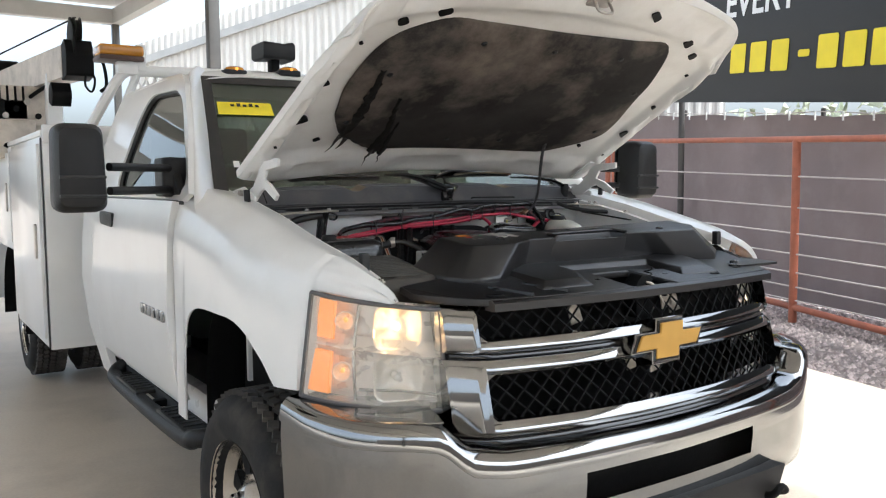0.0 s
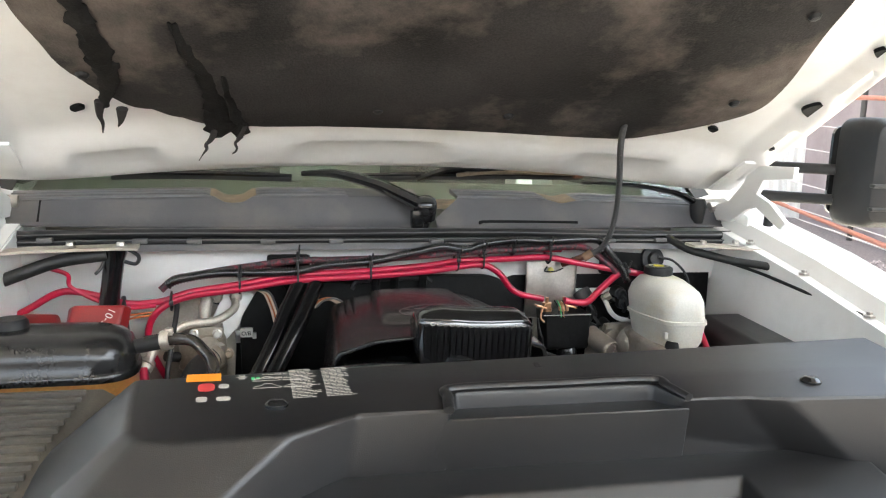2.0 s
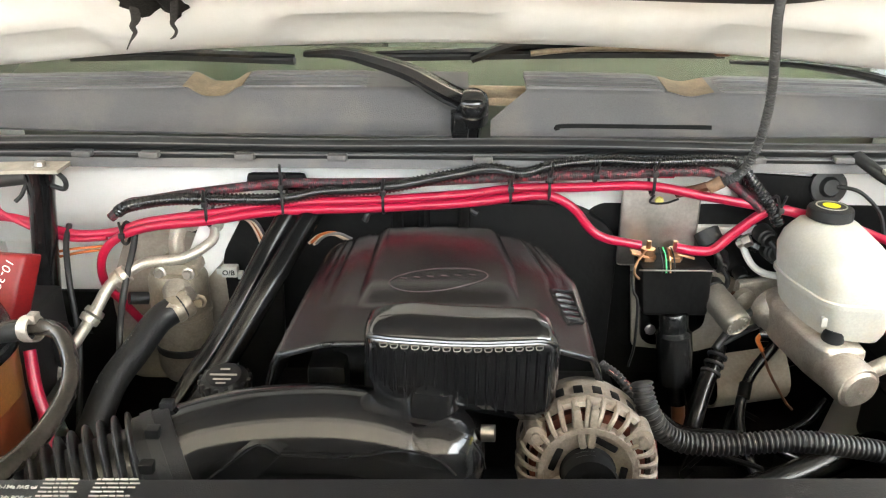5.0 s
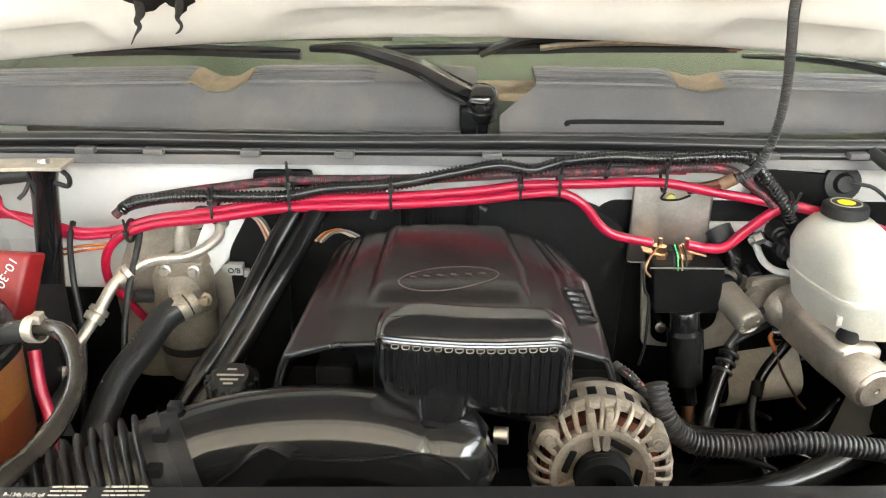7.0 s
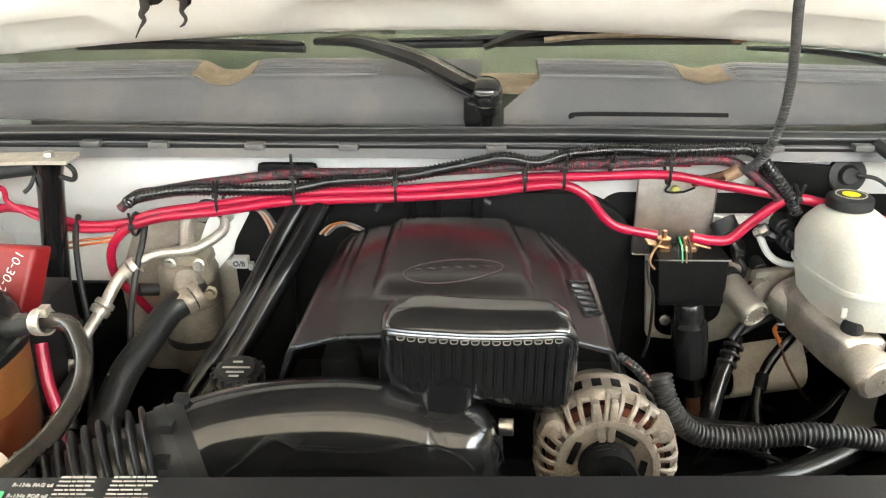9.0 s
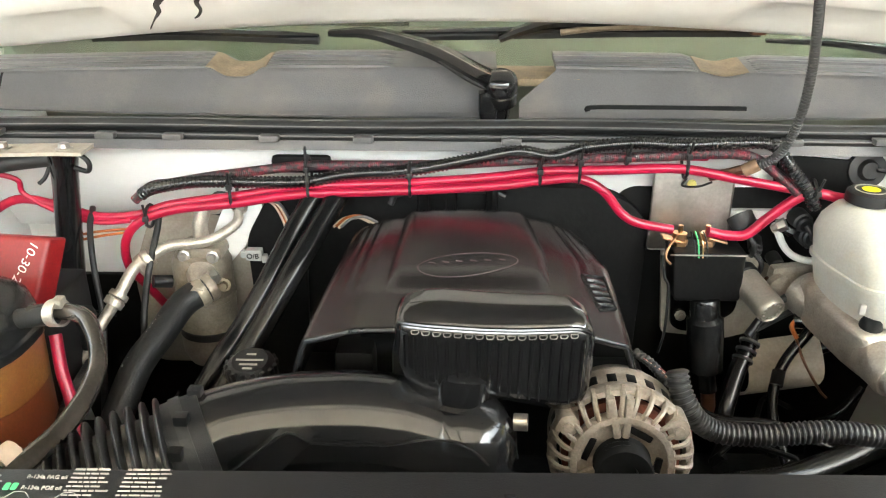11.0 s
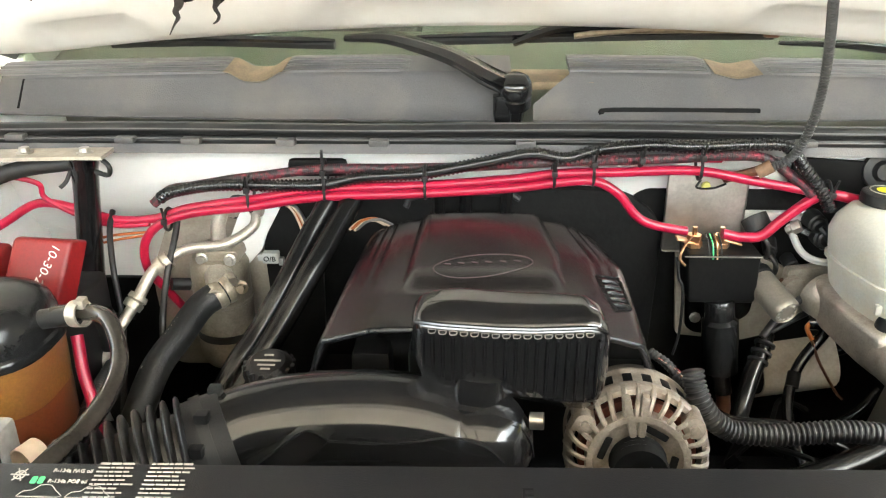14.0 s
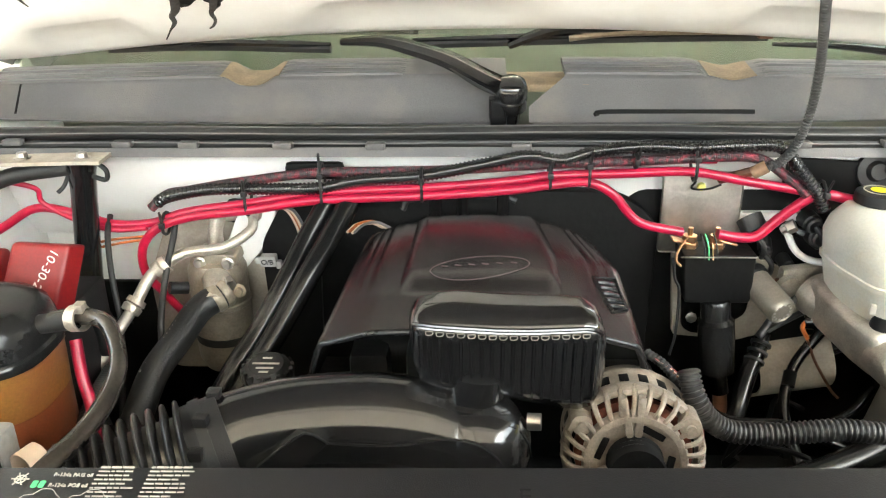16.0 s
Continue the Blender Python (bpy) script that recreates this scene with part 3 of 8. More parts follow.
# headlamps
def lamp_face(u, v, push=0.0):
    """u from the grille out to the fender, v from the bottom up."""
    a, b = Vector((-0.668, 0.158, 0.868)), Vector((-0.948, 0.444, 0.892))
    c, e = Vector((-0.667, 0.184, 1.131)), Vector((-0.916, 0.432, 1.171))
    p = (a * (1 - u) + b * u) * (1 - v) + (c * (1 - u) + e * u) * v
    bulge = math.sin(math.pi * min(1, u * 1.02)) ** 0.8 * 0.046
    p += Vector((-0.75, -0.66, 0)) * bulge + Vector((0.55, 0.83, 0)) * push
    return p
for s in (-1, 1):
    hl = new("headlamp")
    hl.parent = truck
    flip = (lambda bm: bm) if s < 0 else (lambda bm: (lambda m: (bm.free(), m)[1])(mirrored(bm)))
    us, vs = np.linspace(0, 1, 22), np.linspace(0, 1, 12)
    o = part("lens", flip(surf(lamp_face, us, vs, 0.004)), LENS, hl)
    o.visible_shadow = False
    part("housing", flip(surf(lambda u, v: lamp_face(u, v, 0.085), us, vs, -0.006)), BEZEL, hl)
    edge = [tuple(lamp_face(u, 0)) for u in us] + [tuple(lamp_face(1, v)) for v in vs] + [tuple(lamp_face(u, 1)) for u in us[::-1]] + [tuple(lamp_face(0, v)) for v in vs[::-1]]
    part("seal", flip(sweep(edge, 0.0065, 8, 1, smooth=False)), COWL, hl, "grey rubber lamp seal")
    part("bezel_rib", flip(sweep([tuple(lamp_face(0.58 + 0.03 * math.sin(math.pi * v), v, 0.03)) for v in np.linspace(0.03, 0.97, 14)], 0.0045, 8, 2)), CHROME, hl, "bright moulded rib between the lamp chambers")
    part("lower_rib", flip(sweep([tuple(lamp_face(u, 0.16 - 0.10 * abs(u - 0.3), 0.03)) for u in np.linspace(0.06, 0.56, 10)], 0.004, 8, 2)), CHROME, hl)
    part("divider", flip(surf(lambda u, v: lamp_face(u, 0.49 + v * 0.055, 0.02 + 0.02 * abs(v - 0.5)), us, [0, 0.5, 1], -0.05)), BEZEL, hl)
    for v0, v1 in ((0.05, 0.46), (0.58, 0.95)):
        part("amber_reflector", flip(surf(lambda u, v: lamp_face(0.79 + 0.195 * u, v0 + (v1 - v0) * v, 0.025), np.linspace(0, 1, 8), np.linspace(0, 1, 6), -0.012)), PARKLAMP, hl)
    for u0, v0, lit in ((0.30, 0.77, True), (0.30, 0.27, False)):
        c = lamp_face(u0, v0, 0.045)
        ax = Vector((-0.35, -0.93, 0))
        m = along(c + ax * 0.012, c - ax)
        bowl = [[(a, b, h) for a, b in rounded([(-q, -q * 0.92), (q, -q * 0.92), (q, q * 0.92), (-q, q * 0.92)], q * 0.55, 5)] for q, h in ((0.066, 0.0), (0.062, 0.002), (0.056, 0.020), (0.042, 0.040), (0.020, 0.052), (0.006, 0.054), (0.006, 0.060), (0.045, 0.048), (0.066, 0.006))]
        part("reflector", flip(moved(loft(bowl, caps=False), m)), REFLECT, hl)
        part("bulb", flip(lathe([(0, 0.012), (0.007, 0.014), (0.011, 0.022), (0.011, 0.05), (0, 0.052)], 12, m)), BULB if lit else REFLECT, hl)
    for v0 in (0.27, 0.77):
        c = lamp_face(0.70, v0, 0.04)
        m = along(c, c + Vector((0.6, 0.8, 0)))
        part("side_reflector", flip(lathe([(0.024, 0.0), (0.021, 0.012), (0.012, 0.020), (0.0, 0.024), (0, 0.028), (0.025, 0.018), (0.027, 0)], 20, m)), BEZEL, hl)
        part("marker_bulb", flip(lathe([(0, 0.010), (0.005, 0.011), (0.0065, 0.018), (0.0065, 0.028), (0, 0.030)], 10, m)), MARKER, hl)
# the lit bulbs
spot = bpy.data.lights.new("headlamp_light", "POINT")
spot.energy, spot.color, spot.shadow_soft_size = 0.028, (1.0, 0.55, 0.22), 0.012
for s in (-1, 1):
    p = lamp_face(0.40, 0.70, 0.012)
    l = new("headlamp_light", spot)
    l.location = (p.x * -s, p.y, p.z)

# grille: one sheet bowed in plan; g(x) is its depth
def g(x):
    return -0.005 + 0.125 * (abs(x) / 0.73) ** 2.2 + 0.68 * max(0, abs(x) - 0.604)
def lean(z):
    return (z - 0.95) * 0.24
def strip(x0, x1, z0, z1, depth=0.05, front=0.0, n=30, fall=0.0):
    """A bowed bar of the grille between two heights."""
    rings = []
    for x in np.linspace(x0, x1, n):
        y = g(x) + front
        dz = fall * (abs(x) / 0.73) ** 2
        r = min(0.014, (z1 - z0) * 0.32)
        pr = [(y + lean(z0) + depth, z0), (y + lean(z0) + r, z0), (y + lean(z0 + r), z0 + r), (y + lean(z1 - r), z1 - r), (y + lean(z1) + r, z1), (y + lean(z1) + depth, z1)]
        rings.append([(x, a, b + dz) for a, b in pr])
    return loft(rings)
grille = new("grille")
grille.parent = truck
part("chrome_bar", strip(-0.62, 0.62, 1.020, 1.054, 0.05, -0.013), CHROME, grille, "polished chrome crossbar")
part("chrome_bar", strip(-0.63, 0.63, 0.966, 1.003, 0.05, -0.015), CHROME, grille, "polished chrome crossbar")
part("slot_backing", strip(-0.66, 0.66, 0.998, 1.026, 0.04, 0.006), GLOSS, grille)
part("chrome_sill", strip(-0.63, 0.63, 0.813, 0.850, 0.06, -0.014), CHROME, grille, "polished chrome lower surround")
for s in (-1, 1):
    for z0, z1, w in ((1.020, 1.134, 0.064), (0.813, 1.003, 0.076)):
        x1 = 0.672 if z0 > 1.0 else 0.680
        xs = sorted([s * x1, s * (x1 - w)])
        part("chrome_end", strip(xs[0], xs[1], z0, z1, 0.06, -0.018, 10), CHROME, grille, "polished chrome end piece")
    for z0, up in ((1.054, 1), (0.850, 1), (0.966, -1)):
        x0 = 0.611 if z0 > 1.0 else 0.605
        part("corner_fillet", loft([[(s * (x0 - a), g(x0 - a) + lean(z0) - 0.012 + d, z0 + up * b) for a, b in ((-0.004, -0.003), (0.026, -0.003), (0.012, 0.006), (0.004, 0.014), (-0.004, 0.028))] for d in (0, 0.03)]), CHROME, grille)
part("black_sill", strip(-0.66, 0.66, 0.782, 0.812, 0.05, 0.012), GLOSS, grille)
MESHBAR = mat("black_grille_mesh", (0.004, 0.004, 0.004), 0.45, 0, 0.1, 20, spec=0.15)
for z0, z1 in ((1.045, 1.145), (0.842, 0.972)):
    bmm = bmesh.new()
    h = z1 - z0
    for k in range(-3, 31):
        for sgn in (-1, 1):
            x0 = -0.72 + k * 0.052
            a, b = (x0, z0), (x0 + sgn * h * 1.05, z1)
            q = []
            for t in np.linspace(0, 1, 6):
                x, z = a[0] + (b[0] - a[0]) * t, a[1] + (b[1] - a[1]) * t
                if abs(x) <= 0.62:
                    q.append((x, g(x) + lean(z) + 0.022, z))
            if len(q) > 1:
                bmm = join(bmm, sweep(q, 0.0031, 5, 1, smooth=False))
    part("mesh", bmm, MESHBAR, grille, "black diamond grille mesh", 80)
# bow tie shaped emblem as a plain shape
def emblem(w, h, cut, y0, y1):
    o = [(-w, -h * 0.42), (-cut - 0.012, -h * 0.42), (-cut - 0.02, -h), (cut - 0.02, -h), (cut - 0.012, -h * 0.42), (w - 0.03, -h * 0.42), (w, h * 0.42), (cut + 0.012, h * 0.42), (cut + 0.02, h), (-cut + 0.02, h), (-cut + 0.012, h * 0.42), (-w + 0.03, h * 0.42)]
    return moved(prism(o, "y", y0, y1, 0.0025, 1), pose(-0.034, 0, 1.006, -12))
part("emblem_rim", emblem(0.157, 0.064, 0.058, -0.036, 0.03), CHROME, grille)
part("emblem_border", emblem(0.148, 0.056, 0.0525, -0.040, -0.03), GLOSS, grille)
part("emblem", emblem(0.140, 0.049, 0.047, -0.045, -0.036), GOLD, grille, "gold-coloured raised emblem")

# bumper: one sheet in plan bent round the corners, with a profile in height
BUMP = [(0.0, -0.045), (0.35, -0.036), (0.6, -0.008), (0.76, 0.04), (0.87, 0.11), (0.945, 0.20), (0.98, 0.33), (0.985, 0.48)]
def bump_xy(s, out=0.0):
    """s from -1 to 1 round the bumper."""
    q = abs(s) * 7
    k = min(6, int(q))
    t = q - k
    a, b = Vector(BUMP[k]), Vector(BUMP[k + 1])
    p0, p3 = Vector(BUMP[max(0, k - 1)]) if k else Vector((-0.35, -0.036)), Vector(BUMP[min(7, k + 2)])
    p = 0.5 * (2 * a + (b - p0) * t + (2 * p0 - 5 * a + 4 * b - p3) * t * t + (3 * a - p0 - 3 * b + p3) * t ** 3)
    tan = (b - a).normalized()
    nrm = Vector((tan.y, -tan.x))
    p = p + nrm * out
    return math.copysign(p.x, s) if s else p.x, p.y
def bumper_face(s, v):
    """v from the top lip to the lower edge."""
    a = abs(s)
    top = lerp(a, [(0, 0.772), (0.28, 0.782), (0.36, 0.80), (0.43, 0.866), (0.5, 0.874), (0.85, 0.876), (1, 0.882)])
    prof = [(0, -0.075, top), (0.06, -0.045, top + 0.002), (0.12, -0.014, top - 0.003), (0.2, 0.003, top - 0.018), (0.3, 0.010, top - 0.050), (0.33, 0.010, top - 0.056), (0.36, 0.004, top - 0.060), (0.42, 0.006, top - 0.105), (0.7, 0.0, 0.60), (0.92, -0.012, 0.50), (1, -0.04, 0.475)]
    k = [p[0] for p in prof]
    x, y = bump_xy(s, float(np.interp(v, k, [p[1] for p in prof])))
    return (x, y, float(np.interp(v, k, [p[2] for p in prof])))
ss = np.linspace(-1, 1, 97)
vs = [0, 0.03, 0.06, 0.09, 0.12, 0.16, 0.2, 0.25, 0.3, 0.33, 0.36, 0.39, 0.42, 0.427, 0.55, 0.663, 0.7, 0.8, 0.92, 0.97, 1]
bm = surf(bumper_face, ss, vs, 0.004)
gone = [f for f in bm.faces if abs(f.calc_center_median().x) < 0.345 and 0.612 < f.calc_center_median().z < 0.687]
bmesh.ops.delete(bm, geom=gone, context="FACES")
bumper = part("front_bumper", bm, CHROME, truck, "polished chrome front bumper", 60)
# Near-black box behind the cut opening stands in for its inner shade.
part("intake", box(-0.58, 0.58, 0.035, 0.07, 0.56, 0.74, 0.004), DARK, bumper, "dark backing behind the lower air intake opening")
part("plate_mount", prism(rounded([(-0.44, 0.43), (0.44, 0.43), (0.50, 0.555), (0.40, 0.552), (-0.40, 0.552), (-0.50, 0.555)], 0.015), "y", -0.070, 0.0, 0.006), PLASTIC, bumper, "black textured lower valance")
part("tow_hook", sweep([(0.40, -0.07, 0.47), (0.40, -0.095, 0.48), (0.43, -0.10, 0.50), (0.46, -0.095, 0.48), (0.46, -0.07, 0.47)], 0.012, 10), DARK, bumper)
# brow under each headlamp
for s in (-1, 1):
    fl = surf(lambda u, v: (lambda p: (p[0] * -s, p[1], 0.872 + 0.012 * v))(bump_xy(-(0.42 + 0.54 * u), -0.02 - 0.17 * v)), np.linspace(0, 1, 16), np.linspace(0, 1, 5), 0.004)
    part("brow", fl, CHROME, bumper)

# hood, raised on its hinges
TAN = 0.53
def H(x, y, off=0.0, crown=True):
    """A place on the raised hood's inner face."""
    z = 1.597 - TAN * (y - 1.0) + off + (0.045 * (1 - (x / 0.8) ** 2) if crown else 0)
    return Vector((x, y, z))
REAR = [(-0.83, 1.21), (-0.70, 1.252), (-0.45, 1.248), (0, 1.238), (0.45, 1.242), (0.70, 1.245), (0.83, 1.205)]
FRONT = [(-0.775, 0.44), (-0.70, 0.29), (-0.5, 0.225), (0, 0.195), (0.5, 0.225), (0.70, 0.29), (0.775, 0.44)]
REAR_LINE, FRONT_LINE = (curve([(x, y, 0) for x, y in line], 8) for line in (REAR, FRONT))
def hood_plan(u, v):
    """u across, v from the rear edge to the front edge."""
    i = u * 48
    k = min(47, int(i))
    r, f = REAR_LINE[k].lerp(REAR_LINE[k + 1], i - k), FRONT_LINE[k].lerp(FRONT_LINE[k + 1], i - k)
    return r.lerp(f, v).xy
def outer(u, v):
    p = hood_plan(u, v)
    nose = 0.055 * max(0, (v - 0.72) / 0.28) ** 2
    side = 0.03 * max(0, abs(2 * u - 1) - 0.8) / 0.2
    bulge = 0.018 * math.exp(-((abs(p.x) - 0.0) / 0.42) ** 4)
    return H(p.x, p.y, 0.055 - nose - side + bulge)
def inner(u, v):
    """The pressed inner panel: a raised rim of box sections round a sunken field for the liner."""
    p = hood_plan(u, v)
    e = min(u, 1 - u) * 1.6
    w = min(v, 1 - v * 0.985)
    d = 0.02
    edge = min(e / 0.16, w / 0.13)
    rise = -0.012 + 0.026 * max(0, min(1, (edge - 1.0) / 0.35)) + 0.016 * max(0, 1 - edge / 0.22)
    if v > 0.72:
        rise -= 0.012 * math.sin(min(1, (v - 0.72) / 0.2) * math.pi)
    if edge < 1.0:
        wave = math.sin(v * 26 + 0.8) if min(u, 1 - u) * 1.25 < w else math.sin(u * 30)
        rise += 0.018 * max(-0.5, min(0.5, wave * 3)) * max(0, min(1, (edge - 0.25) / 0.2)) * max(0, min(1, (1.0 - edge) / 0.2))
    return H(p.x, p.y, rise)
hood = part("hood", surf(outer, np.linspace(0, 1, 49), np.linspace(0, 1, 33), 0.004), WHITE, truck, "raised white hood")
part("inner_panel", surf(inner, np.linspace(0.006, 0.994, 97), np.linspace(0.008, 0.99, 65), -0.003), BAY_WHITE, hood, "dusty white pressed inner panel", 60)
for u0 in (0, 1):
    part("hem", surf(lambda v, w: outer(u0, v).lerp(inner(0.006 if u0 == 0 else 0.994, v), w), np.linspace(0, 1, 30), [0, 0.5, 1], 0.003), BAY_WHITE, hood)
for v0 in (0, 1):
    part("hem", surf(lambda u, w: outer(u, v0).lerp(inner(u, 0.008 if v0 == 0 else 0.99), w), np.linspace(0, 1, 40), [0, 0.5, 1], 0.003), BAY_WHITE, hood)
# liner pad, sagging and stained
PAD = [(-0.520, 0.992), (-0.455, 1.030), (-0.40, 1.062), (-0.36, 1.074), (-0.30, 1.068), (0.0, 1.072), (0.38, 1.066), (0.50, 1.03), (0.63, 0.93), (0.645, 0.84), (0.605, 0.69), (0.57, 0.56), (0.47, 0.405), (0.30, 0.415), (0.0, 0.43), (-0.30, 0.415), (-0.46, 0.405), (-0.57, 0.45), (-0.615, 0.50), (-0.645, 0.585), (-0.652, 0.72), (-0.630, 0.815), (-0.611, 0.878), (-0.562, 0.955)]
pad_mid = Vector((0, 0.72))
edge = curve([(x, y, 0) for x, y in PAD + PAD[:1]], 5)[:-1]
def pad(a, r):
    q = edge[int(round(a)) % len(edge)]
    rag = 0.010 * noise.noise(Vector((q.x * 40, q.y * 40, 5))) if q.x < -0.25 and q.y > 0.9 else 0
    p = pad_mid.lerp(Vector((q.x, q.y + rag)), r)
    puff = -0.024 * (1 - r ** 10) + 0.010 * noise.noise(Vector((p.x * 5, p.y * 5, 3))) * (1 - r ** 6) + 0.004 * noise.noise(Vector((p.x * 18, p.y * 18, 9))) * (1 - r ** 6)
    return H(p.x, p.y, puff - 0.006)
bmp = bmesh.new()
rr = [1.0, 0.985, 0.96, 0.9, 0.82, 0.72, 0.6, 0.47, 0.34, 0.2, 0.08]
rows = [[bmp.verts.new(pad(k, r)) for k in range(len(edge))] for r in rr]
for a, b in zip(rows, rows[1:]):
    for i in range(len(edge)):
        bmp.faces.new((a[i], a[(i + 1) % len(edge)], b[(i + 1) % len(edge)], b[i]))
bmp.faces.new(rows[-1])
back = [bmp.verts.new(pad(k, 1.0) + Vector((0, 0.003, 0.012))) for k in range(len(edge))]
for i in range(len(edge)):
    bmp.faces.new((rows[0][i], back[i], back[(i + 1) % len(edge)], rows[0][(i + 1) % len(edge)]))
liner = part("liner", bmp, FELT, hood, "dusty black felt hood liner, torn at one edge", 60)
# torn shreds at the edge
for pts, rs in (([tuple(H(-0.385, 1.02, -0.03)), tuple(H(-0.394, 1.045, -0.04)), (-0.404, 1.056, 1.556), (-0.403, 1.06, 1.548), (-0.410, 1.06, 1.538), (-0.417, 1.06, 1.526)], [0.007, 0.006, 0.004, 0.0030, 0.0013, 0.0008]),
                ([tuple(H(-0.335, 1.02, -0.03)), tuple(H(-0.345, 1.045, -0.04)), (-0.352, 1.056, 1.560), (-0.349, 1.06, 1.551), (-0.352, 1.06, 1.544), (-0.358, 1.06, 1.540)], [0.006, 0.005, 0.003, 0.0022, 0.0018, 0.0008]),
                ([tuple(H(-0.565, 0.93, -0.03)), tuple(H(-0.572, 0.965, -0.034)), tuple(H(-0.571, 0.992, -0.034)), tuple(H(-0.577, 1.03, -0.03))], [0.010, 0.005, 0.003, 0.001]),
                ([tuple(H(-0.535, 0.955, -0.03)), tuple(H(-0.541, 0.985, -0.034)), tuple(H(-0.548, 1.005, -0.034))], [0.010, 0.005, 0.001])):
    part("shred", sweep(pts, rs, 8, 4, 0.5), FELT, liner)
# loose dark folds where the felt has come away
FOLD = mat("torn_felt", (0.014, 0.013, 0.0122), 0.9, 0, 0.4, 12, 0.6, 300, 0, (0.03, 0.025, 0.02), 0.4, 14, spec=0.1)
def fold(pts, width):
    """A ragged strip of felt lying along the pad."""
    c = curve([(x, y, 0) for x, y in pts], 10)
    def strip(k, v):
        p = c[int(round(k))]
        w = lerp(k / (len(c) - 1), width) * (1 + 0.55 * noise.noise(Vector((p.x * 60, p.y * 60, v * 0.8))))
        return H(p.x + w * (v - 0.5), p.y + 0.012 * noise.noise(Vector((k * 0.4, v, 2))), -0.028 - 0.008 * (1 - (2 * v - 1) ** 2) - 0.004 * noise.noise(Vector((p.x * 50, p.y * 50, v * 3))))
    part("fold", surf(strip, list(range(len(c))), [0, 0.2, 0.4, 0.6, 0.8, 1], 0.003), FOLD, liner, "loose dark felt fold")
fold([(-0.585, 0.60), (-0.565, 0.682), (-0.557, 0.752), (-0.549, 0.818), (-0.545, 0.877), (-0.561, 0.950)], [(0, 0.02), (0.35, 0.035), (0.7, 0.042), (1, 0.016)])
fold([(-0.44, 0.74), (-0.424, 0.807), (-0.398, 0.882), (-0.382, 0.967), (-0.378, 1.033), (-0.385, 1.052)], [(0, 0.012), (0.4, 0.030), (0.8, 0.055), (1, 0.020)])
fold([(-0.372, 0.87), (-0.36, 0.95), (-0.345, 1.03), (-0.342, 1.058)], [(0, 0.008), (0.5, 0.024), (0.85, 0.040), (1, 0.015)])
# clips, and near-black plates for the shade in punched holes
for x, y in ((-0.3, 0.47), (0.0, 0.48), (0.3, 0.47), (-0.55, 0.62), (0.53, 0.62), (-0.58, 0.86), (0.56, 0.86), (-0.1, 0.97), (0.15, 0.97)):
    part("clip", lathe([(0, 0.004), (0.007, 0.003), (0.011, -0.002), (0, -0.003)], 12, along(H(x, y, -0.03), H(x, y, -0.03) + Vector((0, -0.47, -0.88)))), PLASTIC, liner)
for s in (-1, 1):
    for x, y, w, h in ((0.745, 0.868, 0.028, 0.02), (0.62, 1.015, 0.014, 0.008), (0.735, 0.70, 0.015, 0.010), (0.70, 0.52, 0.007, 0.007), (0.52, 0.36, 0.024, 0.017), (0.25, 0.28, 0.03, 0.014), (0.62, 0.42, 0.018, 0.016), (0.77, 1.02, 0.006, 0.006)):
        u = (s * x / (0.83 + (0.755 - 0.83) * 0.5) + 1) / 2
        best = min(((abs(hood_plan(a, b).x - s * x) + abs(hood_plan(a, b).y - y), a, b) for a in np.linspace(0.01, 0.99, 99) for b in np.linspace(0.01, 0.99, 66)))
        p = Vector(inner(best[1], best[2])) + Vector((0, -0.003, -0.006))
        nrm = Vector((0, -0.468, -0.884))
        o = part("hole", prism(rounded([(-w, -h), (w, -h), (w * 0.8, h), (-w * 0.8, h)], min(w, h) * 0.9), "z", -0.0015, 0.006), DARK, hood)
        o.matrix_basis = along(p, p - nrm) @ Matrix.Rotation(radians(s * 35), 4, "Z")
# latch striker on the front rim
p = H(0.0, 0.27, -0.01)
part("striker_plate", moved(prism(rounded([(-0.05, -0.03), (0.05, -0.03), (0.035, 0.03), (-0.035, 0.03)], 0.015), "z", -0.004, 0.006), along(p, p + Vector((0, 0.468, 0.884)))), STEEL, hood)
part("striker", sweep([p + Vector(q) for q in ((-0.03, 0, 0), (-0.028, -0.02, -0.04), (0.028, -0.02, -0.04), (0.03, 0, 0))], 0.005, 8, 4), STEEL, hood)
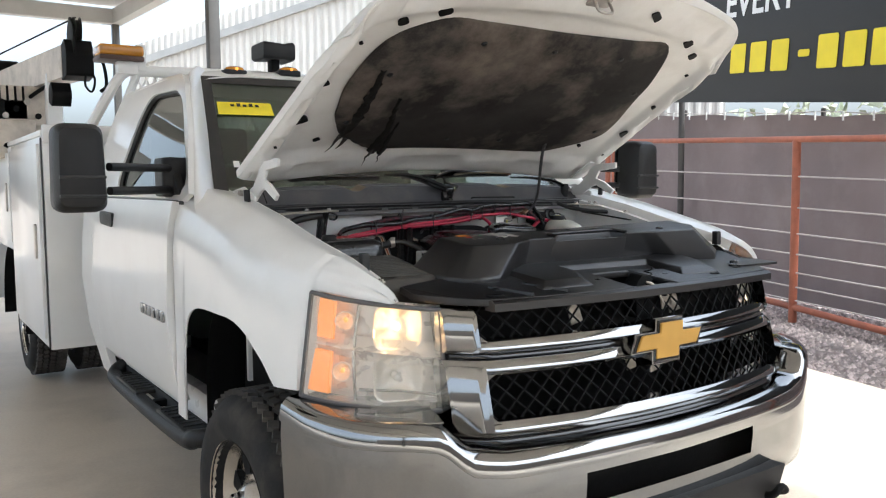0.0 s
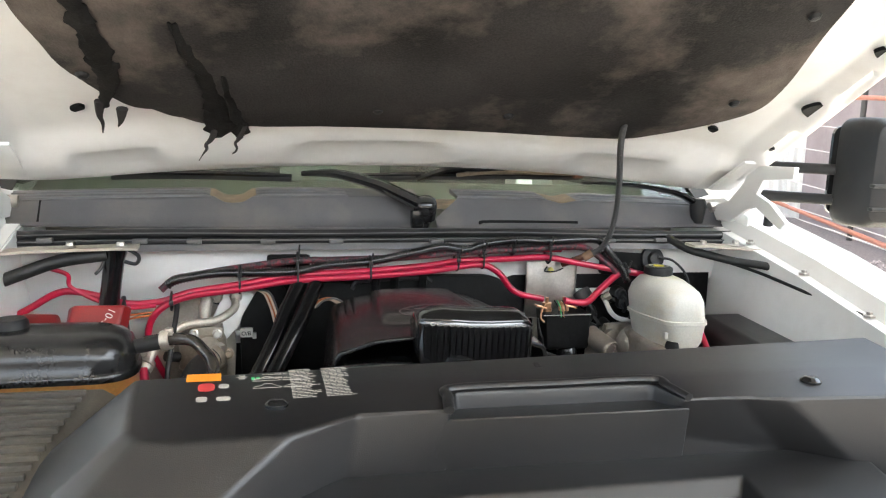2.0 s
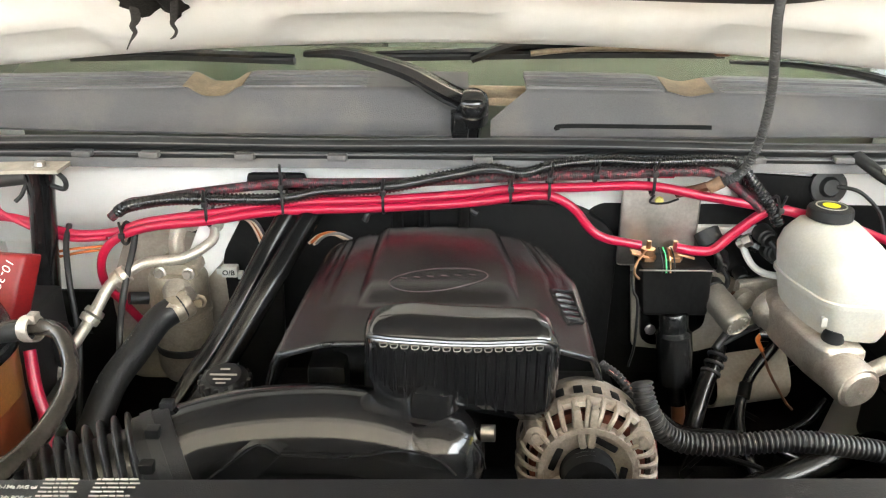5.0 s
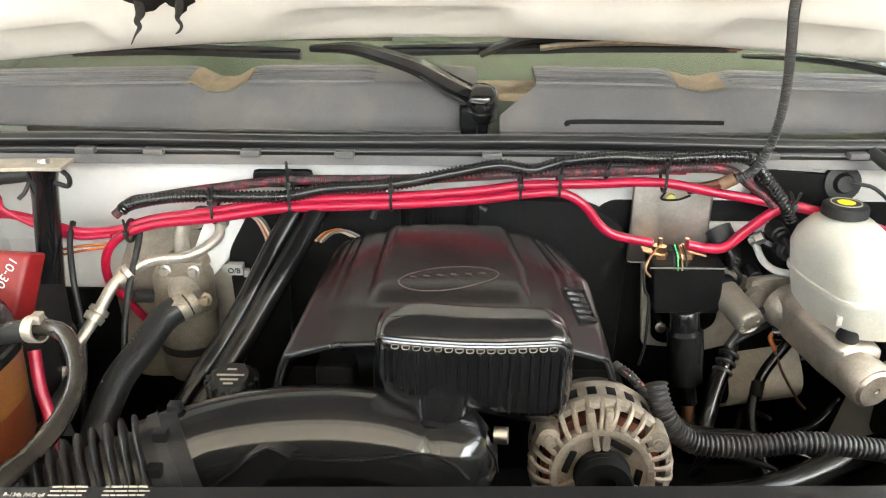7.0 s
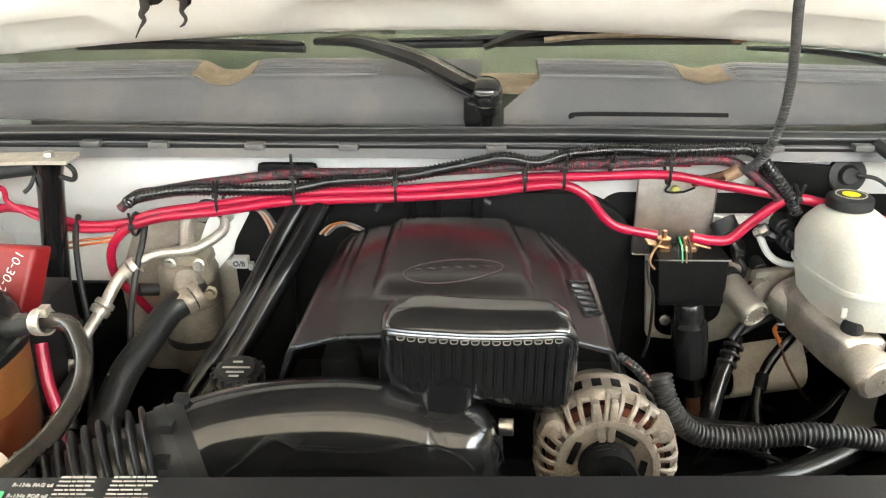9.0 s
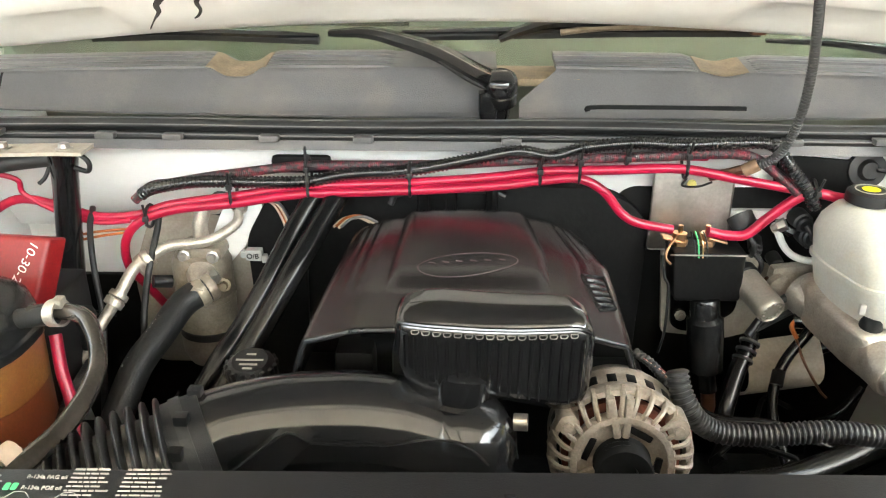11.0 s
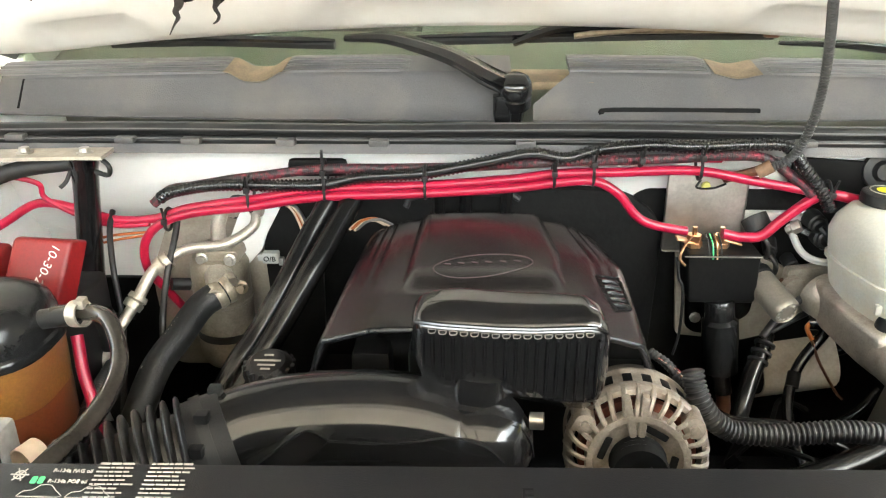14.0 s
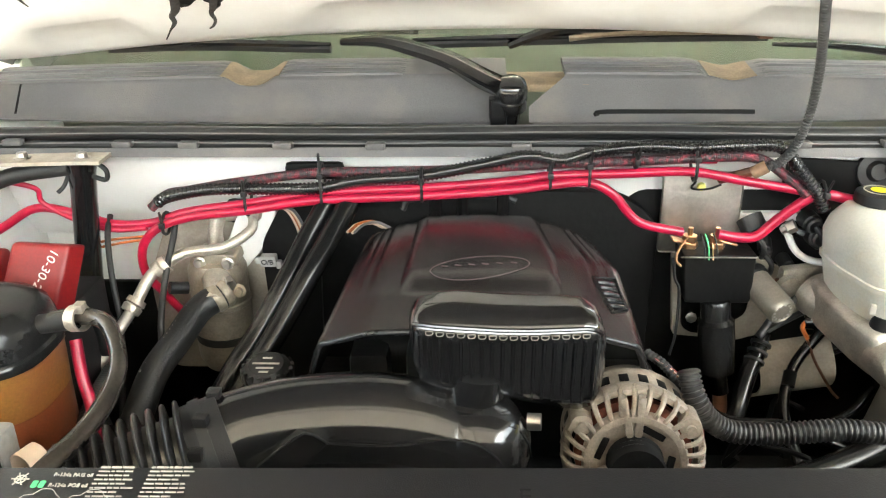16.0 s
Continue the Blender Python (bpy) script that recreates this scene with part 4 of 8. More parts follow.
# hinges
for s in (-1, 1):
    h = new("hood_hinge")
    h.parent = truck
    part("lower_arm", prism([(1.12, 1.37), (1.34, 1.40), (1.33, 1.44), (1.22, 1.455), (1.12, 1.42)], "x", s * 0.80 - 0.004, s * 0.80 + 0.004, 0.002), BAY_WHITE, h)
    part("upper_arm", prism([(1.24, 1.40), (1.25, 1.43), (1.17, 1.455), (1.12, 1.50), (1.10, 1.54), (0.95, 1.545), (0.952, 1.520), (1.05, 1.510), (1.07, 1.478), (1.02, 1.462), (0.962, 1.425), (0.98, 1.408), (1.07, 1.448), (1.10, 1.44), (1.16, 1.405)], "x", s * 0.782 - 0.006, s * 0.782 + 0.006, 0.002), BAY_WHITE, h, "white stamped hinge arm")
    part("flange", moved(box(-0.03, 0.03, -0.075, 0.075, -0.004, 0.004, 0.003), Matrix.Translation(H(s * 0.765, 1.13, -0.018)) @ Euler((math.atan(-TAN), 0, 0)).to_matrix().to_4x4()), BAY_WHITE, h)
    part("pivot", rod((s * 0.765, 1.235, 1.43), (s * 0.815, 1.235, 1.43), 0.013, 12), STEEL, h)
    part("lift_strut", rod((s * 0.832, 1.10, 1.345), (s * 0.838, 1.10, 1.445), 0.011, 12), PLASTIC, h, "short black lift strut")

# ---- cab ----
def side_x(z):
    return lerp(z, [(0.45, 0.90), (0.60, 0.935), (0.7, 0.965), (0.85, 0.99), (1.0, 1.0), (1.3, 0.985), (1.40, 0.965), (1.65, 0.885), (1.85, 0.81), (1.93, 0.77), (1.975, 0.70)])
cab = new("cab")
cab.parent = truck
# A-pillar line: windscreen edge from the cowl to the roof
def pillar_y(z):
    return lerp(z, [(1.40, 1.30), (1.93, 1.93)])
for s in (-1, 1):
    door = part("door", surf(lambda y, z: (s * side_x(z), y, z), np.linspace(1.432, 2.74, 20), [0.665, 0.69, 0.75, 0.9, 1.0, 1.1, 1.2, 1.3, 1.36, 1.40], -0.03 * s), WHITE, cab, "white cab door")
    part("rear_panel", surf(lambda y, z: (s * side_x(z), y, z), np.linspace(2.748, 3.0, 8), [0.50, 0.75, 1.0, 1.2, 1.36, 1.40], -0.03 * s), WHITE, cab)
    ring_out = [(1.27, 1.402), (1.52, 1.66), (1.80, 1.87), (1.95, 1.93), (2.2, 1.94), (2.96, 1.94), (2.98, 1.402)]
    ring_in = rounded([(1.345, 1.425), (1.60, 1.66), (1.86, 1.855), (2.42, 1.88), (2.50, 1.425)], 0.14, 7)
    def reach(poly, a):
        c, w = Vector((2.05, 1.63)), Vector((math.cos(a), math.sin(a)))
        best = 9
        for p, q in zip(poly, poly[1:] + poly[:1]):
            p, q = Vector(p) - c, Vector(q) - c
            den = w.x * (q - p).y - w.y * (q - p).x
            if abs(den) > 1e-9:
                k = (p.x * (q - p).y - p.y * (q - p).x) / den
                m = (p.x * w.y - p.y * w.x) / den
                if k > 0 and -1e-6 <= m <= 1 + 1e-6:
                    best = min(best, k)
        return c + w * best
    def upper(a, v):
        p = reach(ring_in, a).lerp(reach(ring_out, a), v)
        return (s * (side_x(p.y) - 0.012 * (1 - v)), p.x, p.y)
    part("upper_panel", surf(upper, np.linspace(0, 2 * math.pi, 121), [0, 0.12, 0.5, 1], 0.02 * s), WHITE, cab, "white cab side round the window")
    part("belt_shadow", box(min(s * 0.93, s * 0.97), max(s * 0.93, s * 0.97), 1.45, 2.7, 1.398, 1.412, 0.003), RUBBER, door)
    part("window_seal", sweep([(s * (side_x(z) - 0.012), y, z) for y, z in ring_in + ring_in[:1]], 0.013, 8, 1, smooth=False), RUBBER, door)
    pane = part("window_pane", surf(lambda t, v: (lambda y0, z: (s * (side_x(z) - 0.02), y0 + (2.49 - y0) * t, z))(1.33 + 0.54 * v, 1.41 + 0.47 * v), np.linspace(0, 1, 8), np.linspace(0, 1, 8), 0.004), PANE, door, "tinted side window")
    pane.visible_shadow = False
    part("handle", prism(rounded([(2.30, 1.275), (2.55, 1.285), (2.55, 1.345), (2.30, 1.34)], 0.028), "x", s * 1.0 - 0.022, s * 1.0 + 0.036, 0.008), PLASTIC, door, "black door handle")
    def pillar(t, v):
        z = 1.36 + 0.60 * t
        a = Vector((s * side_x(z), lerp(z, [(1.36, 1.235), (1.402, 1.272), (1.66, 1.522), (1.87, 1.802), (1.96, 1.98)]), z))
        b = Vector((s * lerp(z, [(1.36, 0.87), (1.93, 0.715), (1.96, 0.68)]), lerp(z, [(1.36, 1.30), (1.93, 1.93), (1.96, 1.97)]), z))
        return a.lerp(b, v) + Vector((s * 0.022, -0.03, 0.012)) * math.sin(math.pi * v)
    part("pillar", surf(pillar, np.linspace(0, 1, 20), np.linspace(0, 1, 9), 0.02 * s), WHITE, cab, "white windshield pillar")
    part("sail", prism([(1.38, 1.39), (1.62, 1.39), (1.62, 1.55), (1.55, 1.57)], "x", s * 0.955 - 0.015, s * 0.955 + 0.012, 0.006), PLASTIC, door, "black mirror base")
    # towing mirror
    mi = new("mirror")
    mi.parent = truck
    head = 1.29 if s > 0 else 1.33
    for z in (1.525, 1.445):
        part("arm", sweep([(s * 0.92, 1.56, z), (s * 1.02, 1.47, z), (s * (head - 0.10), 1.32, z)], 0.015, 10, 4), PLASTIC, mi)
    part("arm_sleeve", box(min(s * 0.90, s * 1.01), max(s * 0.90, s * 1.01), 1.49, 1.60, 1.42, 1.565, 0.012, 3), PLASTIC, mi)
    body = loft([[(s * (head + k * a), y, 1.525 + k * b) for a, b in rounded([(-0.08, -0.15), (0.08, -0.15), (0.075, 0.140), (-0.07, 0.140)], 0.04, 6)] for y, k in ((1.215, 0.62), (1.225, 0.86), (1.25, 0.97), (1.30, 1.0), (1.35, 0.99), (1.36, 0.95))])
    shell = part("shell", body, PLASTIC, mi, "black textured towing mirror shell")
    for z in (1.49, 1.43):
        part("crease", box(s * head - 0.07, s * head + 0.07, 1.212, 1.232, z - 0.005, z + 0.005, 0.004), RUBBER, shell)
    part("mirror_glass", prism(rounded([(s * (head - 0.015) - 0.075, 1.405), (s * (head - 0.015) + 0.075, 1.405), (s * (head - 0.015) + 0.07, 1.64), (s * (head - 0.015) - 0.07, 1.64)], 0.03), "y", 1.357, 1.366), CHROME, shell)
    # running board
    st = new("running_board")
    st.parent = truck
    part("tube", sweep([(s * 0.80, 1.27, 0.56), (s * 0.90, 1.30, 0.55), (s * 0.955, 1.36, 0.535), (s * 0.965, 1.46, 0.515), (s * 0.965, 1.95, 0.505), (s * 0.965, 2.55, 0.515), (s * 0.955, 2.66, 0.535), (s * 0.90, 2.72, 0.55), (s * 0.80, 2.75, 0.56)], 0.036, 14, 5), PLASTIC, st, "black step tube")
    part("inner_rail", sweep([(s * 0.86, 1.28, 0.555), (s * 0.86, 2.0, 0.55), (s * 0.86, 2.74, 0.555)], 0.018, 10, 4), PLASTIC, st)
    for y in (1.62, 2.32):
        part("step_pad", box(min(s * 0.855, s * 0.985), max(s * 0.855, s * 0.985), y - 0.19, y + 0.19, 0.535, 0.553, 0.008), RUBBER, st, "ribbed black step pad")
        for k in range(7):
            part("pad_rib", box(min(s * 0.875, s * 0.975), max(s * 0.875, s * 0.975), y - 0.156 + 0.05 * k, y - 0.144 + 0.05 * k, 0.551, 0.558, 0.002), PLASTIC, st)
    for y in (1.40, 1.97, 2.58):
        part("bracket", box(min(s * 0.80, s * 0.95), max(s * 0.80, s * 0.95), y - 0.025, y + 0.025, 0.515, 0.545, 0.006), DARK, st)
    part("rocker", box(min(s * 0.84, s * 0.90), max(s * 0.84, s * 0.90), 1.30, 3.0, 0.56, 0.68, 0.02), WHITE, cab)
def roof(u, v):
    x = -0.78 + 1.56 * u
    y = 1.93 + 1.07 * v
    c = 1 - (abs(x) / 0.78) ** 6
    return (x, y, 1.925 + 0.05 * c + 0.02 * math.sin(math.pi * v) - 0.035 * max(0, 1 - v / 0.08))
part("roof", surf(roof, np.linspace(0, 1, 30), [0, 0.02, 0.05, 0.1, 0.2, 0.4, 0.6, 0.8, 0.95, 1], 0.03), WHITE, cab, "white cab roof")
def screen_pt(u, v):
    z = 1.43 + 0.50 * v
    w = 0.86 - 0.15 * v
    x = -w + 2 * w * u
    return (x, pillar_y(z) + 0.03 - 0.06 * (1 - (x / w) ** 2), z)
ws = part("windshield", surf(screen_pt, np.linspace(0, 1, 20), np.linspace(0, 1, 8), 0.006), WINDSHIELD, cab, "green tinted windshield")
ws.visible_shadow = False
for u0, u1, v0, v1 in ((0, 1, 0.93, 1.0), (0, 0.03, 0, 1), (0.97, 1, 0, 1)):
    part("frit", surf(lambda u, v: Vector(screen_pt(u0 + (u1 - u0) * u, v0 + (v1 - v0) * v)) + Vector((0, -0.004, 0.003)), np.linspace(0, 1, 14), np.linspace(0, 1, 10), 0.002), RUBBER, ws)
o = part("price_sticker", surf(lambda u, v: Vector(screen_pt(0.035 + 0.15 * u, 0.63 + 0.115 * v)) + Vector((0, -0.008, 0.006)), np.linspace(0, 1, 6), np.linspace(0, 1, 3), 0.001), TAPE, ws, "yellow sticker strip with black handwriting")
INK = mat("black_ink", (0.01, 0.01, 0.01), 0.6)
for k in range(5):
    part("ink_bar", surf(lambda u, v: Vector(screen_pt(0.07 + 0.017 * k + 0.010 * u, 0.70 + (0.02 + 0.01 * (k % 2)) * v)) + Vector((0, -0.011, 0.008)), [0, 1], [0, 1], 0.0005), INK, o)
for k in range(3):
    part("chalk_bar", surf(lambda u, v: Vector(screen_pt(0.05 + 0.03 * k + 0.014 * u, 0.19 + 0.05 * v)) + Vector((0, -0.006, 0.004)), [0, 1], [0, 1], 0.0005), PRINT, ws)
part("rear_wall", box(-0.9, 0.9, 2.94, 2.98, 0.5, 1.35, 0.01), WHITE, cab)
for x0, x1, z0, z1 in ((-0.88, 0.88, 1.35, 1.42), (-0.76, -0.66, 1.42, 1.95), (0.66, 0.76, 1.42, 1.95), (-0.7, 0.7, 1.85, 1.95)):
    part("rear_frame", box(x0, x1, 2.94, 2.98, z0, z1, 0.01), WHITE, cab)
o = part("rear_window", box(-0.66, 0.66, 2.955, 2.962, 1.42, 1.85, 0.0), PANE, cab)
o.visible_shadow = False
# Pale dash makes the green glass in front of it look lighter.
part("dashboard", loft([[(-0.85, y, z0), (0.85, y, z0), (0.80, y, z1), (-0.80, y, z1)] for y, z0, z1 in ((1.42, 1.0, 1.40), (1.6, 1.0, 1.45), (1.8, 0.95, 1.42), (1.86, 0.95, 1.3))]), mat("pale_dash", (0.22, 0.21, 0.18), 0.7, 0, 0.1, 5, 0.2, 300), cab)
part("cab_floor", box(-0.9, 0.9, 1.45, 2.95, 0.5, 0.56, 0.01), CLOTH, cab)
for x in (-0.42, 0.42):
    part("seat", loft([[(x + a, y, z) for a, z in rounded([(-0.24, 0.7), (0.24, 0.7), (0.22, 1.55), (-0.22, 1.55)], 0.08)] for y in (2.42, 2.52, 2.62)]), CLOTH, cab)
    part("headrest", box(x - 0.13, x + 0.13, 2.5, 2.6, 1.57, 1.75, 0.04, 3), CLOTH, cab)
# clearance lamps and work light on the roof
for x in (-0.54, -0.28, 0.0, 0.28, 0.54):
    cl = new("clearance_lamp")
    cl.parent = truck
    z = 1.965 if abs(x) > 0.4 else 1.98
    part("lamp_base", prism(rounded([(x - 0.055, 1.965), (x + 0.055, 1.965), (x + 0.05, 2.06), (x - 0.05, 2.06)], 0.03), "z", z - 0.02, z + 0.006, 0.003), PLASTIC, cl)
    part("lens", loft([[(x + a * k, 2.005 + b * k, z + h) for a, b in rounded([(-0.045, -0.035), (0.045, -0.035), (0.04, 0.045), (-0.04, 0.045)], 0.025)] for h, k in ((0.006, 1.0), (0.018, 0.85), (0.024, 0.5))]), AMBER, cl)
    part("bulb", lathe([(0, 0), (0.007, 0.003), (0.006, 0.010), (0, 0.012)], 10, Matrix.Translation((x, 1.970, z + 0.008)) @ Euler((radians(70), 0, 0)).to_matrix().to_4x4()), MARKER, cl)
wk = new("work_light")
wk.parent = truck
part("bracket", box(-0.25, -0.205, 2.27, 2.33, 1.985, 2.085, 0.01), DARK, wk)
part("housing", loft([[(x, y, 2.115 + k * z) for y, z in rounded([(2.22, -0.05), (2.38, -0.05), (2.38, 0.05), (2.22, 0.05)], 0.02)] for x, k in ((-0.31, 0.7), (-0.30, 0.85), (-0.2, 0.75), (-0.155, 0.95), (-0.145, 0.8))]), PLASTIC, wk, "black work light housing")
# headache rack with perforated steel behind the cab
rack = new("cab_rack")
rack.parent = truck
for s in (-1, 1):
    part("upright", sweep([(s * 1.02, 3.28, 1.60), (s * 0.95, 3.22, 1.72), (s * 0.80, 3.10, 2.02), (s * 0.74, 3.06, 2.08)], 0.028, 8, 3), WHITE, rack)
    part("upright", sweep([(s * 0.86, 3.10, 1.60), (s * 0.80, 3.08, 1.8), (s * 0.70, 3.06, 2.06)], 0.022, 8, 3), WHITE, rack)
part("top_tube", sweep([(-0.74, 3.06, 2.08), (0, 3.06, 2.10), (0.74, 3.06, 2.08)], 0.03, 10, 4), WHITE, rack)
part("stub", box(-0.70, -0.655, 3.02, 3.08, 2.08, 2.22, 0.004), WHITE, rack)
part("lower_tube", rod((-0.9, 3.1, 1.62), (0.9, 3.1, 1.62), 0.025), WHITE, rack)
bmn = bmesh.new()
for k in range(-26, 27):
    for sg in (-1, 1):
        a, b = Vector((k * 0.05, 3.075, 1.64)), Vector((k * 0.05 + sg * 0.22, 3.065, 2.08))
        q = [a.lerp(b, t) for t in np.linspace(0, 1, 9)]
        q = [p for p in q if abs(p.x) < lerp(p.z, [(1.64, 0.88), (2.08, 0.72)])]
        if len(q) > 1:
            bmn = join(bmn, rod(q[0], q[-1], 0.006, 5))
part("wire_panel", bmn, BAY_WHITE, rack, "white expanded steel screen")
# amber beacon bar
BROWN_BASE = mat("brown_beacon_base", (0.07, 0.035, 0.025), 0.5)
bc = new("beacon")
bc.parent = truck
part("base", box(-0.90, -0.675, 2.98, 3.16, 2.125, 2.150, 0.006), BROWN_BASE, bc)
part("lens", box(-0.90, -0.675, 2.98, 3.16, 2.150, 2.205, 0.016, 3), AMBER, bc, "amber warning beacon")
part("bracket", box(-0.80, -0.70, 3.02, 3.10, 2.06, 2.127, 0.004), WHITE, bc)

# ---- service body ----
sb = new("service_body")
sb.parent = truck
part("front_wall", box(-1.14, 1.14, 3.36, 3.40, 0.55, 1.74, 0.012), WHITE, sb)
part("bulkhead", box(-1.14, 1.14, 3.33, 3.36, 1.70, 1.80, 0.01), WHITE, sb)
part("deck", box(-0.7, 0.7, 3.4, 7.0, 0.95, 1.0, 0.01), WHITE, sb)
for s in (-1, 1):
    x0, x1 = sorted((s * 1.14, s * 0.72))
    part("side_box", box(x0, x1, 3.402, 4.72, 0.55, 1.74, 0.012), WHITE, sb)
    part("side_box", box(x0, x1, 4.722, 6.0, 1.02, 1.74, 0.012), WHITE, sb)
    part("side_box", box(x0, x1, 6.002, 7.0, 0.55, 1.74, 0.012), WHITE, sb)
    part("fender_well", surf(lambda a, x: (s * x, 5.36 + 0.62 * math.cos(a), 0.43 + 0.60 * math.sin(a)), np.linspace(0, math.pi, 20), [0.72, 1.1], 0.01), DARK, sb)
    for y0, y1, z0, z1 in ((3.46, 4.68, 0.6, 1.7), (4.76, 5.96, 1.08, 1.7), (6.05, 6.95, 0.6, 1.7)):
        d_ = part("compartment_door", box(*sorted((s * 1.139, s * 1.158)), y0, y1, z0, z1, 0.006), WHITE, sb)
        part("latch", prism(rounded([(y0 + 0.10, (z0 + z1) / 2 - 0.10), (y0 + 0.16, (z0 + z1) / 2 - 0.10), (y0 + 0.16, (z0 + z1) / 2 + 0.10), (y0 + 0.10, (z0 + z1) / 2 + 0.10)], 0.02), "x", *sorted((s * 1.157, s * 1.168)), 0.003), STEEL, d_, "steel paddle latch")
    part("top_rail", box(x0, x1, 3.402, 7.0, 1.742, 1.775, 0.01), WHITE, sb)
part("trim_line", box(-1.147, -1.141, 3.365, 3.395, 0.56, 1.73, 0.002), RUBBER, sb)
# frame rails beneath
for s in (-1, 1):
    part("frame_rail", box(s * 0.45 - 0.04, s * 0.45 + 0.04, 0.2, 7.0, 0.5, 0.7, 0.01), DARK, truck)
part("axle", rod((-0.9, 0.87, 0.42), (0.9, 0.87, 0.42), 0.05), DARK, truck)
part("axle", rod((-0.9, 5.35, 0.43), (0.9, 5.35, 0.43), 0.07), DARK, truck)
# crane on the rear corner
CRANE = mat("crane_grey_paint", (0.62, 0.56, 0.49), 0.45, 0.2, 0.15, 8, 0.1, 150, 0, (0.15, 0.12, 0.09), 0.4, 9)
def bevelled_box(*q):
    return box(*q, 0.05, 3)
cr = new("crane")
cr.parent = truck
cr.location = (-0.20, 0, -0.11)
part("mast", lathe([(0, 0), (0.16, 0), (0.16, 0.05), (0.10, 0.07), (0.10, 0.36), (0.13, 0.38), (0.13, 0.46), (0, 0.46)], 20, Matrix.Translation((-0.85, 6.0, 1.775))), CRANE, cr)
part("boom", loft([[(-0.85 + 0.28 * t + a, 6.3 - 1.9 * t, 2.40 + 0.02 * t + b) for a, b in ((-0.08, -0.12), (0.08, -0.12), (0.08, 0.09), (-0.08, 0.09))] for t in np.linspace(0, 1, 4)]), CRANE, cr, "grey box-section crane boom")
part("boom_tip", prism(rounded([(4.26, 2.30), (4.44, 2.28), (4.47, 2.50), (4.30, 2.54), (4.24, 2.44)], 0.02), "x", -0.645, -0.475, 0.012), DARK, cr)
part("sheave", lathe([(0.09, -0.02), (0.07, -0.01), (0.07, 0.01), (0.09, 0.02), (0, 0.02), (0, -0.02)], 18, along((-0.56, 4.33, 2.60), (-0.4, 4.33, 2.60))), DARK, cr)
part("winch", rod((-1.0, 6.15, 2.52), (-0.7, 6.15, 2.52), 0.10, 16), DARK, cr)
part("motor", box(-1.02, -0.70, 5.7, 6.0, 2.02, 2.30, 0.03), DARK, cr)
part("cylinder", rod((-0.85, 5.95, 2.05), (-0.74, 5.3, 2.30), 0.045, 14), CRANE, cr)
part("rope", rod((-0.9, 6.1, 2.62), (-0.56, 4.35, 2.69), 0.006, 6), DARK, cr)
part("limit_chain", sweep([(-0.50, 4.28, 2.36), (-0.47, 4.27, 2.28), (-0.49, 4.27, 2.20), (-0.53, 4.27, 2.24), (-0.52, 4.28, 2.34)], 0.008, 6, 5), DARK, cr)
part("hook_block", prism(rounded([(4.40, 2.10), (4.52, 2.14), (4.50, 2.24), (4.40, 2.27), (4.34, 2.18)], 0.03), "x", -0.72, -0.60, 0.012), DARK, cr, "dark stowed hook block")
part("slew_housing", bevelled_box(-0.98, -0.62, 5.0, 5.55, 1.98, 2.30), CRANE, cr, "dusty tan slewing gear housing")
for k in range(5):
    part("fitting", rod((-0.93 + 0.07 * k, 4.98, 2.08 + 0.05 * (k % 3)), (-0.93 + 0.07 * k, 5.02, 2.08 + 0.05 * (k % 3)), 0.022, 8), DARK if k % 2 else STEEL, cr)
part("boom_patch", box(-0.665, -0.655, 4.75, 5.1, 2.36, 2.44, 0.004), BEAM, cr)
part("boom_rest", box(-0.70, -0.60, 4.7, 4.82, 1.775, 2.36, 0.01), WHITE, cr)
part("hydraulic_box", box(-1.1, -0.75, 4.9, 5.5, 1.775, 2.05, 0.02), CRANE, cr)

part("hose", sweep([(-1.0, 5.9, 2.3), (-1.08, 5.6, 2.2), (-1.0, 5.2, 2.12), (-0.9, 5.0, 2.0), (-0.95, 4.9, 1.85)], 0.018, 8, 5), DARK, cr)
part("hose", sweep([(-0.75, 5.9, 2.28), (-0.70, 5.5, 2.18), (-0.78, 5.1, 2.2), (-0.66, 4.7, 2.3)], 0.014, 8, 5), DARK, cr)
part("valve_block", box(-1.0, -0.78, 5.0, 5.2, 2.05, 2.2, 0.01), DARK, cr)
for k in range(4):
    part("lever", rod((-0.96 + 0.05 * k, 5.0, 2.18), (-0.97 + 0.05 * k, 4.93, 2.28), 0.008, 6), DARK, cr)
part("sheave_guard", prism(rounded([(4.22, 2.44), (4.44, 2.44), (4.46, 2.60), (4.36, 2.70), (4.24, 2.62)], 0.03), "x", -0.60, -0.585, 0.002), DARK, cr)
part("limit_switch", sweep([(-0.48, 4.28, 2.42), (-0.42, 4.26, 2.40), (-0.40, 4.26, 2.25), (-0.44, 4.26, 2.20)], 0.012, 6, 4), DARK, cr)

# ---- engine bay ----
RESERVOIR = mat("milky_plastic", (0.50, 0.485, 0.43), 0.4, 0, 0.10, 10, 0.05, 300, 0.1, (0.50, 0.40, 0.25), 0.6, 16)
RESERVOIR.node_tree.nodes["Principled BSDF"].inputs["Subsurface Weight"].default_value = 0.25
RESERVOIR.node_tree.nodes["Principled BSDF"].inputs["Subsurface Radius"].default_value = (0.02, 0.018, 0.012)
AMBERTANK = mat("amber_tank_plastic", (0.26, 0.125, 0.03), 0.35, 0, 0.2, 14, 0.05, 300, 0.2, (0.26, 0.07, 0.035), 0.8, 9)
# Slight red in the cover's base colour imitates the red cables' reflection.
ENGINE_COVER = mat("dusty_engine_cover", (0.0125, 0.0102, 0.0106), 0.25, 0, 0.12, 6, 0.05, 700, 0, (0.032, 0.027, 0.027), 0.2, 5, spec=1.0)
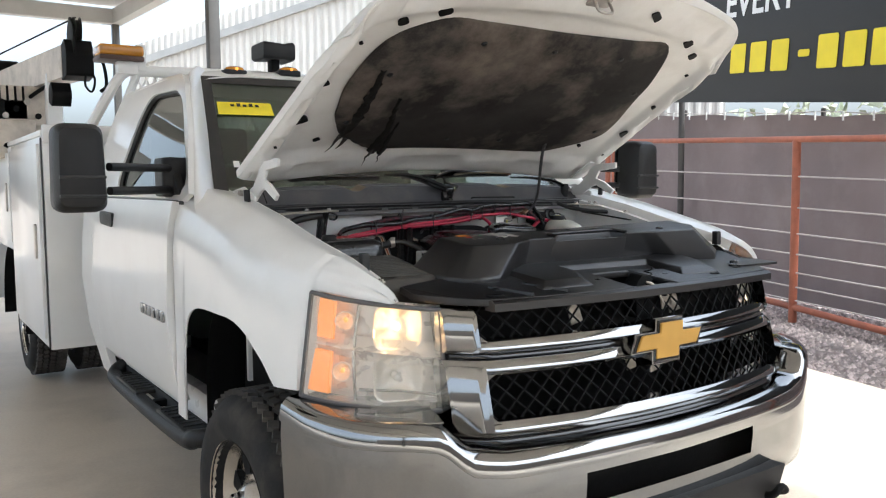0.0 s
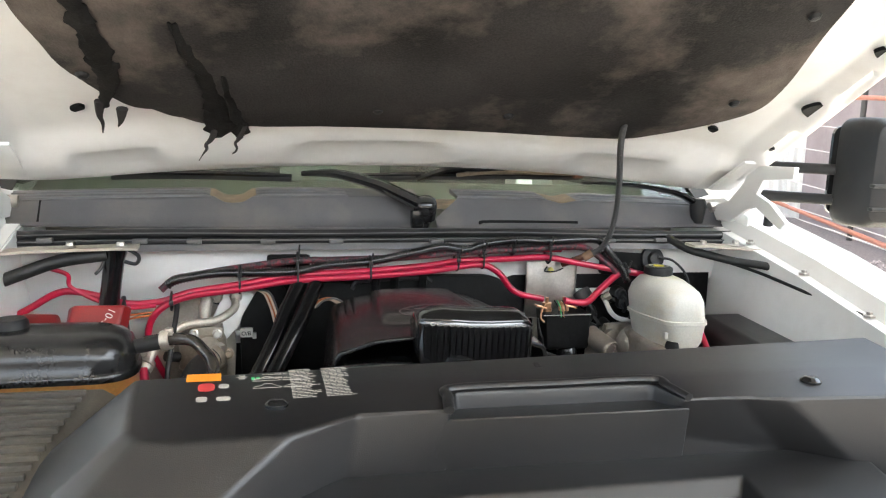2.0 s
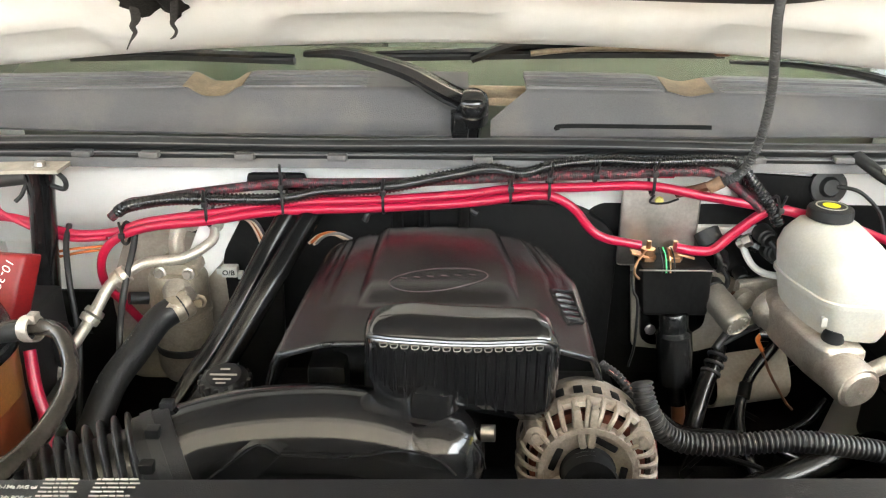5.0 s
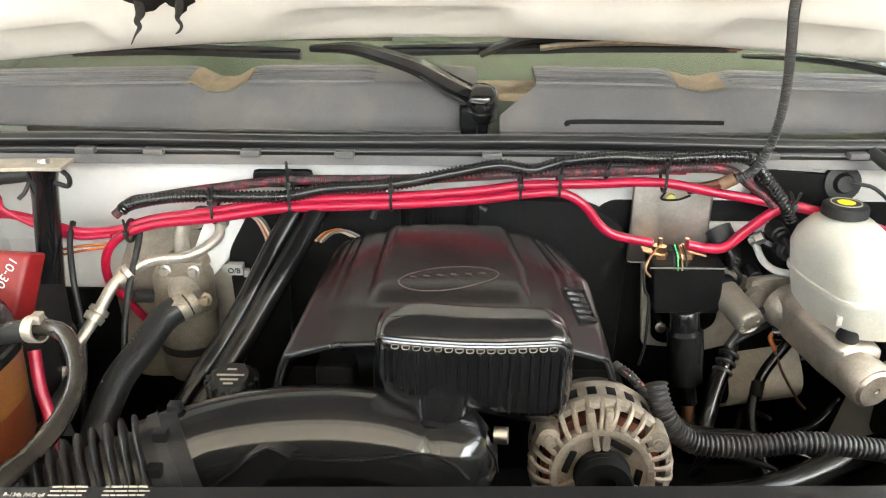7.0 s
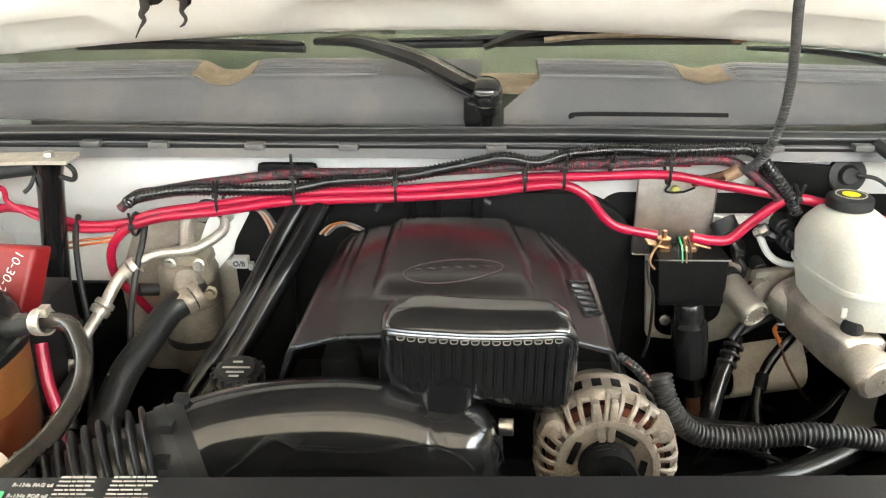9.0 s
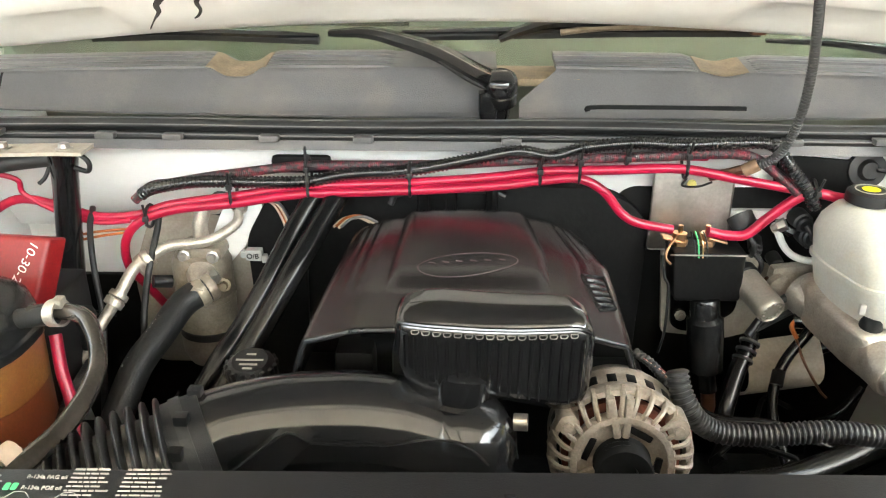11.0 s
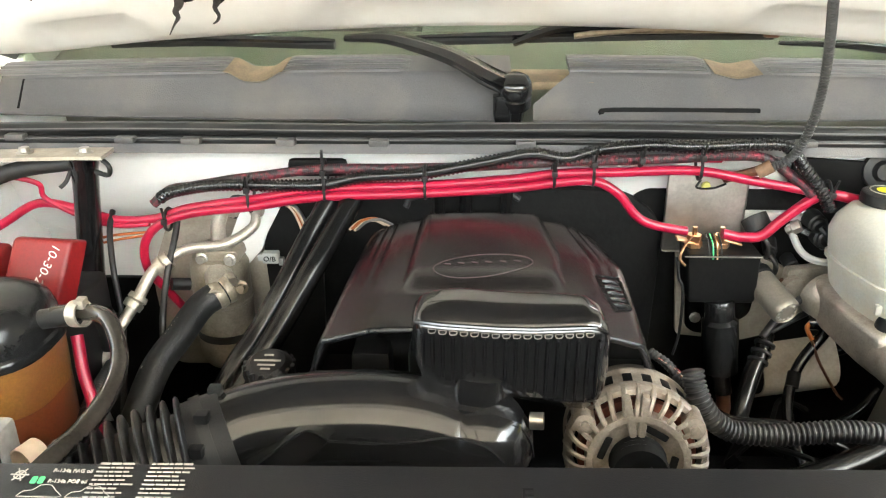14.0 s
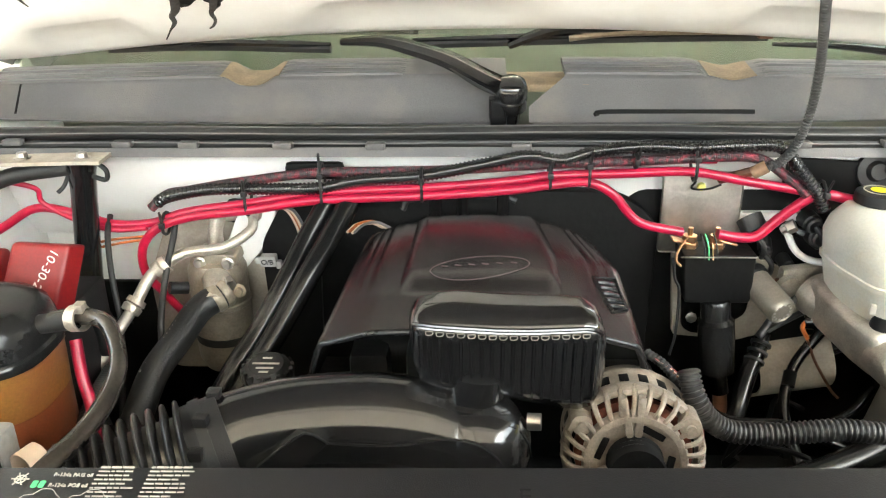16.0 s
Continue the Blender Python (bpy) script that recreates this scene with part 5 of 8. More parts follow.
CREAM = mat("cream_wire", (0.62, 0.48, 0.36), 0.5, 0, 0.1, 20)
ORANGE = mat("orange_wire", (0.42, 0.11, 0.02), 0.5, 0, 0.1, 20)
COPPER = mat("copper_lug", (0.62, 0.36, 0.20), 0.32, 1.0, 0.15, 40)
BROWN = mat("oily_brown_pipe", (0.13, 0.055, 0.03), 0.45, 0.2, 0.2, 30)
BRAID = mat("braided_sleeve", (0.035, 0.026, 0.028), 0.45, 0, 0.6, 160, 0.6, 500, 0, (0.45, 0.015, 0.05), 0.75, 110)
DUST = mat("tan_dust", (0.23, 0.175, 0.11), 0.85, 0, 0.25, 30, 0.3, 300)
ALTERNATOR = mat("dusty_bare_aluminium", (0.34, 0.293, 0.245), 0.5, 0.5, 0.2, 40, 0.5, 300, 0, (0.20, 0.14, 0.09), 0.6, 30)
DRIER = mat("dirty_aluminium_can", (0.36, 0.31, 0.245), 0.45, 0.5, 0.2, 20, 0.2, 250, 0, (0.13, 0.095, 0.06), 0.6, 18)
DULLBRASS = mat("dull_brass", (0.24, 0.19, 0.13), 0.5, 0.5, 0.2, 40, 0.2, 200)
FLUID = mat("red_brown_fluid", (0.20, 0.055, 0.022), 0.3, 0, 0.15, 14, 0.0, 300, 0.2)
CANSTEEL = mat("brushed_can", (0.30, 0.27, 0.23), 0.42, 0.6, 0.12, 30, 0.1, 300)
GREEN = mat("green_print", (0.10, 0.55, 0.20), 0.5)
LABELORANGE = mat("orange_label", (0.80, 0.27, 0.02), 0.5, 0, 0.05, 20)
LABELRED = mat("red_label", (0.55, 0.05, 0.05), 0.5, 0, 0.05, 20)
LABELGREY = mat("label_print", (0.40, 0.375, 0.33), 0.55, 0, 0.08, 40)


def word(name, body, size, material, parent, m, thick=0.0004, bold=0.0):
    """Flat lettering as a mesh: x as one reads, y up, z out of the surface."""
    c = bpy.data.curves.new(name, "FONT")
    c.body, c.size, c.extrude, c.offset = body, size, thick, bold
    ob = new(name, c)
    bpy.context.view_layer.update()
    me = bpy.data.meshes.new_from_object(ob.evaluated_get(bpy.context.evaluated_depsgraph_get()))
    bpy.data.objects.remove(ob)
    me.materials.clear()
    me.materials.append(material)
    o = new(name, me)
    o.parent, o.matrix_basis = parent, m
    return o


# -- walls of the bay
bay = new("engine_bay")
bay.parent = truck
for s in (-1, 1):
    part("inner_fender", surf(lambda y, v: (s * (0.755 - 0.05 * v - 0.10 * max(0, v - 0.5)), y, lerp(y, GUTTER) - 0.03 - v * (lerp(y, GUTTER) - 0.75)), np.linspace(0.42, 1.38, 24), np.linspace(0, 1, 8), 0.003), BAY_WHITE, bay, "dusty white inner fender")
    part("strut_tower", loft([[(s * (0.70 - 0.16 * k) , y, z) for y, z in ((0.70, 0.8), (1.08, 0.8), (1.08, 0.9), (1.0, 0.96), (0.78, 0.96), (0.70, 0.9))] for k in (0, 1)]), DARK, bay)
part("firewall", box(-0.80, 0.80, 1.235, 1.25, 0.75, 1.352, 0.004), BAY_WHITE, bay, "white painted firewall")
part("plenum_front", surf(lambda x, v: (x, 1.165 + 0.055 * v * v, 1.35 - 0.16 * v), np.linspace(-0.78, 0.78, 20), np.linspace(0, 1, 6), 0.003), BAY_WHITE, bay, "white cowl plenum panel")
# Near-black block and sheets: pad edges, and shade painted into the tunnel opening.
part("tunnel", prism(rounded([(-0.335, 0.8), (0.26, 0.8), (0.27, 1.24), (0.20, 1.285), (-0.24, 1.29), (-0.34, 1.22)], 0.04), "y", 1.15, 1.234, 0.006), DARK, bay, "near-black block in place of the shaded tunnel opening")
part("firewall_pad_and_shade", prism(rounded([(-0.335, 0.95), (-0.26, 0.95), (-0.25, 1.27), (-0.30, 1.28), (-0.345, 1.20)], 0.02), "y", 1.14, 1.152, 0.004), DARK, bay)
part("firewall_pad_and_shade", prism(rounded([(0.22, 0.98), (0.44, 0.98), (0.74, 1.0), (0.74, 1.30), (0.48, 1.318), (0.44, 1.30), (0.27, 1.295), (0.22, 1.27)], 0.02), "y", 1.172, 1.19, 0.004), DARK, bay)
part("body_bracket", prism(rounded([(0.294, 1.191), (0.308, 1.040), (0.410, 1.030), (0.462, 1.046), (0.537, 1.090), (0.519, 1.135), (0.389, 1.192)], 0.008), "y", 1.155, 1.166, 0.003), GRIMY, bay, "grimy cream body bracket behind the relay")
part("relay_backing", prism(rounded([(0.304, 1.196), (0.318, 1.062), (0.330, 1.052), (0.360, 1.047), (0.416, 1.084), (0.420, 1.138), (0.412, 1.197)], 0.012), "y", 1.142, 1.150, 0.003), PIPEBLACK, bay, "black backing plate")
part("backing_bolt", lathe([(0, 0.010), (0.005, 0.010), (0.006, 0.003), (0.009, 0.002), (0.009, 0), (0, 0)], 8, along((0.332, 1.142, 1.078), (0.332, 1.0, 1.10))), STEEL, bay)
part("steering_cover", surf(lambda u, v: (0.43 + 0.11 * u, 1.12 - 0.05 * math.sin(math.pi * v), 0.945 + 0.10 * v + 0.02 * u), np.linspace(0, 1, 8), np.linspace(0, 1, 10), 0.004), GRIMY, bay, "grimy curved cover over the steering shaft")
part("steering_shaft", sweep([(0.425, 1.08, 1.085), (0.412, 1.06, 1.062), (0.396, 1.04, 1.040), (0.378, 1.01, 1.010), (0.366, 0.99, 0.975)], [0.010, 0.0125, 0.0135, 0.0135, 0.0135], 16, 5), PIPEBLACK, bay, "black steering shaft")
for k in range(3):
    a = Vector((0.4195, 1.070, 1.075)).lerp(Vector((0.404, 1.05, 1.050)), k * 0.4)
    part("shaft_collar", lathe([(0.011, 0), (0.0155, 0.001), (0.0155, 0.005), (0.011, 0.006)], 18, along(a, (0.378, 1.01, 1.01))), RUBBER, bay)
part("vacuum_line", sweep([(0.425, 1.078, 1.088), (0.458, 1.09, 1.101), (0.501, 1.10, 1.120), (0.53, 1.11, 1.13)], 0.0048, 8, 5), RUBBER, bay)
part("body_bracket", prism(rounded([(0.385, 1.195), (0.40, 1.195), (0.402, 1.236), (0.485, 1.238), (0.488, 1.25), (0.388, 1.25)], 0.004), "y", 1.155, 1.168, 0.003), BAY_WHITE, bay)
# Two near-black sheets paint shade over the lower firewall; then a black pad.
part("firewall_pad_and_shade", box(-0.36, 0.80, 1.222, 1.234, 0.75, 1.13, 0.004), DARK, bay)
part("firewall_pad_and_shade", box(-0.76, -0.36, 1.204, 1.216, 0.75, 1.105, 0.004), DARK, bay)
part("firewall_pad_and_shade", prism(rounded([(0.445, 1.285), (0.565, 1.28), (0.57, 1.33), (0.45, 1.338)], 0.012), "y", 1.150, 1.160, 0.003), DARK, bay)
part("inner_panel", prism(rounded([(-0.54, 0.95), (-0.36, 0.95), (-0.35, 1.16), (-0.38, 1.24), (-0.50, 1.24), (-0.55, 1.12)], 0.03), "y", 1.185, 1.20, 0.006), GRIMY, bay, "grimy white inner body panel, darkened for shade behind the hoses")
# Near-black floor sheet added in place of deep shade; it hides the ground.
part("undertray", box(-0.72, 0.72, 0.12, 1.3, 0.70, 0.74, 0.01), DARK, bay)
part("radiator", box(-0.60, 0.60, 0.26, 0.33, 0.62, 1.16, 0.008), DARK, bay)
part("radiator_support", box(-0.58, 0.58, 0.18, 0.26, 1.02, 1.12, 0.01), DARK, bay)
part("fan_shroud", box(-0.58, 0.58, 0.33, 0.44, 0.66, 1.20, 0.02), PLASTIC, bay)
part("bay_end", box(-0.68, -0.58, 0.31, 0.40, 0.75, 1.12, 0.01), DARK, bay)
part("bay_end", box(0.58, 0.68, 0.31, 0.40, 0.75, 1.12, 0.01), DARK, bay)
part("bolt_boss", lathe([(0, 0), (0.016, 0), (0.016, 0.006), (0.009, 0.008), (0.009, 0.016), (0, 0.016)], 8, along((0.50, 1.19, 1.325), (0.50, 1.0, 1.33))), BAY_WHITE, bay)

part("firewall_lobe", prism(rounded([(-0.372, 1.262), (-0.318, 1.255), (-0.313, 1.228), (-0.337, 1.212), (-0.348, 1.186), (-0.380, 1.15), (-0.40, 1.20)], 0.008), "y", 1.150, 1.158, 0.002), BAY_WHITE, bay, "white firewall edge beside the drier")

# -- cowl
cowl = new("cowl")
cowl.parent = truck
def cowl_top(x):
    """Height of the crease along the cowl panel, with its dips."""
    z = 1.447 - 0.02 * (x / 0.8) ** 2
    z -= 0.015 * math.exp(-((x + 0.355) / 0.032) ** 4)
    z -= 0.009 * math.exp(-((x - 0.372) / 0.030) ** 2)
    return z
def cowl_face(x, v):
    bend = 0.035 * (abs(x) / 0.8) ** 2.5
    if v < 0.06:
        return (x, 1.165 + bend + v * 0.2, 1.385 + v * 0.1)
    if v <= 0.6:
        t = (v - 0.06) / 0.54
        return (x, 1.177 + bend + 0.034 * t, 1.391 + (cowl_top(x) - 1.391) * t)
    t = (v - 0.6) / 0.4
    rib = 0.0040 * (1 if int(t * 16) % 2 else -1) if abs(x) > 0.12 else 0
    return (x, 1.211 + bend + 0.075 * t, cowl_top(x) + 0.010 * t + (rib if min(abs(x + 0.355), abs(x - 0.372)) > 0.048 else 0))
fine = sorted(set([0, 0.03, 0.06, 0.2, 0.4, 0.55, 0.58, 0.6] + [0.6 + 0.4 * k / 32 for k in range(1, 33)]))
part("panel", surf(cowl_face, np.linspace(-0.79, 0.035, 60), fine, -0.004), COWL, cowl, "weathered grey plastic cowl panel", 50)
def right_half(u, v):
    x0 = 0.068 + 0.055 * min(1, max(0, (v - 0.2) / 0.4))
    return Vector(cowl_face(x0 + (0.79 - x0) * u, v))
part("panel", surf(right_half, np.linspace(0, 1, 55), fine, -0.004), COWL, cowl, "weathered grey plastic cowl panel", 50)
part("notch_floor", box(-0.04, 0.16, 1.20, 1.30, 1.425, 1.437, 0.003), DUST, cowl, "tan dust in the cowl notch")
for x0, w in ((-0.356, 0.046), (0.372, 0.036)):
    part("dust_patch", surf(lambda x, v: Vector(cowl_face(x, v)) + Vector((0, -0.0006, 0.0052)), np.linspace(x0 - w, x0 + w, 16), np.linspace(0.603, 0.97, 10), -0.001), DUST, cowl, "tan dust lying in a cowl dip")
# Near-black bar laid on the panel as the slot's shade.
part("panel_slot", sweep([Vector(cowl_face(x, v)) + Vector((0, -0.0005, 0.001)) for x, v in ((0.168, 0.07), (0.173, 0.125), (0.25, 0.13), (0.36, 0.13), (0.40, 0.12))], 0.0052, 6, 4), DARK, cowl)
part("panel_seam", sweep([Vector(cowl_face(-0.725, v)) + Vector((0, -0.0005, 0.0005)) for v in (0.06, 0.3, 0.59)], 0.0040, 6, 3), DARK, cowl)
# rubber seal on the plenum lip: a flat channel with clips
bend = lambda x: 0.03 * (abs(x) / 0.8) ** 2.5
part("seal", sweep([(x, 1.137 + bend(x), 1.381 - 0.010 * (x / 0.8) ** 2 + 0.0015 * math.sin(x * 9)) for x in np.linspace(-0.79, 0.79, 40)], 0.013, 10, 2, 0.75), RUBBER, cowl, "black rubber hood seal")
for dz, dy in ((0.009, -0.003), (0.002, -0.0115), (-0.010, -0.019)):
    part("seal_line", sweep([(x, 1.137 + dy + bend(x), 1.381 + dz - 0.010 * (x / 0.8) ** 2 + 0.0015 * math.sin(x * 9)) for x in np.linspace(-0.79, 0.79, 30)], 0.0014, 5, 2), COWL, cowl)
part("seal_lip", sweep([(x, 1.128 + bend(x), 1.367 - 0.010 * (x / 0.8) ** 2) for x in np.linspace(-0.79, 0.79, 40)], 0.007, 8, 2), RUBBER, cowl)
part("lip", loft([[(x, 1.118 + bend(x) + a, 1.3555 - 0.010 * (x / 0.8) ** 2 + b) for a, b in ((0, -0.006), (0.05, -0.010), (0.05, 0.016), (0.012, 0.016), (0.004, 0.006))] for x in np.linspace(-0.79, 0.79, 40)]), COWL, cowl, "grey plenum lip")
for x in (-0.70, -0.53, -0.43, -0.29, -0.155, 0.055, 0.19, 0.305, 0.45, 0.58):
    part("clip", box(x - 0.014, x + 0.014, 1.108 + bend(x), 1.125 + bend(x), 1.362, 1.371, 0.002), COWL, cowl)
# wipers
def wiper(name, pts, r, blade):
    w = new("wiper")
    w.parent = truck
    part("arm", sweep(pts, r, 8, 5, 0.55), GLOSS, w, "glossy black wiper arm")
    if blade:
        part("blade", sweep(blade, 0.0065, 6, 4, 1.2), RUBBER, w)
        part("blade_frame", sweep([tuple(Vector(p) + Vector((0, -0.004, 0.007))) for p in blade], [0.004, 0.008, 0.008, 0.004], 6, 4, 0.7), GLOSS, w)
    return w
w = wiper("wiper", [(0.05, 1.170, 1.434), (0.012, 1.175, 1.446), (-0.05, 1.20, 1.473), (-0.11, 1.212, 1.490), (-0.155, 1.225, 1.497), (-0.215, 1.24, 1.494)], [0.025, 0.027, 0.025, 0.021, 0.017, 0.010], [(-0.60, 1.29, 1.478), (-0.45, 1.285, 1.482), (-0.30, 1.265, 1.482), (-0.235, 1.255, 1.482)])
part("spindle_cap", lathe([(0.0, 0.026), (0.014, 0.025), (0.021, 0.020), (0.0245, 0.010), (0.0245, 0.002), (0.0225, 0.0), (0.0225, -0.004), (0.0245, -0.006), (0.024, -0.022), (0.016, -0.03), (0.013, -0.055), (0, -0.055)], 28, Matrix.Translation((0.040, 1.166, 1.430)) @ Euler((radians(22), 0, 0)).to_matrix().to_4x4()), GLOSS, w, "glossy black wiper spindle")
part("stem", loft([[(0.022 + a * k, 1.163 + b * k, z) for a, b in rounded([(-0.014, -0.012), (0.014, -0.012), (0.014, 0.012), (-0.014, 0.012)], 0.006, 3)] for z, k in ((1.382, 0.8), (1.40, 1.0), (1.425, 1.0))]), GLOSS, w)
part("arm_clip", box(-0.055, -0.047, 1.184, 1.21, 1.462, 1.480, 0.002), PLASTIC, w)
part("washer_hose", sweep([(0.035, 1.16, 1.425), (0.0, 1.155, 1.44), (-0.03, 1.17, 1.455), (-0.05, 1.18, 1.468)], 0.003, 6, 4), RUBBER, w)
w = wiper("wiper", [(0.04, 1.262, 1.484), (0.08, 1.258, 1.500), (0.12, 1.255, 1.510), (0.19, 1.255, 1.510), (0.25, 1.256, 1.507)], [0.012, 0.015, 0.016, 0.013, 0.008], [(-0.11, 1.28, 1.484), (0.08, 1.27, 1.490), (0.25, 1.262, 1.495), (0.43, 1.262, 1.496)])
part("blade_cap", box(0.412, 0.434, 1.244, 1.262, 1.494, 1.508, 0.003), BROWN, w)
part("spline", sweep([(0.13, 1.250, 1.496), (0.17, 1.249, 1.501), (0.22, 1.249, 1.504), (0.33, 1.249, 1.505), (0.42, 1.249, 1.504)], 0.0048, 8, 4), mat("weathered_blade_metal", (0.30, 0.24, 0.17), 0.4, 0.6, 0.2, 30), w, "weathered tan blade spine")
w = wiper("wiper", [(0.72, 1.215, 1.44), (0.66, 1.22, 1.466), (0.55, 1.245, 1.482), (0.44, 1.262, 1.484)], [0.017, 0.013, 0.011, 0.006], None)
part("spindle_cap", lathe([(0.0, 0.02), (0.015, 0.018), (0.02, 0.0), (0.014, -0.04), (0, -0.04)], 16, Matrix.Translation((0.72, 1.21, 1.435))), PLASTIC, w)

# -- sight shield over the radiator
shield = new("radiator_cover")
shield.parent = truck
def frustum(low, high, zl, zh):
    zl = zl if isinstance(zl, list) else [zl] * len(low)
    zh = zh if isinstance(zh, list) else [zh] * len(high)
    return loft([[(x, y, z - 0.03) for (x, y), z in zip(low, zl)], [(x, y, z) for (x, y), z in zip(low, zl)], [(x, y, z) for (x, y), z in zip(high, zh)]])
def bevelled(bm, w=0.006):
    bmesh.ops.recalc_face_normals(bm, faces=bm.faces)
    bmesh.ops.bevel(bm, geom=[e for e in bm.edges if len(e.link_faces) == 2 and e.calc_face_angle(0) > 0.25], offset=w, segments=3, affect="EDGES", profile=0.6, clamp_overlap=True)
    return bm
base = [(-0.70, 0.26), (-0.645, 0.14), (-0.585, 0.080), (-0.43, 0.05), (-0.2, 0.032), (-0.10, 0.03), (-0.10, 0.20), (0.055, 0.20), (0.085, 0.03), (0.3, 0.04), (0.585, 0.080), (0.645, 0.14), (0.70, 0.26), (0.735, 0.36), (0.66, 0.45), (-0.50, 0.45), (-0.56, 0.33), (-0.72, 0.30)]
zz = [1.168, 1.165, 1.163, 1.162, 1.162, 1.162, 1.185, 1.185, 1.162, 1.162, 1.163, 1.165, 1.168, 1.20, 1.21, 1.21, 1.195, 1.185]
part("base_panel", bevelled(loft([[(x, y, z - 0.02) for (x, y), z in zip(base, zz)], [(x, y, z) for (x, y), z in zip(base, zz)]]), 0.004), COVER, shield, "dusty black plastic base panel", 30)
part("front_lip", loft([[(x, 0.03 + 0.055 * (abs(x) / 0.7) ** 2 + a, 1.150 + b) for a, b in ((-0.012, -0.018), (0.03, -0.018), (0.03, 0.008), (0.0, 0.010), (-0.012, 0.002))] for x in np.linspace(-0.585, 0.585, 40)]), COVER, shield)
low = [(-0.578, 0.445), (-0.572, 0.30), (-0.545, 0.252), (-0.50, 0.226), (-0.43, 0.226), (-0.235, 0.352), (-0.116, 0.349), (-0.098, 0.386), (0.150, 0.371), (0.166, 0.345), (0.33, 0.342), (0.40, 0.30), (0.57, 0.27), (0.67, 0.34), (0.66, 0.485), (-0.575, 0.485)]
high = [(-0.470, 0.455), (-0.466, 0.345), (-0.452, 0.322), (-0.415, 0.313), (-0.298, 0.311), (-0.222, 0.345), (-0.120, 0.339), (-0.101, 0.390), (0.152, 0.375), (0.170, 0.322), (0.235, 0.318), (0.30, 0.304), (0.47, 0.286), (0.56, 0.37), (0.56, 0.478), (-0.470, 0.478)]
zl = [1.205, 1.20, 1.198, 1.196, 1.198, 1.21, 1.24, 1.255, 1.255, 1.24, 1.21, 1.205, 1.205, 1.21, 1.21, 1.205]
zh = [1.3055 + 0.018 * x - 0.105 * (0.478 - y) for x, y in high]
part("crown", bevelled(frustum(low, high, zl, zh), 0.007), COVER, shield, "raised dusty black plastic cover", 30)
low = [(-0.375, 0.34), (-0.385, 0.098), (-0.205, 0.09), (-0.135, 0.20), (-0.135, 0.275), (0.215, 0.262), (0.185, 0.20), (0.19, 0.10), (0.36, 0.095), (0.44, 0.20), (0.46, 0.33), (0.0, 0.36)]
high = [(-0.36, 0.345), (-0.345, 0.135), (-0.22, 0.128), (-0.155, 0.215), (-0.15, 0.30), (0.235, 0.29), (0.225, 0.20), (0.225, 0.135), (0.335, 0.13), (0.41, 0.22), (0.43, 0.335), (0.0, 0.365)]
part("terrace", bevelled(frustum(low, high, 1.172, [1.212, 1.190, 1.190, 1.198, 1.205, 1.205, 1.196, 1.190, 1.190, 1.197, 1.210, 1.212]), 0.005), COVER, shield, "stepped black plastic terrace", 30)
# grip moulded into the crown
part("grip_floor", bevelled(loft([[(-0.135, 0.352, 1.19), (0.185, 0.343, 1.19), (0.185, 0.42, 1.19), (-0.135, 0.42, 1.19)], [(-0.135, 0.352, 1.208), (0.185, 0.343, 1.208), (0.185, 0.42, 1.208), (-0.135, 0.42, 1.208)], [(-0.130, 0.343, 1.276), (0.180, 0.326, 1.279), (0.180, 0.40, 1.272), (-0.130, 0.40, 1.270)]]), 0.004), COVER, shield)
part("grip_rim", sweep([(-0.121, 0.336, 1.2895), (-0.115, 0.365, 1.2945), (-0.101, 0.391, 1.2965), (0.03, 0.384, 1.299), (0.150, 0.377, 1.301), (0.163, 0.352, 1.2985), (0.172, 0.320, 1.295)], 0.0065, 10, 6, 0.8), COVER, shield, "raised rim of the moulded grip")
for x, y, z in ((-0.31, 0.383, 1.290), (0.362, 0.345, 1.298), (-0.50, 0.16, 1.172), (-0.14, 0.14, 1.172), (0.14, 0.13, 1.170), (0.52, 0.16, 1.175), (0.58, 0.2, 1.18)):
    part("push_pin", lathe([(0, 0.004), (0.008, 0.004), (0.0135, 0.0), (0.0135, -0.006), (0, -0.006)], 16, Matrix.Translation((x, y, z + 0.002))), GLOSS, shield)
# Slots are near-black boxes on the panel, their shade put in by colour.
for x0, x1, y0, y1 in ((-0.57, -0.52, 0.10, 0.118), (-0.43, -0.40, 0.115, 0.125), (0.5, 0.54, 0.14, 0.152), (0.30, 0.34, 0.075, 0.085)):
    part("slot", box(x0, x1, y0, y1, 1.164, 1.169, 0.002), DARK, shield)
for x in (-0.42, -0.30):
    part("rib", bevelled(loft([[(x - 0.035, 0.06, 1.155), (x - 0.028, 0.06, 1.155), (x - 0.088, 0.18, 1.165), (x - 0.095, 0.18, 1.165)], [(x - 0.034, 0.062, 1.172), (x - 0.029, 0.062, 1.172), (x - 0.089, 0.178, 1.183), (x - 0.094, 0.178, 1.183)]]), 0.002), COVER, shield)
# hood latch in its recess
latch = new("hood_latch")
latch.parent = truck
part("plate", prism(rounded([(-0.085, 0.05), (0.07, 0.05), (0.05, 0.19), (-0.085, 0.19)], 0.015), "z", 1.12, 1.135, 0.003), DARK, latch)
part("body", prism(rounded([(-0.05, 1.06), (0.02, 1.06), (0.015, 1.175), (-0.02, 1.19), (-0.05, 1.165)], 0.012), "y", 0.07, 0.12, 0.005), DARK, latch)
part("lever", sweep([(-0.005, 0.075, 1.165), (0.008, 0.055, 1.155), (0.02, 0.045, 1.13), (0.035, 0.04, 1.10)], [0.008, 0.010, 0.009, 0.006], 8, 4, 0.5), ALLOY, latch, "bare metal latch lever")
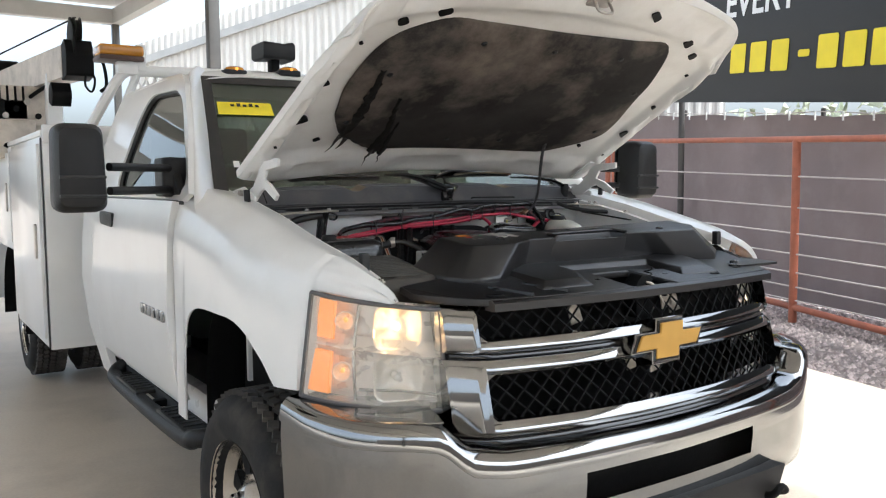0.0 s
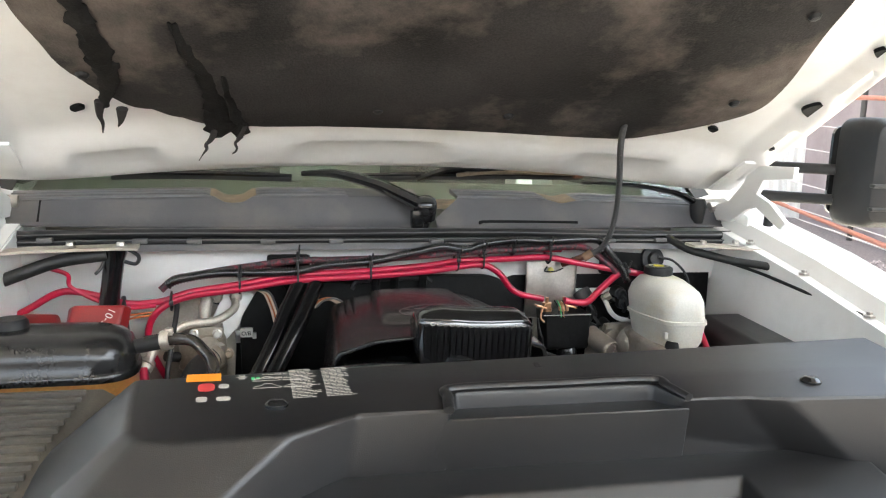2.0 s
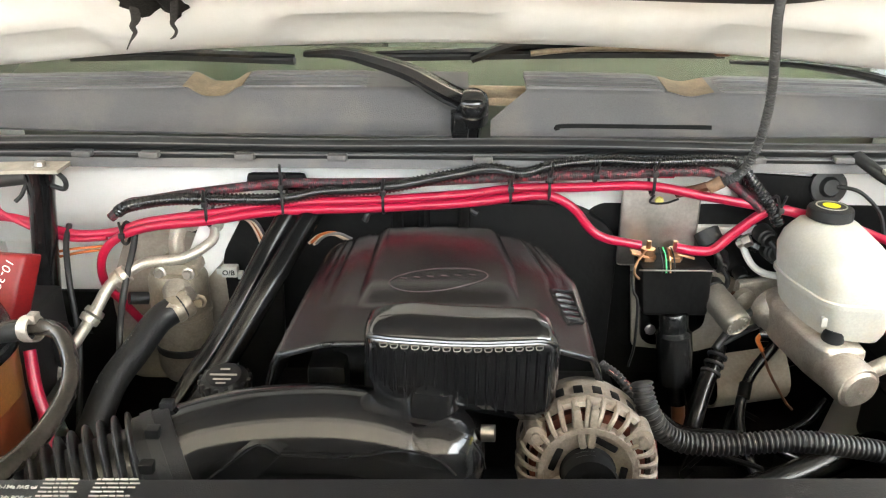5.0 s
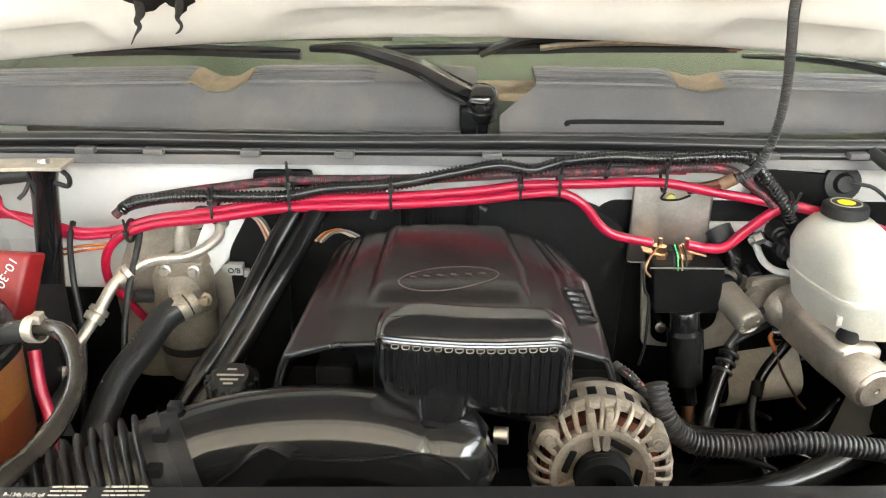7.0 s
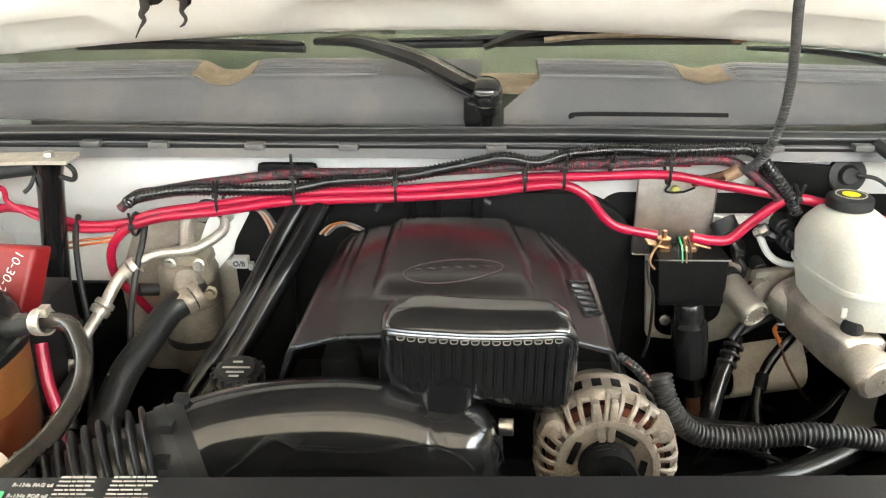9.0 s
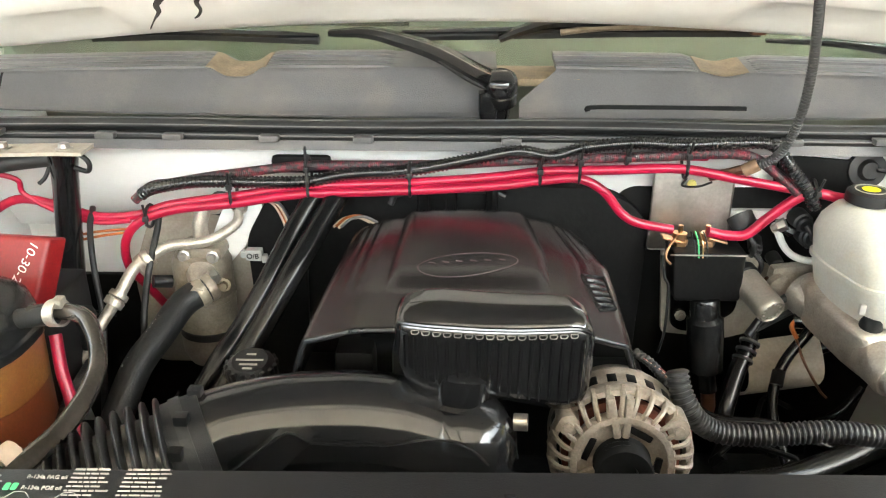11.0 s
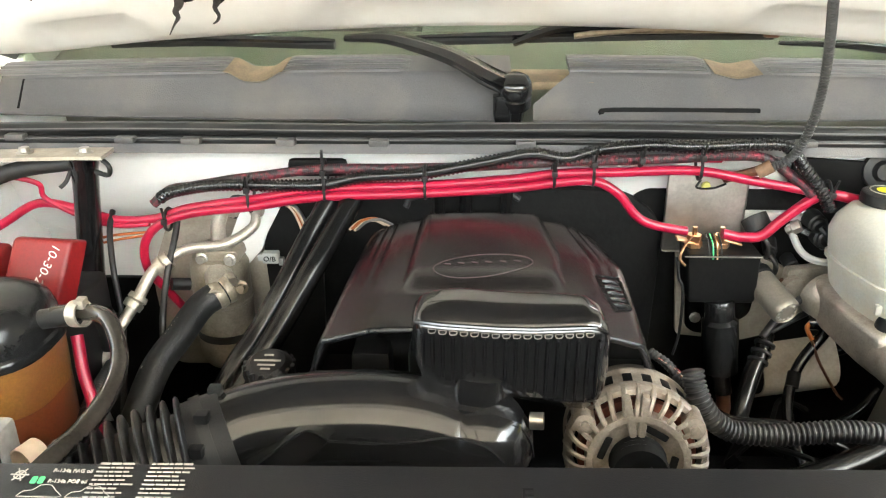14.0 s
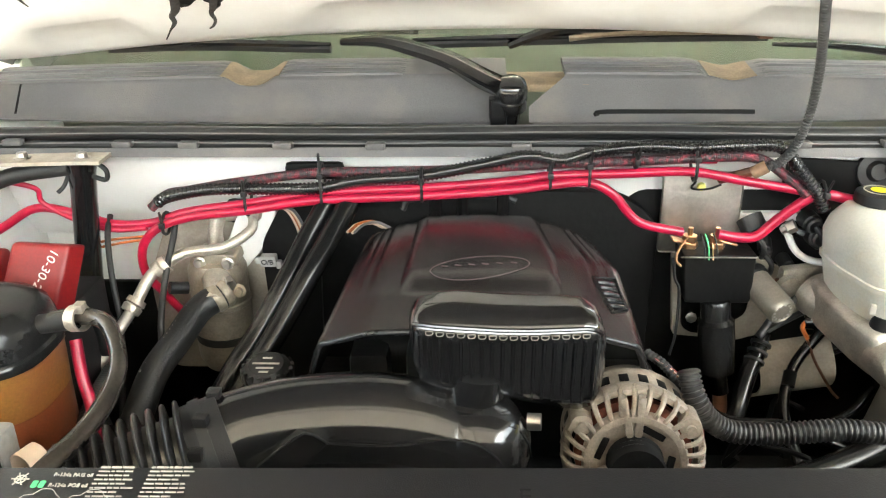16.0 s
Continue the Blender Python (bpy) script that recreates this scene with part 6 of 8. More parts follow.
part("spring", sweep([(0.02 + 0.012 * math.cos(a), 0.09 + 0.012 * math.sin(a), 1.14 + 0.0025 * a) for a in np.linspace(0, 25, 60)], 0.002, 5, 1), DARK, latch)
for x0, z0 in ((0.10, 1.07), (0.135, 1.055), (-0.28, 1.06), (-0.05, 0.90), (0.05, 0.88)):
    part("bracket", prism([(x0, z0), (x0 + 0.045, z0 + 0.01), (x0 + 0.02, z0 + 0.07), (x0 - 0.01, z0 + 0.05)], "y", 0.10, 0.106, 0.001), ALLOY, latch, "bare metal bracket behind the mesh")

# -- printed labels on the crown
lab = shield
def on_cover(x, y, lift=0.0012):
    y += 0.009
    z = 1.3055 + 0.018 * x - 0.105 * (0.478 - y) + lift
    return Matrix.Translation((x, y, z)) @ Euler((math.atan(0.105), 0, 0)).to_matrix().to_4x4()
def tile(name, x0, x1, y0, y1, material, r=0.001, lift=0.0012):
    o = part(name, prism(rounded([(x0 - (x0 + x1) / 2, y0 - (y0 + y1) / 2), (x1 - (x0 + x1) / 2, y0 - (y0 + y1) / 2), (x1 - (x0 + x1) / 2, y1 - (y0 + y1) / 2), (x0 - (x0 + x1) / 2, y1 - (y0 + y1) / 2)], r, 3), "z", 0, 0.0005), material, lab)
    o.matrix_basis = on_cover((x0 + x1) / 2, (y0 + y1) / 2, lift)
    return o
tile("orange_block", -0.411, -0.371, 0.447, 0.468, LABELORANGE)
tile("red_block", -0.397, -0.378, 0.418, 0.440, LABELRED, 0.008)
tile("print_bar", -0.374, -0.362, 0.424, 0.436, LABELGREY, 0.006)
tile("print_bar", -0.398, -0.386, 0.391, 0.404, LABELGREY, 0.004)
tile("print_bar", -0.376, -0.360, 0.391, 0.401, LABELGREY, 0.006)
for k in range(3):
    o = part("snowflake_bar", box(-0.0068, 0.0068, -0.0005, 0.0005, 0, 0.0005, 0), LABELGREY, lab)
    o.matrix_basis = on_cover(-0.347, 0.452, 0.0014) @ Matrix.Rotation(k * math.pi / 3, 4, "Z")
o = part("snowflake_ring", sweep([(0.004 * math.cos(a), 0.004 * math.sin(a), 0) for a in np.linspace(0, 6.2832, 13)], 0.0006, 4, 1), LABELGREY, lab)
o.matrix_basis = on_cover(-0.347, 0.452, 0.0014)
for x0 in (-0.336, -0.3305):
    tile("green_block", x0, x0 + 0.0042, 0.4437, 0.4503, GREEN, 0.0012)
for k, (y, body) in enumerate(((0.455, "R-134a PAG oil"), (0.4445, "R-134a POE oil"))):
    word("print", body, 0.0047, LABELGREY, lab, on_cover(-0.3235 + 0.0006 * k, y, 0.0016))
rnd = random.Random(5)
for y in (0.405, 0.425):
    for x in (-0.335, -0.300):
        o = part("car_outline", sweep([(x + a, b, 0) for a, b in ((0, 0), (0.003, 0.005), (0.009, 0.006), (0.013, 0.011), (0.021, 0.011), (0.026, 0.006), (0.030, 0.003), (0.030, 0), (0, 0))], 0.00032, 4, 2), LABELGREY, lab)
        o.matrix_basis = on_cover(0, y, 0.0014) @ Matrix.Translation((0, 0, 0))
for x0, x1 in ((-0.291, -0.256), (-0.252, -0.216)):
    for k in range(20):
        y, x = 0.464 - k * 0.0041, x0
        end = x1 - rnd.uniform(0.0, 0.012)
        tall = 0.0008 if k in (0, 9) else 0.0006
        while x < end - 0.003:
            w = min(rnd.uniform(0.0025, 0.009), end - x)
            tile("text_bar", x, x + w, y - tall, y + tall, LABELGREY, 0.0003)
            x += w + 0.0011
word("faint_mark", "E", 0.02, PLASTIC, shield, on_cover(0.02, 0.43, 0.001))

# -- engine
engine = new("engine")
engine.parent = truck
# Near-black filler blocks put the shade beneath the engine cover.
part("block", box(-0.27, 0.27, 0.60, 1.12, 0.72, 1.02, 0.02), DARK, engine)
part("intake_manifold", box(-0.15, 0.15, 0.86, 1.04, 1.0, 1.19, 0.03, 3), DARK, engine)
def cov(u, v):
    """The engine cover: u across, v from the front lip to the rear."""
    w = lerp(v, [(0, 0.198), (0.55, 0.197), (0.66, 0.187), (1, 0.157)]) if u > 0.5 else 0.200 - 0.034 * v
    q = abs(2 * u - 1)
    x = -0.006 + (2 * u - 1) * w
    top = 1.2440 + 0.019 * v + 0.006 * math.sin(math.pi * v) - 0.035 * max(0, (v - 0.88) / 0.12) ** 2
    drop = 0.010 * (q / 0.8) ** 2 + 0.012 * max(0, (q - 0.62) / 0.3) + 0.060 * max(0, (q - 0.90) / 0.10) ** 1.4
    flute = 0.0019 * math.sin((q - 0.66) * 75) * min(1, max(0, (v - 0.2) / 0.4)) if 0.66 < q < 0.83 else 0
    ridge = 0.009 * max(0, min(1, (0.50 - q) / 0.06)) * min(1, max(0, (v - 0.26) / 0.10))
    arch = 0.010 * (1 - q * q) * max(0, 1 - v / 0.25)
    return (x, 0.768 + 0.342 * v + 0.03 * q * q * (1 - v), top - drop + flute + ridge + arch)
us = sorted(set(list(np.linspace(0, 1, 81)) + [0.225, 0.235, 0.245, 0.25, 0.255, 0.745, 0.75, 0.755, 0.765, 0.775]))
ec = part("engine_cover", surf(cov, us, np.linspace(0, 1, 41), -0.006), ENGINE_COVER, engine, "dusty satin black engine cover, tinted red for the cables' reflection", 50)
part("front_lip", sweep([Vector(cov(u, 0)) + Vector((0, -0.001, 0.003)) for u in np.linspace(0, 1, 60)], 0.0042, 10, 2), SATIN, ec)
vent = [Vector(cov(0.865 + a, 0.42 - b)) + Vector((0, 0, 0.0070)) for a, b in ((0, 0), (0.075, -0.02), (0.085, 0.20), (0.035, 0.24), (0, 0))]
part("side_vent", sweep(vent, 0.0022, 6, 1, smooth=False), SATIN, ec, "raised vent frame on the cover")
for k in range(5):
    a, b = Vector(cov(0.875 + 0.004 * k, 0.38 - 0.04 * k)), Vector(cov(0.930 + 0.003 * k, 0.39 - 0.04 * k))
    part("vent_fin", sweep([a + Vector((0, 0, 0.007)), a.lerp(b, 0.5) + Vector((0, 0, 0.008)), b + Vector((0, 0, 0.007))], 0.003, 6, 2), SATIN, ec)
oval = [Vector(cov(0.5 + 0.16 * math.cos(a), 0.40 + 0.075 * math.sin(a) + 0.03 * math.cos(a))) + Vector((0, -0.0005, 0.0066)) for a in np.linspace(0, 2 * math.pi, 40)]
EMBLEM = mat("worn_emblem_print", (0.075, 0.05, 0.052), 0.5, 0, 0.3, 90)
part("emblem_oval", sweep(oval, 0.0007, 5, 1), EMBLEM, ec, "plain raised oval emblem outline")
for k in range(6):
    p = Vector(cov(0.385 + 0.045 * k, 0.40 + 0.006 * k)) + Vector((0, 0, 0.0066))
    part("emblem_bar", moved(box(-0.004, 0.004, -0.001, 0.001, -0.0005, 0.0006, 0.0002), Matrix.Translation(p) @ Euler((radians(12), 0, radians(-14))).to_matrix().to_4x4()), EMBLEM, ec)
part("runner", box(-0.165, -0.115, 0.835, 0.90, 1.12, 1.185, 0.012), PLASTIC, engine)
part("runner", box(-0.095, -0.045, 0.835, 0.90, 1.12, 1.19, 0.012), PLASTIC, engine)
part("rear_rail", sweep([(-0.12, 1.126, 1.265), (-0.10, 1.128, 1.282), (0.02, 1.130, 1.286), (0.05, 1.128, 1.278)], 0.005, 8, 4), RUBBER, engine)
for x in (-0.07, -0.03, 0.03):
    part("rear_knob", rod((x, 1.128, 1.255), (x, 1.124, 1.293), 0.009, 8), DARK, engine)
part("manifold_runner", box(-0.165, -0.11, 0.785, 0.83, 1.14, 1.165, 0.008), PLASTIC, engine)
# oil filler cap
cap = part("oil_cap", lathe([(0, 0.022), (0.022, 0.022), (0.026, 0.018), (0.030, 0.014), (0.030, 0.0), (0.02, -0.004), (0.02, -0.06), (0, -0.06)], 24, Matrix.Translation((-0.272, 0.86, 1.138)) @ Euler((radians(12), 0, 0)).to_matrix().to_4x4()), PLASTIC, engine, "black oil filler cap")
for k in range(16):
    a = k * math.pi / 8
    part("cap_rib", moved(box(0.028, 0.033, -0.003, 0.003, 0.0, 0.016, 0.001), Matrix.Translation((-0.272, 0.86, 1.138)) @ Euler((radians(12), 0, a)).to_matrix().to_4x4()), PLASTIC, cap)
for k, (w, dy) in enumerate(((0.012, 0.010), (0.034, 0.0), (0.022, -0.008), (0.012, -0.015))):
    part("cap_print", moved(box(-w / 2, w / 2, -0.0014, 0.0014, 0.0222, 0.0228, 0.0), Matrix.Translation((-0.272, 0.86, 1.138)) @ Euler((radians(12), 0, 0)).to_matrix().to_4x4() @ Matrix.Translation((0, dy, 0))), LABELGREY, cap)

# -- intake duct, bellows and resonator
duct = new("air_duct")
duct.parent = truck
line = [(-0.285, 0.672, 1.165), (-0.25, 0.690, 1.172), (-0.19, 0.702, 1.178), (-0.12, 0.706, 1.180), (-0.07, 0.703, 1.176), (-0.035, 0.698, 1.163), (-0.02, 0.695, 1.14), (-0.018, 0.70, 1.07)]
part("tube", sweep(line, [0.050, 0.051, 0.053, 0.054, 0.053, 0.050, 0.049, 0.048], 32, 8), DUCTBLACK, duct, "glossy black moulded intake duct")
part("elbow", lathe([(0, 0.062), (0.018, 0.0605), (0.034, 0.053), (0.047, 0.036), (0.054, 0.012), (0.056, -0.03), (0.055, -0.09), (0, -0.09)], 36, Matrix.Translation((-0.005, 0.698, 1.155)) @ Euler((radians(14), radians(10), 0)).to_matrix().to_4x4()), DUCTBLACK, duct, "rounded glossy black end of the duct")
part("elbow_ridge", sweep([(0.010, 0.668, 1.207), (0.030, 0.672, 1.198), (0.043, 0.675, 1.182), (0.048, 0.676, 1.16)], 0.0016, 6, 6), DUCTBLACK, duct)
part("collar", sweep([(-0.30, 0.664, 1.162), (-0.265, 0.681, 1.169)], 0.0555, 28, 1, smooth=False), PLASTIC, duct)
part("collar_band", sweep([(-0.290, 0.669, 1.164), (-0.280, 0.674, 1.166)], 0.0575, 28, 1, smooth=False), RUBBER, duct)
for a in (1.2, 2.0, 2.6):
    part("clip", box(-0.288, -0.274, 0.672 + 0.057 * math.cos(a) - 0.006, 0.672 + 0.057 * math.cos(a) + 0.006, 1.166 + 0.057 * math.sin(a) - 0.003, 1.166 + 0.057 * math.sin(a) + 0.008, 0.002), PLASTIC, duct)
part("bellows", sweep([(-0.298, 0.664, 1.162), (-0.34, 0.645, 1.158), (-0.40, 0.615, 1.150), (-0.47, 0.58, 1.145), (-0.55, 0.55, 1.14)], [0.048, 0.047, 0.043, 0.041, 0.041], 28, 10, 1, 0.0128, 0.0165, True, True), BELLOWS, duct, "ribbed black rubber bellows", 50)
part("mould_line", sweep([(-0.175, 0.648, 1.194), (-0.1582, 0.648, 1.195), (-0.0913, 0.6485, 1.1926), (-0.0355, 0.6475, 1.2021), (-0.0021, 0.643, 1.1959), (0.0173, 0.637, 1.1817)], 0.0013, 6, 6), SATIN, duct)
part("gusset", bevelled(loft([[(-0.236, 0.63, 1.170), (-0.1752, 0.634, 1.2181), (-0.1536, 0.64, 1.2018), (-0.186, 0.632, 1.170)], [(-0.245, 0.655, 1.16), (-0.188, 0.66, 1.205), (-0.16, 0.66, 1.19), (-0.19, 0.655, 1.16)]]), 0.0015), GLOSS, duct, "triangular moulded gusset")
part("gusset_edge", sweep([(-0.236, 0.628, 1.172), (-0.205, 0.630, 1.196), (-0.1752, 0.632, 1.2186), (-0.1536, 0.638, 1.2022)], 0.0016, 6, 3), SATIN, duct)
RESGLOSS = mat("glossy_resonator_plastic", (0.010, 0.010, 0.0105), 0.16, 0, 0.1, 6, 0.03, 300, 1.0, (0.06, 0.055, 0.05), 0.15, 9, spec=1.0)
res = new("resonator")
res.parent = truck
STATIONS = [(-0.078, 0.715, 1.292, 0.745, 1.298, 1.262), (-0.074, 0.702, 1.303, 0.752, 1.306, 1.246), (-0.066, 0.693, 1.3075, 0.755, 1.312, 1.228), (-0.050, 0.690, 1.307, 0.757, 1.3165, 1.216), (-0.03, 0.690, 1.3055, 0.758, 1.318, 1.211), (0.01, 0.694, 1.301, 0.760, 1.314, 1.209), (0.045, 0.698, 1.2985, 0.762, 1.3115, 1.199), (0.08, 0.702, 1.298, 0.764, 1.310, 1.190), (0.10, 0.706, 1.297, 0.763, 1.308, 1.186), (0.114, 0.710, 1.293, 0.758, 1.300, 1.190), (0.121, 0.715, 1.285, 0.752, 1.289, 1.203), (0.125, 0.725, 1.272, 0.742, 1.276, 1.222)]
def res_at(x):
    """Front edge, top and bottom of the resonator at x."""
    return [float(np.interp(x, [q[0] for q in STATIONS], [q[k] for q in STATIONS])) for k in range(1, 6)]
def res_section(x):
    yf, zf, yb, zt, zb = res_at(x)
    h, w = zf - zb, yb - yf
    return [(x, y, z) for y, z in rounded([(yf + 0.30 * w, zb), (yf + 0.05 * w, zb + 0.16 * h), (yf - 0.004, zf - 0.10 * h), (yf, zf), (yf + 0.16 * w, zf + 0.45 * (zt - zf) + 0.002), (yf + 0.38 * w, zf + 0.82 * (zt - zf) + 0.002), (yb - 0.16 * w, zt + 0.0005), (yb + 0.004, zt - 0.16 * h), (yb, zb + 0.25 * h), (yb - 0.3 * w, zb)], 0.006, 4)]
part("box", loft([res_section(x) for x in sorted(set(list(np.linspace(-0.078, -0.03, 13)) + list(np.linspace(-0.03, 0.09, 13)) + list(np.linspace(0.09, 0.125, 13))))]), RESGLOSS, res, "glossy black ribbed intake resonator", 60)
def res_edge(x, dy=0.0, dz=0.0):
    yf, zf = res_at(x)[:2]
    return (x, yf + dy, zf + dz)
part("weld_flange", sweep([res_edge(x, -0.002, -0.001) for x in np.linspace(-0.072, 0.119, 22)], 0.0025, 8, 3), GLOSS, res, "glossy weld flange")
part("mould_seam", sweep([(x, res_at(x)[0] + 0.42 * (res_at(x)[2] - res_at(x)[0]), res_at(x)[1] + 0.82 * (res_at(x)[3] - res_at(x)[1]) + 0.0012) for x in np.linspace(-0.068, 0.112, 20)], 0.0011, 6, 2), GLOSS, res)
for k in range(18):
    x = -0.066 + k * 0.0104
    yf, zf, yb, zt, zb = res_at(x)
    h, w = zf - zb, yb - yf
    part("rib", sweep([(x, yf - 0.003, zf - 0.012), (x, yf - 0.0052, zf - 0.12 * h - 0.006), (x, yf - 0.002 + 0.02 * w, zb + 0.4 * h), (x, yf + 0.055 * w, zb + 0.17 * h)], [0.0010, 0.0019, 0.0019, 0.0012], 6, 3), GLOSS, res)
    if 0 < k < 17:
        part("staple", sweep([(x - 0.0036, yf - 0.0058, zf - 0.0056), (x - 0.0028, yf - 0.0066, zf - 0.0088), (x + 0.0024, yf - 0.0066, zf - 0.0088), (x + 0.0036, yf - 0.0058, zf - 0.0054), (x - 0.0036, yf - 0.0058, zf - 0.0056)], 0.0005, 5, 2), CANSTEEL, res)
part("neck", lathe([(0.034, 0.0), (0.036, 0.010), (0.034, 0.018), (0.038, 0.022), (0.038, 0.030), (0.034, 0.034), (0.034, 0.06), (0.02, 0.06), (0.02, 0.0)], 28, along((-0.016, 0.706, 1.176), (-0.008, 0.722, 1.25))), GLOSS, res)
part("port", rod((0.044, 0.692, 1.193), (0.058, 0.690, 1.194), 0.009, 12), STEEL, res)

# -- alternator
alt = new("alternator")
alt.parent = truck
AX = along((0.1600, 0.702, 1.1385), (0.168, 0.82, 1.122)) @ Matrix.Scale(1.05, 4)
part("stator_band", lathe([(0.066, 0.012), (0.0715, 0.013), (0.074, 0.017), (0.073, 0.030), (0.0705, 0.033), (0.0705, 0.058), (0.0725, 0.061), (0.0725, 0.068), (0.069, 0.075), (0.064, 0.095), (0.05, 0.105), (0.01, 0.105), (0.01, 0.04), (0.066, 0.04)], 56, AX), ALTERNATOR, alt, "dusty cast aluminium alternator housing")
# Near-black core, and slot boxes below, paint the shade between the fins.
part("core", lathe([(0, 0.020), (0.058, 0.020), (0.064, 0.024), (0.064, 0.05), (0, 0.05)], 36, AX), DARK, alt)
part("winding", lathe([(0.051, 0.012), (0.060, 0.013), (0.061, 0.021), (0.051, 0.021)], 36, AX), mat("copper_winding", (0.13, 0.04, 0.022), 0.5, 0.4, 0.5, 90), alt)
fin = sweep([(0.046, 0, -0.003), (0.055, 0.001, -0.004), (0.063, 0.003, -0.001), (0.0695, 0.005, 0.008), (0.0715, 0.0055, 0.022)], [0.0032, 0.0029, 0.0029, 0.0030, 0.0034], 6, 3)
first = None
for k in range(30):
    turn = AX @ Matrix.Rotation(2 * math.pi * k / 30, 4, "Z")
    if first is None:
        first = part("fin", fin, ALTERNATOR, alt)
        first.matrix_basis = turn
    else:
        again(first, turn)
part("inner_ring", lathe([(0.0455, -0.007), (0.0515, -0.007), (0.0535, -0.003), (0.0525, 0.008), (0.0435, 0.012)], 44, AX), ALTERNATOR, alt)
for k in range(22):
    a = 2 * math.pi * k / 22
    part("rear_slot", moved(box(0.0690, 0.0712, -0.0050, 0.0050, 0.037, 0.055, 0.001), AX @ Matrix.Rotation(a, 4, "Z")), DARK, alt)
part("bearing_shield", lathe([(0.024, 0.002), (0.034, 0.0), (0.046, -0.004), (0.0475, 0.006), (0.024, 0.008)], 40, AX), ALTERNATOR, alt, "cast front shield round the bearing")
for a in (0.35, 2.05, 3.3, 4.9):
    part("shield_slot", moved(box(0.032, 0.0395, -0.013, 0.013, -0.0035, 0.004, 0.002), AX @ Matrix.Rotation(a, 4, "Z")), DARK, alt)
part("bearing_boss", lathe([(0.024, 0.004), (0.030, 0.004), (0.032, 0.02), (0.024, 0.02)], 32, AX), ALTERNATOR, alt)
for a in (1.35, 1.62, 3.5, 5.9):
    part("spoke", moved(box(0.028, 0.072, -0.004, 0.004, -0.007, 0.006, 0.003), AX @ Matrix.Rotation(a, 4, "Z")), ALTERNATOR, alt)
for a in (0.6, 2.5, 4.4):
    part("ear", moved(lathe([(0, -0.008), (0.005, -0.008), (0.005, -0.004), (0.011, -0.003), (0.011, 0.03), (0, 0.03)], 14), AX @ Matrix.Translation((0.066 * math.cos(a), 0.066 * math.sin(a), 0))), ALTERNATOR, alt)
part("pulley", lathe([(0, -0.022), (0.012, -0.022), (0.014, -0.03), (0.027, -0.03), (0.029, -0.026), (0.026, -0.022), (0.028, -0.018), (0.026, -0.014), (0.028, -0.010), (0.026, -0.006), (0.029, -0.002), (0.02, 0.0), (0.02, 0.02), (0, 0.02)], 32, AX), DARK, alt)
for k, (mt, dx) in enumerate(((RUBBER, 0), (BROWN, 0.003), (CREAM, 0.005), (REDCAP, 0.007))):
    part("lead", sweep([(0.195, 0.80, 1.205), (0.212 + dx, 0.785, 1.195), (0.228 + dx, 0.765, 1.172 + dx), (0.237 + dx, 0.75, 1.142), (0.240 + dx, 0.74, 1.10)], 0.0013, 6, 6), mt, alt)
part("lead_loom", sweep([(0.188, 0.815, 1.205), (0.207, 0.795, 1.198), (0.223, 0.775, 1.178), (0.232, 0.76, 1.15), (0.238, 0.75, 1.11)], 0.005, 8, 5, 1, 0.005, 0.001), RUBBER, alt)

# -- receiver drier, refrigerant lines and heater hose
ac = new("receiver_drier")
ac.parent = truck
part("can", lathe([(0, 0), (0.022, 0.001), (0.036, 0.010), (0.044, 0.028), (0.0455, 0.045), (0.0455, 0.118), (0.0475, 0.120), (0.0475, 0.126), (0.0455, 0.128), (0.0455, 0.182), (0.040, 0.194), (0.036, 0.196), (0.0, 0.197)], 28, Matrix.Translation((-0.416, 1.135, 0.985))), DRIER, ac, "dull aluminium receiver drier can")
part("strap", lathe([(0.0475, 0), (0.0495, 0.001), (0.0495, 0.012), (0.0475, 0.013)], 28, Matrix.Translation((-0.412, 1.135, 1.045))), RUBBER, ac)
part("port_block", moved(lathe([(0, 0), (0.020, 0), (0.022, 0.01), (0.016, 0.03), (0.016, 0.05), (0, 0.05)], 18), along((-0.405, 1.10, 1.165), (-0.398, 1.03, 1.13))), ALLOY, ac)
part("port_nut", lathe([(0, 0), (0.009, 0), (0.009, 0.016), (0, 0.016)], 6, along((-0.385, 1.085, 1.165), (-0.37, 1.06, 1.16))), STEEL, ac)
part("top_block", prism(rounded([(-0.445, 1.178), (-0.375, 1.178), (-0.378, 1.196), (-0.44, 1.198)], 0.006), "y", 1.108, 1.155, 0.003), DRIER, ac)
for x, y in ((-0.432, 1.105), (-0.388, 1.103)):
    part("block_bolt", lathe([(0, 0.010), (0.006, 0.010), (0.007, 0.003), (0.010, 0.002), (0.010, 0), (0, 0)], 8, along((x, y, 1.185), (x, y - 0.1, 1.20))), STEEL, ac)
part("side_port", rod((-0.462, 1.12, 1.135), (-0.485, 1.105, 1.142), 0.010, 12), PLASTIC, ac)
part("stub", sweep([(-0.412, 1.135, 1.19), (-0.412, 1.135, 1.225), (-0.405, 1.14, 1.25)], 0.012, 12, 4), ALLOY, ac)
part("manifold", prism(rounded([(-0.405, 1.235), (-0.335, 1.225), (-0.332, 1.26), (-0.40, 1.268)], 0.015), "y", 1.152, 1.172, 0.004), PLASTIC, ac)
for x in (-0.39, -0.352):
    part("fitting", lathe([(0, 0), (0.012, 0), (0.013, 0.006), (0.009, 0.012), (0, 0.014)], 12, along((x, 1.152, 1.25), (x, 1.1, 1.25))), ALLOY, ac)
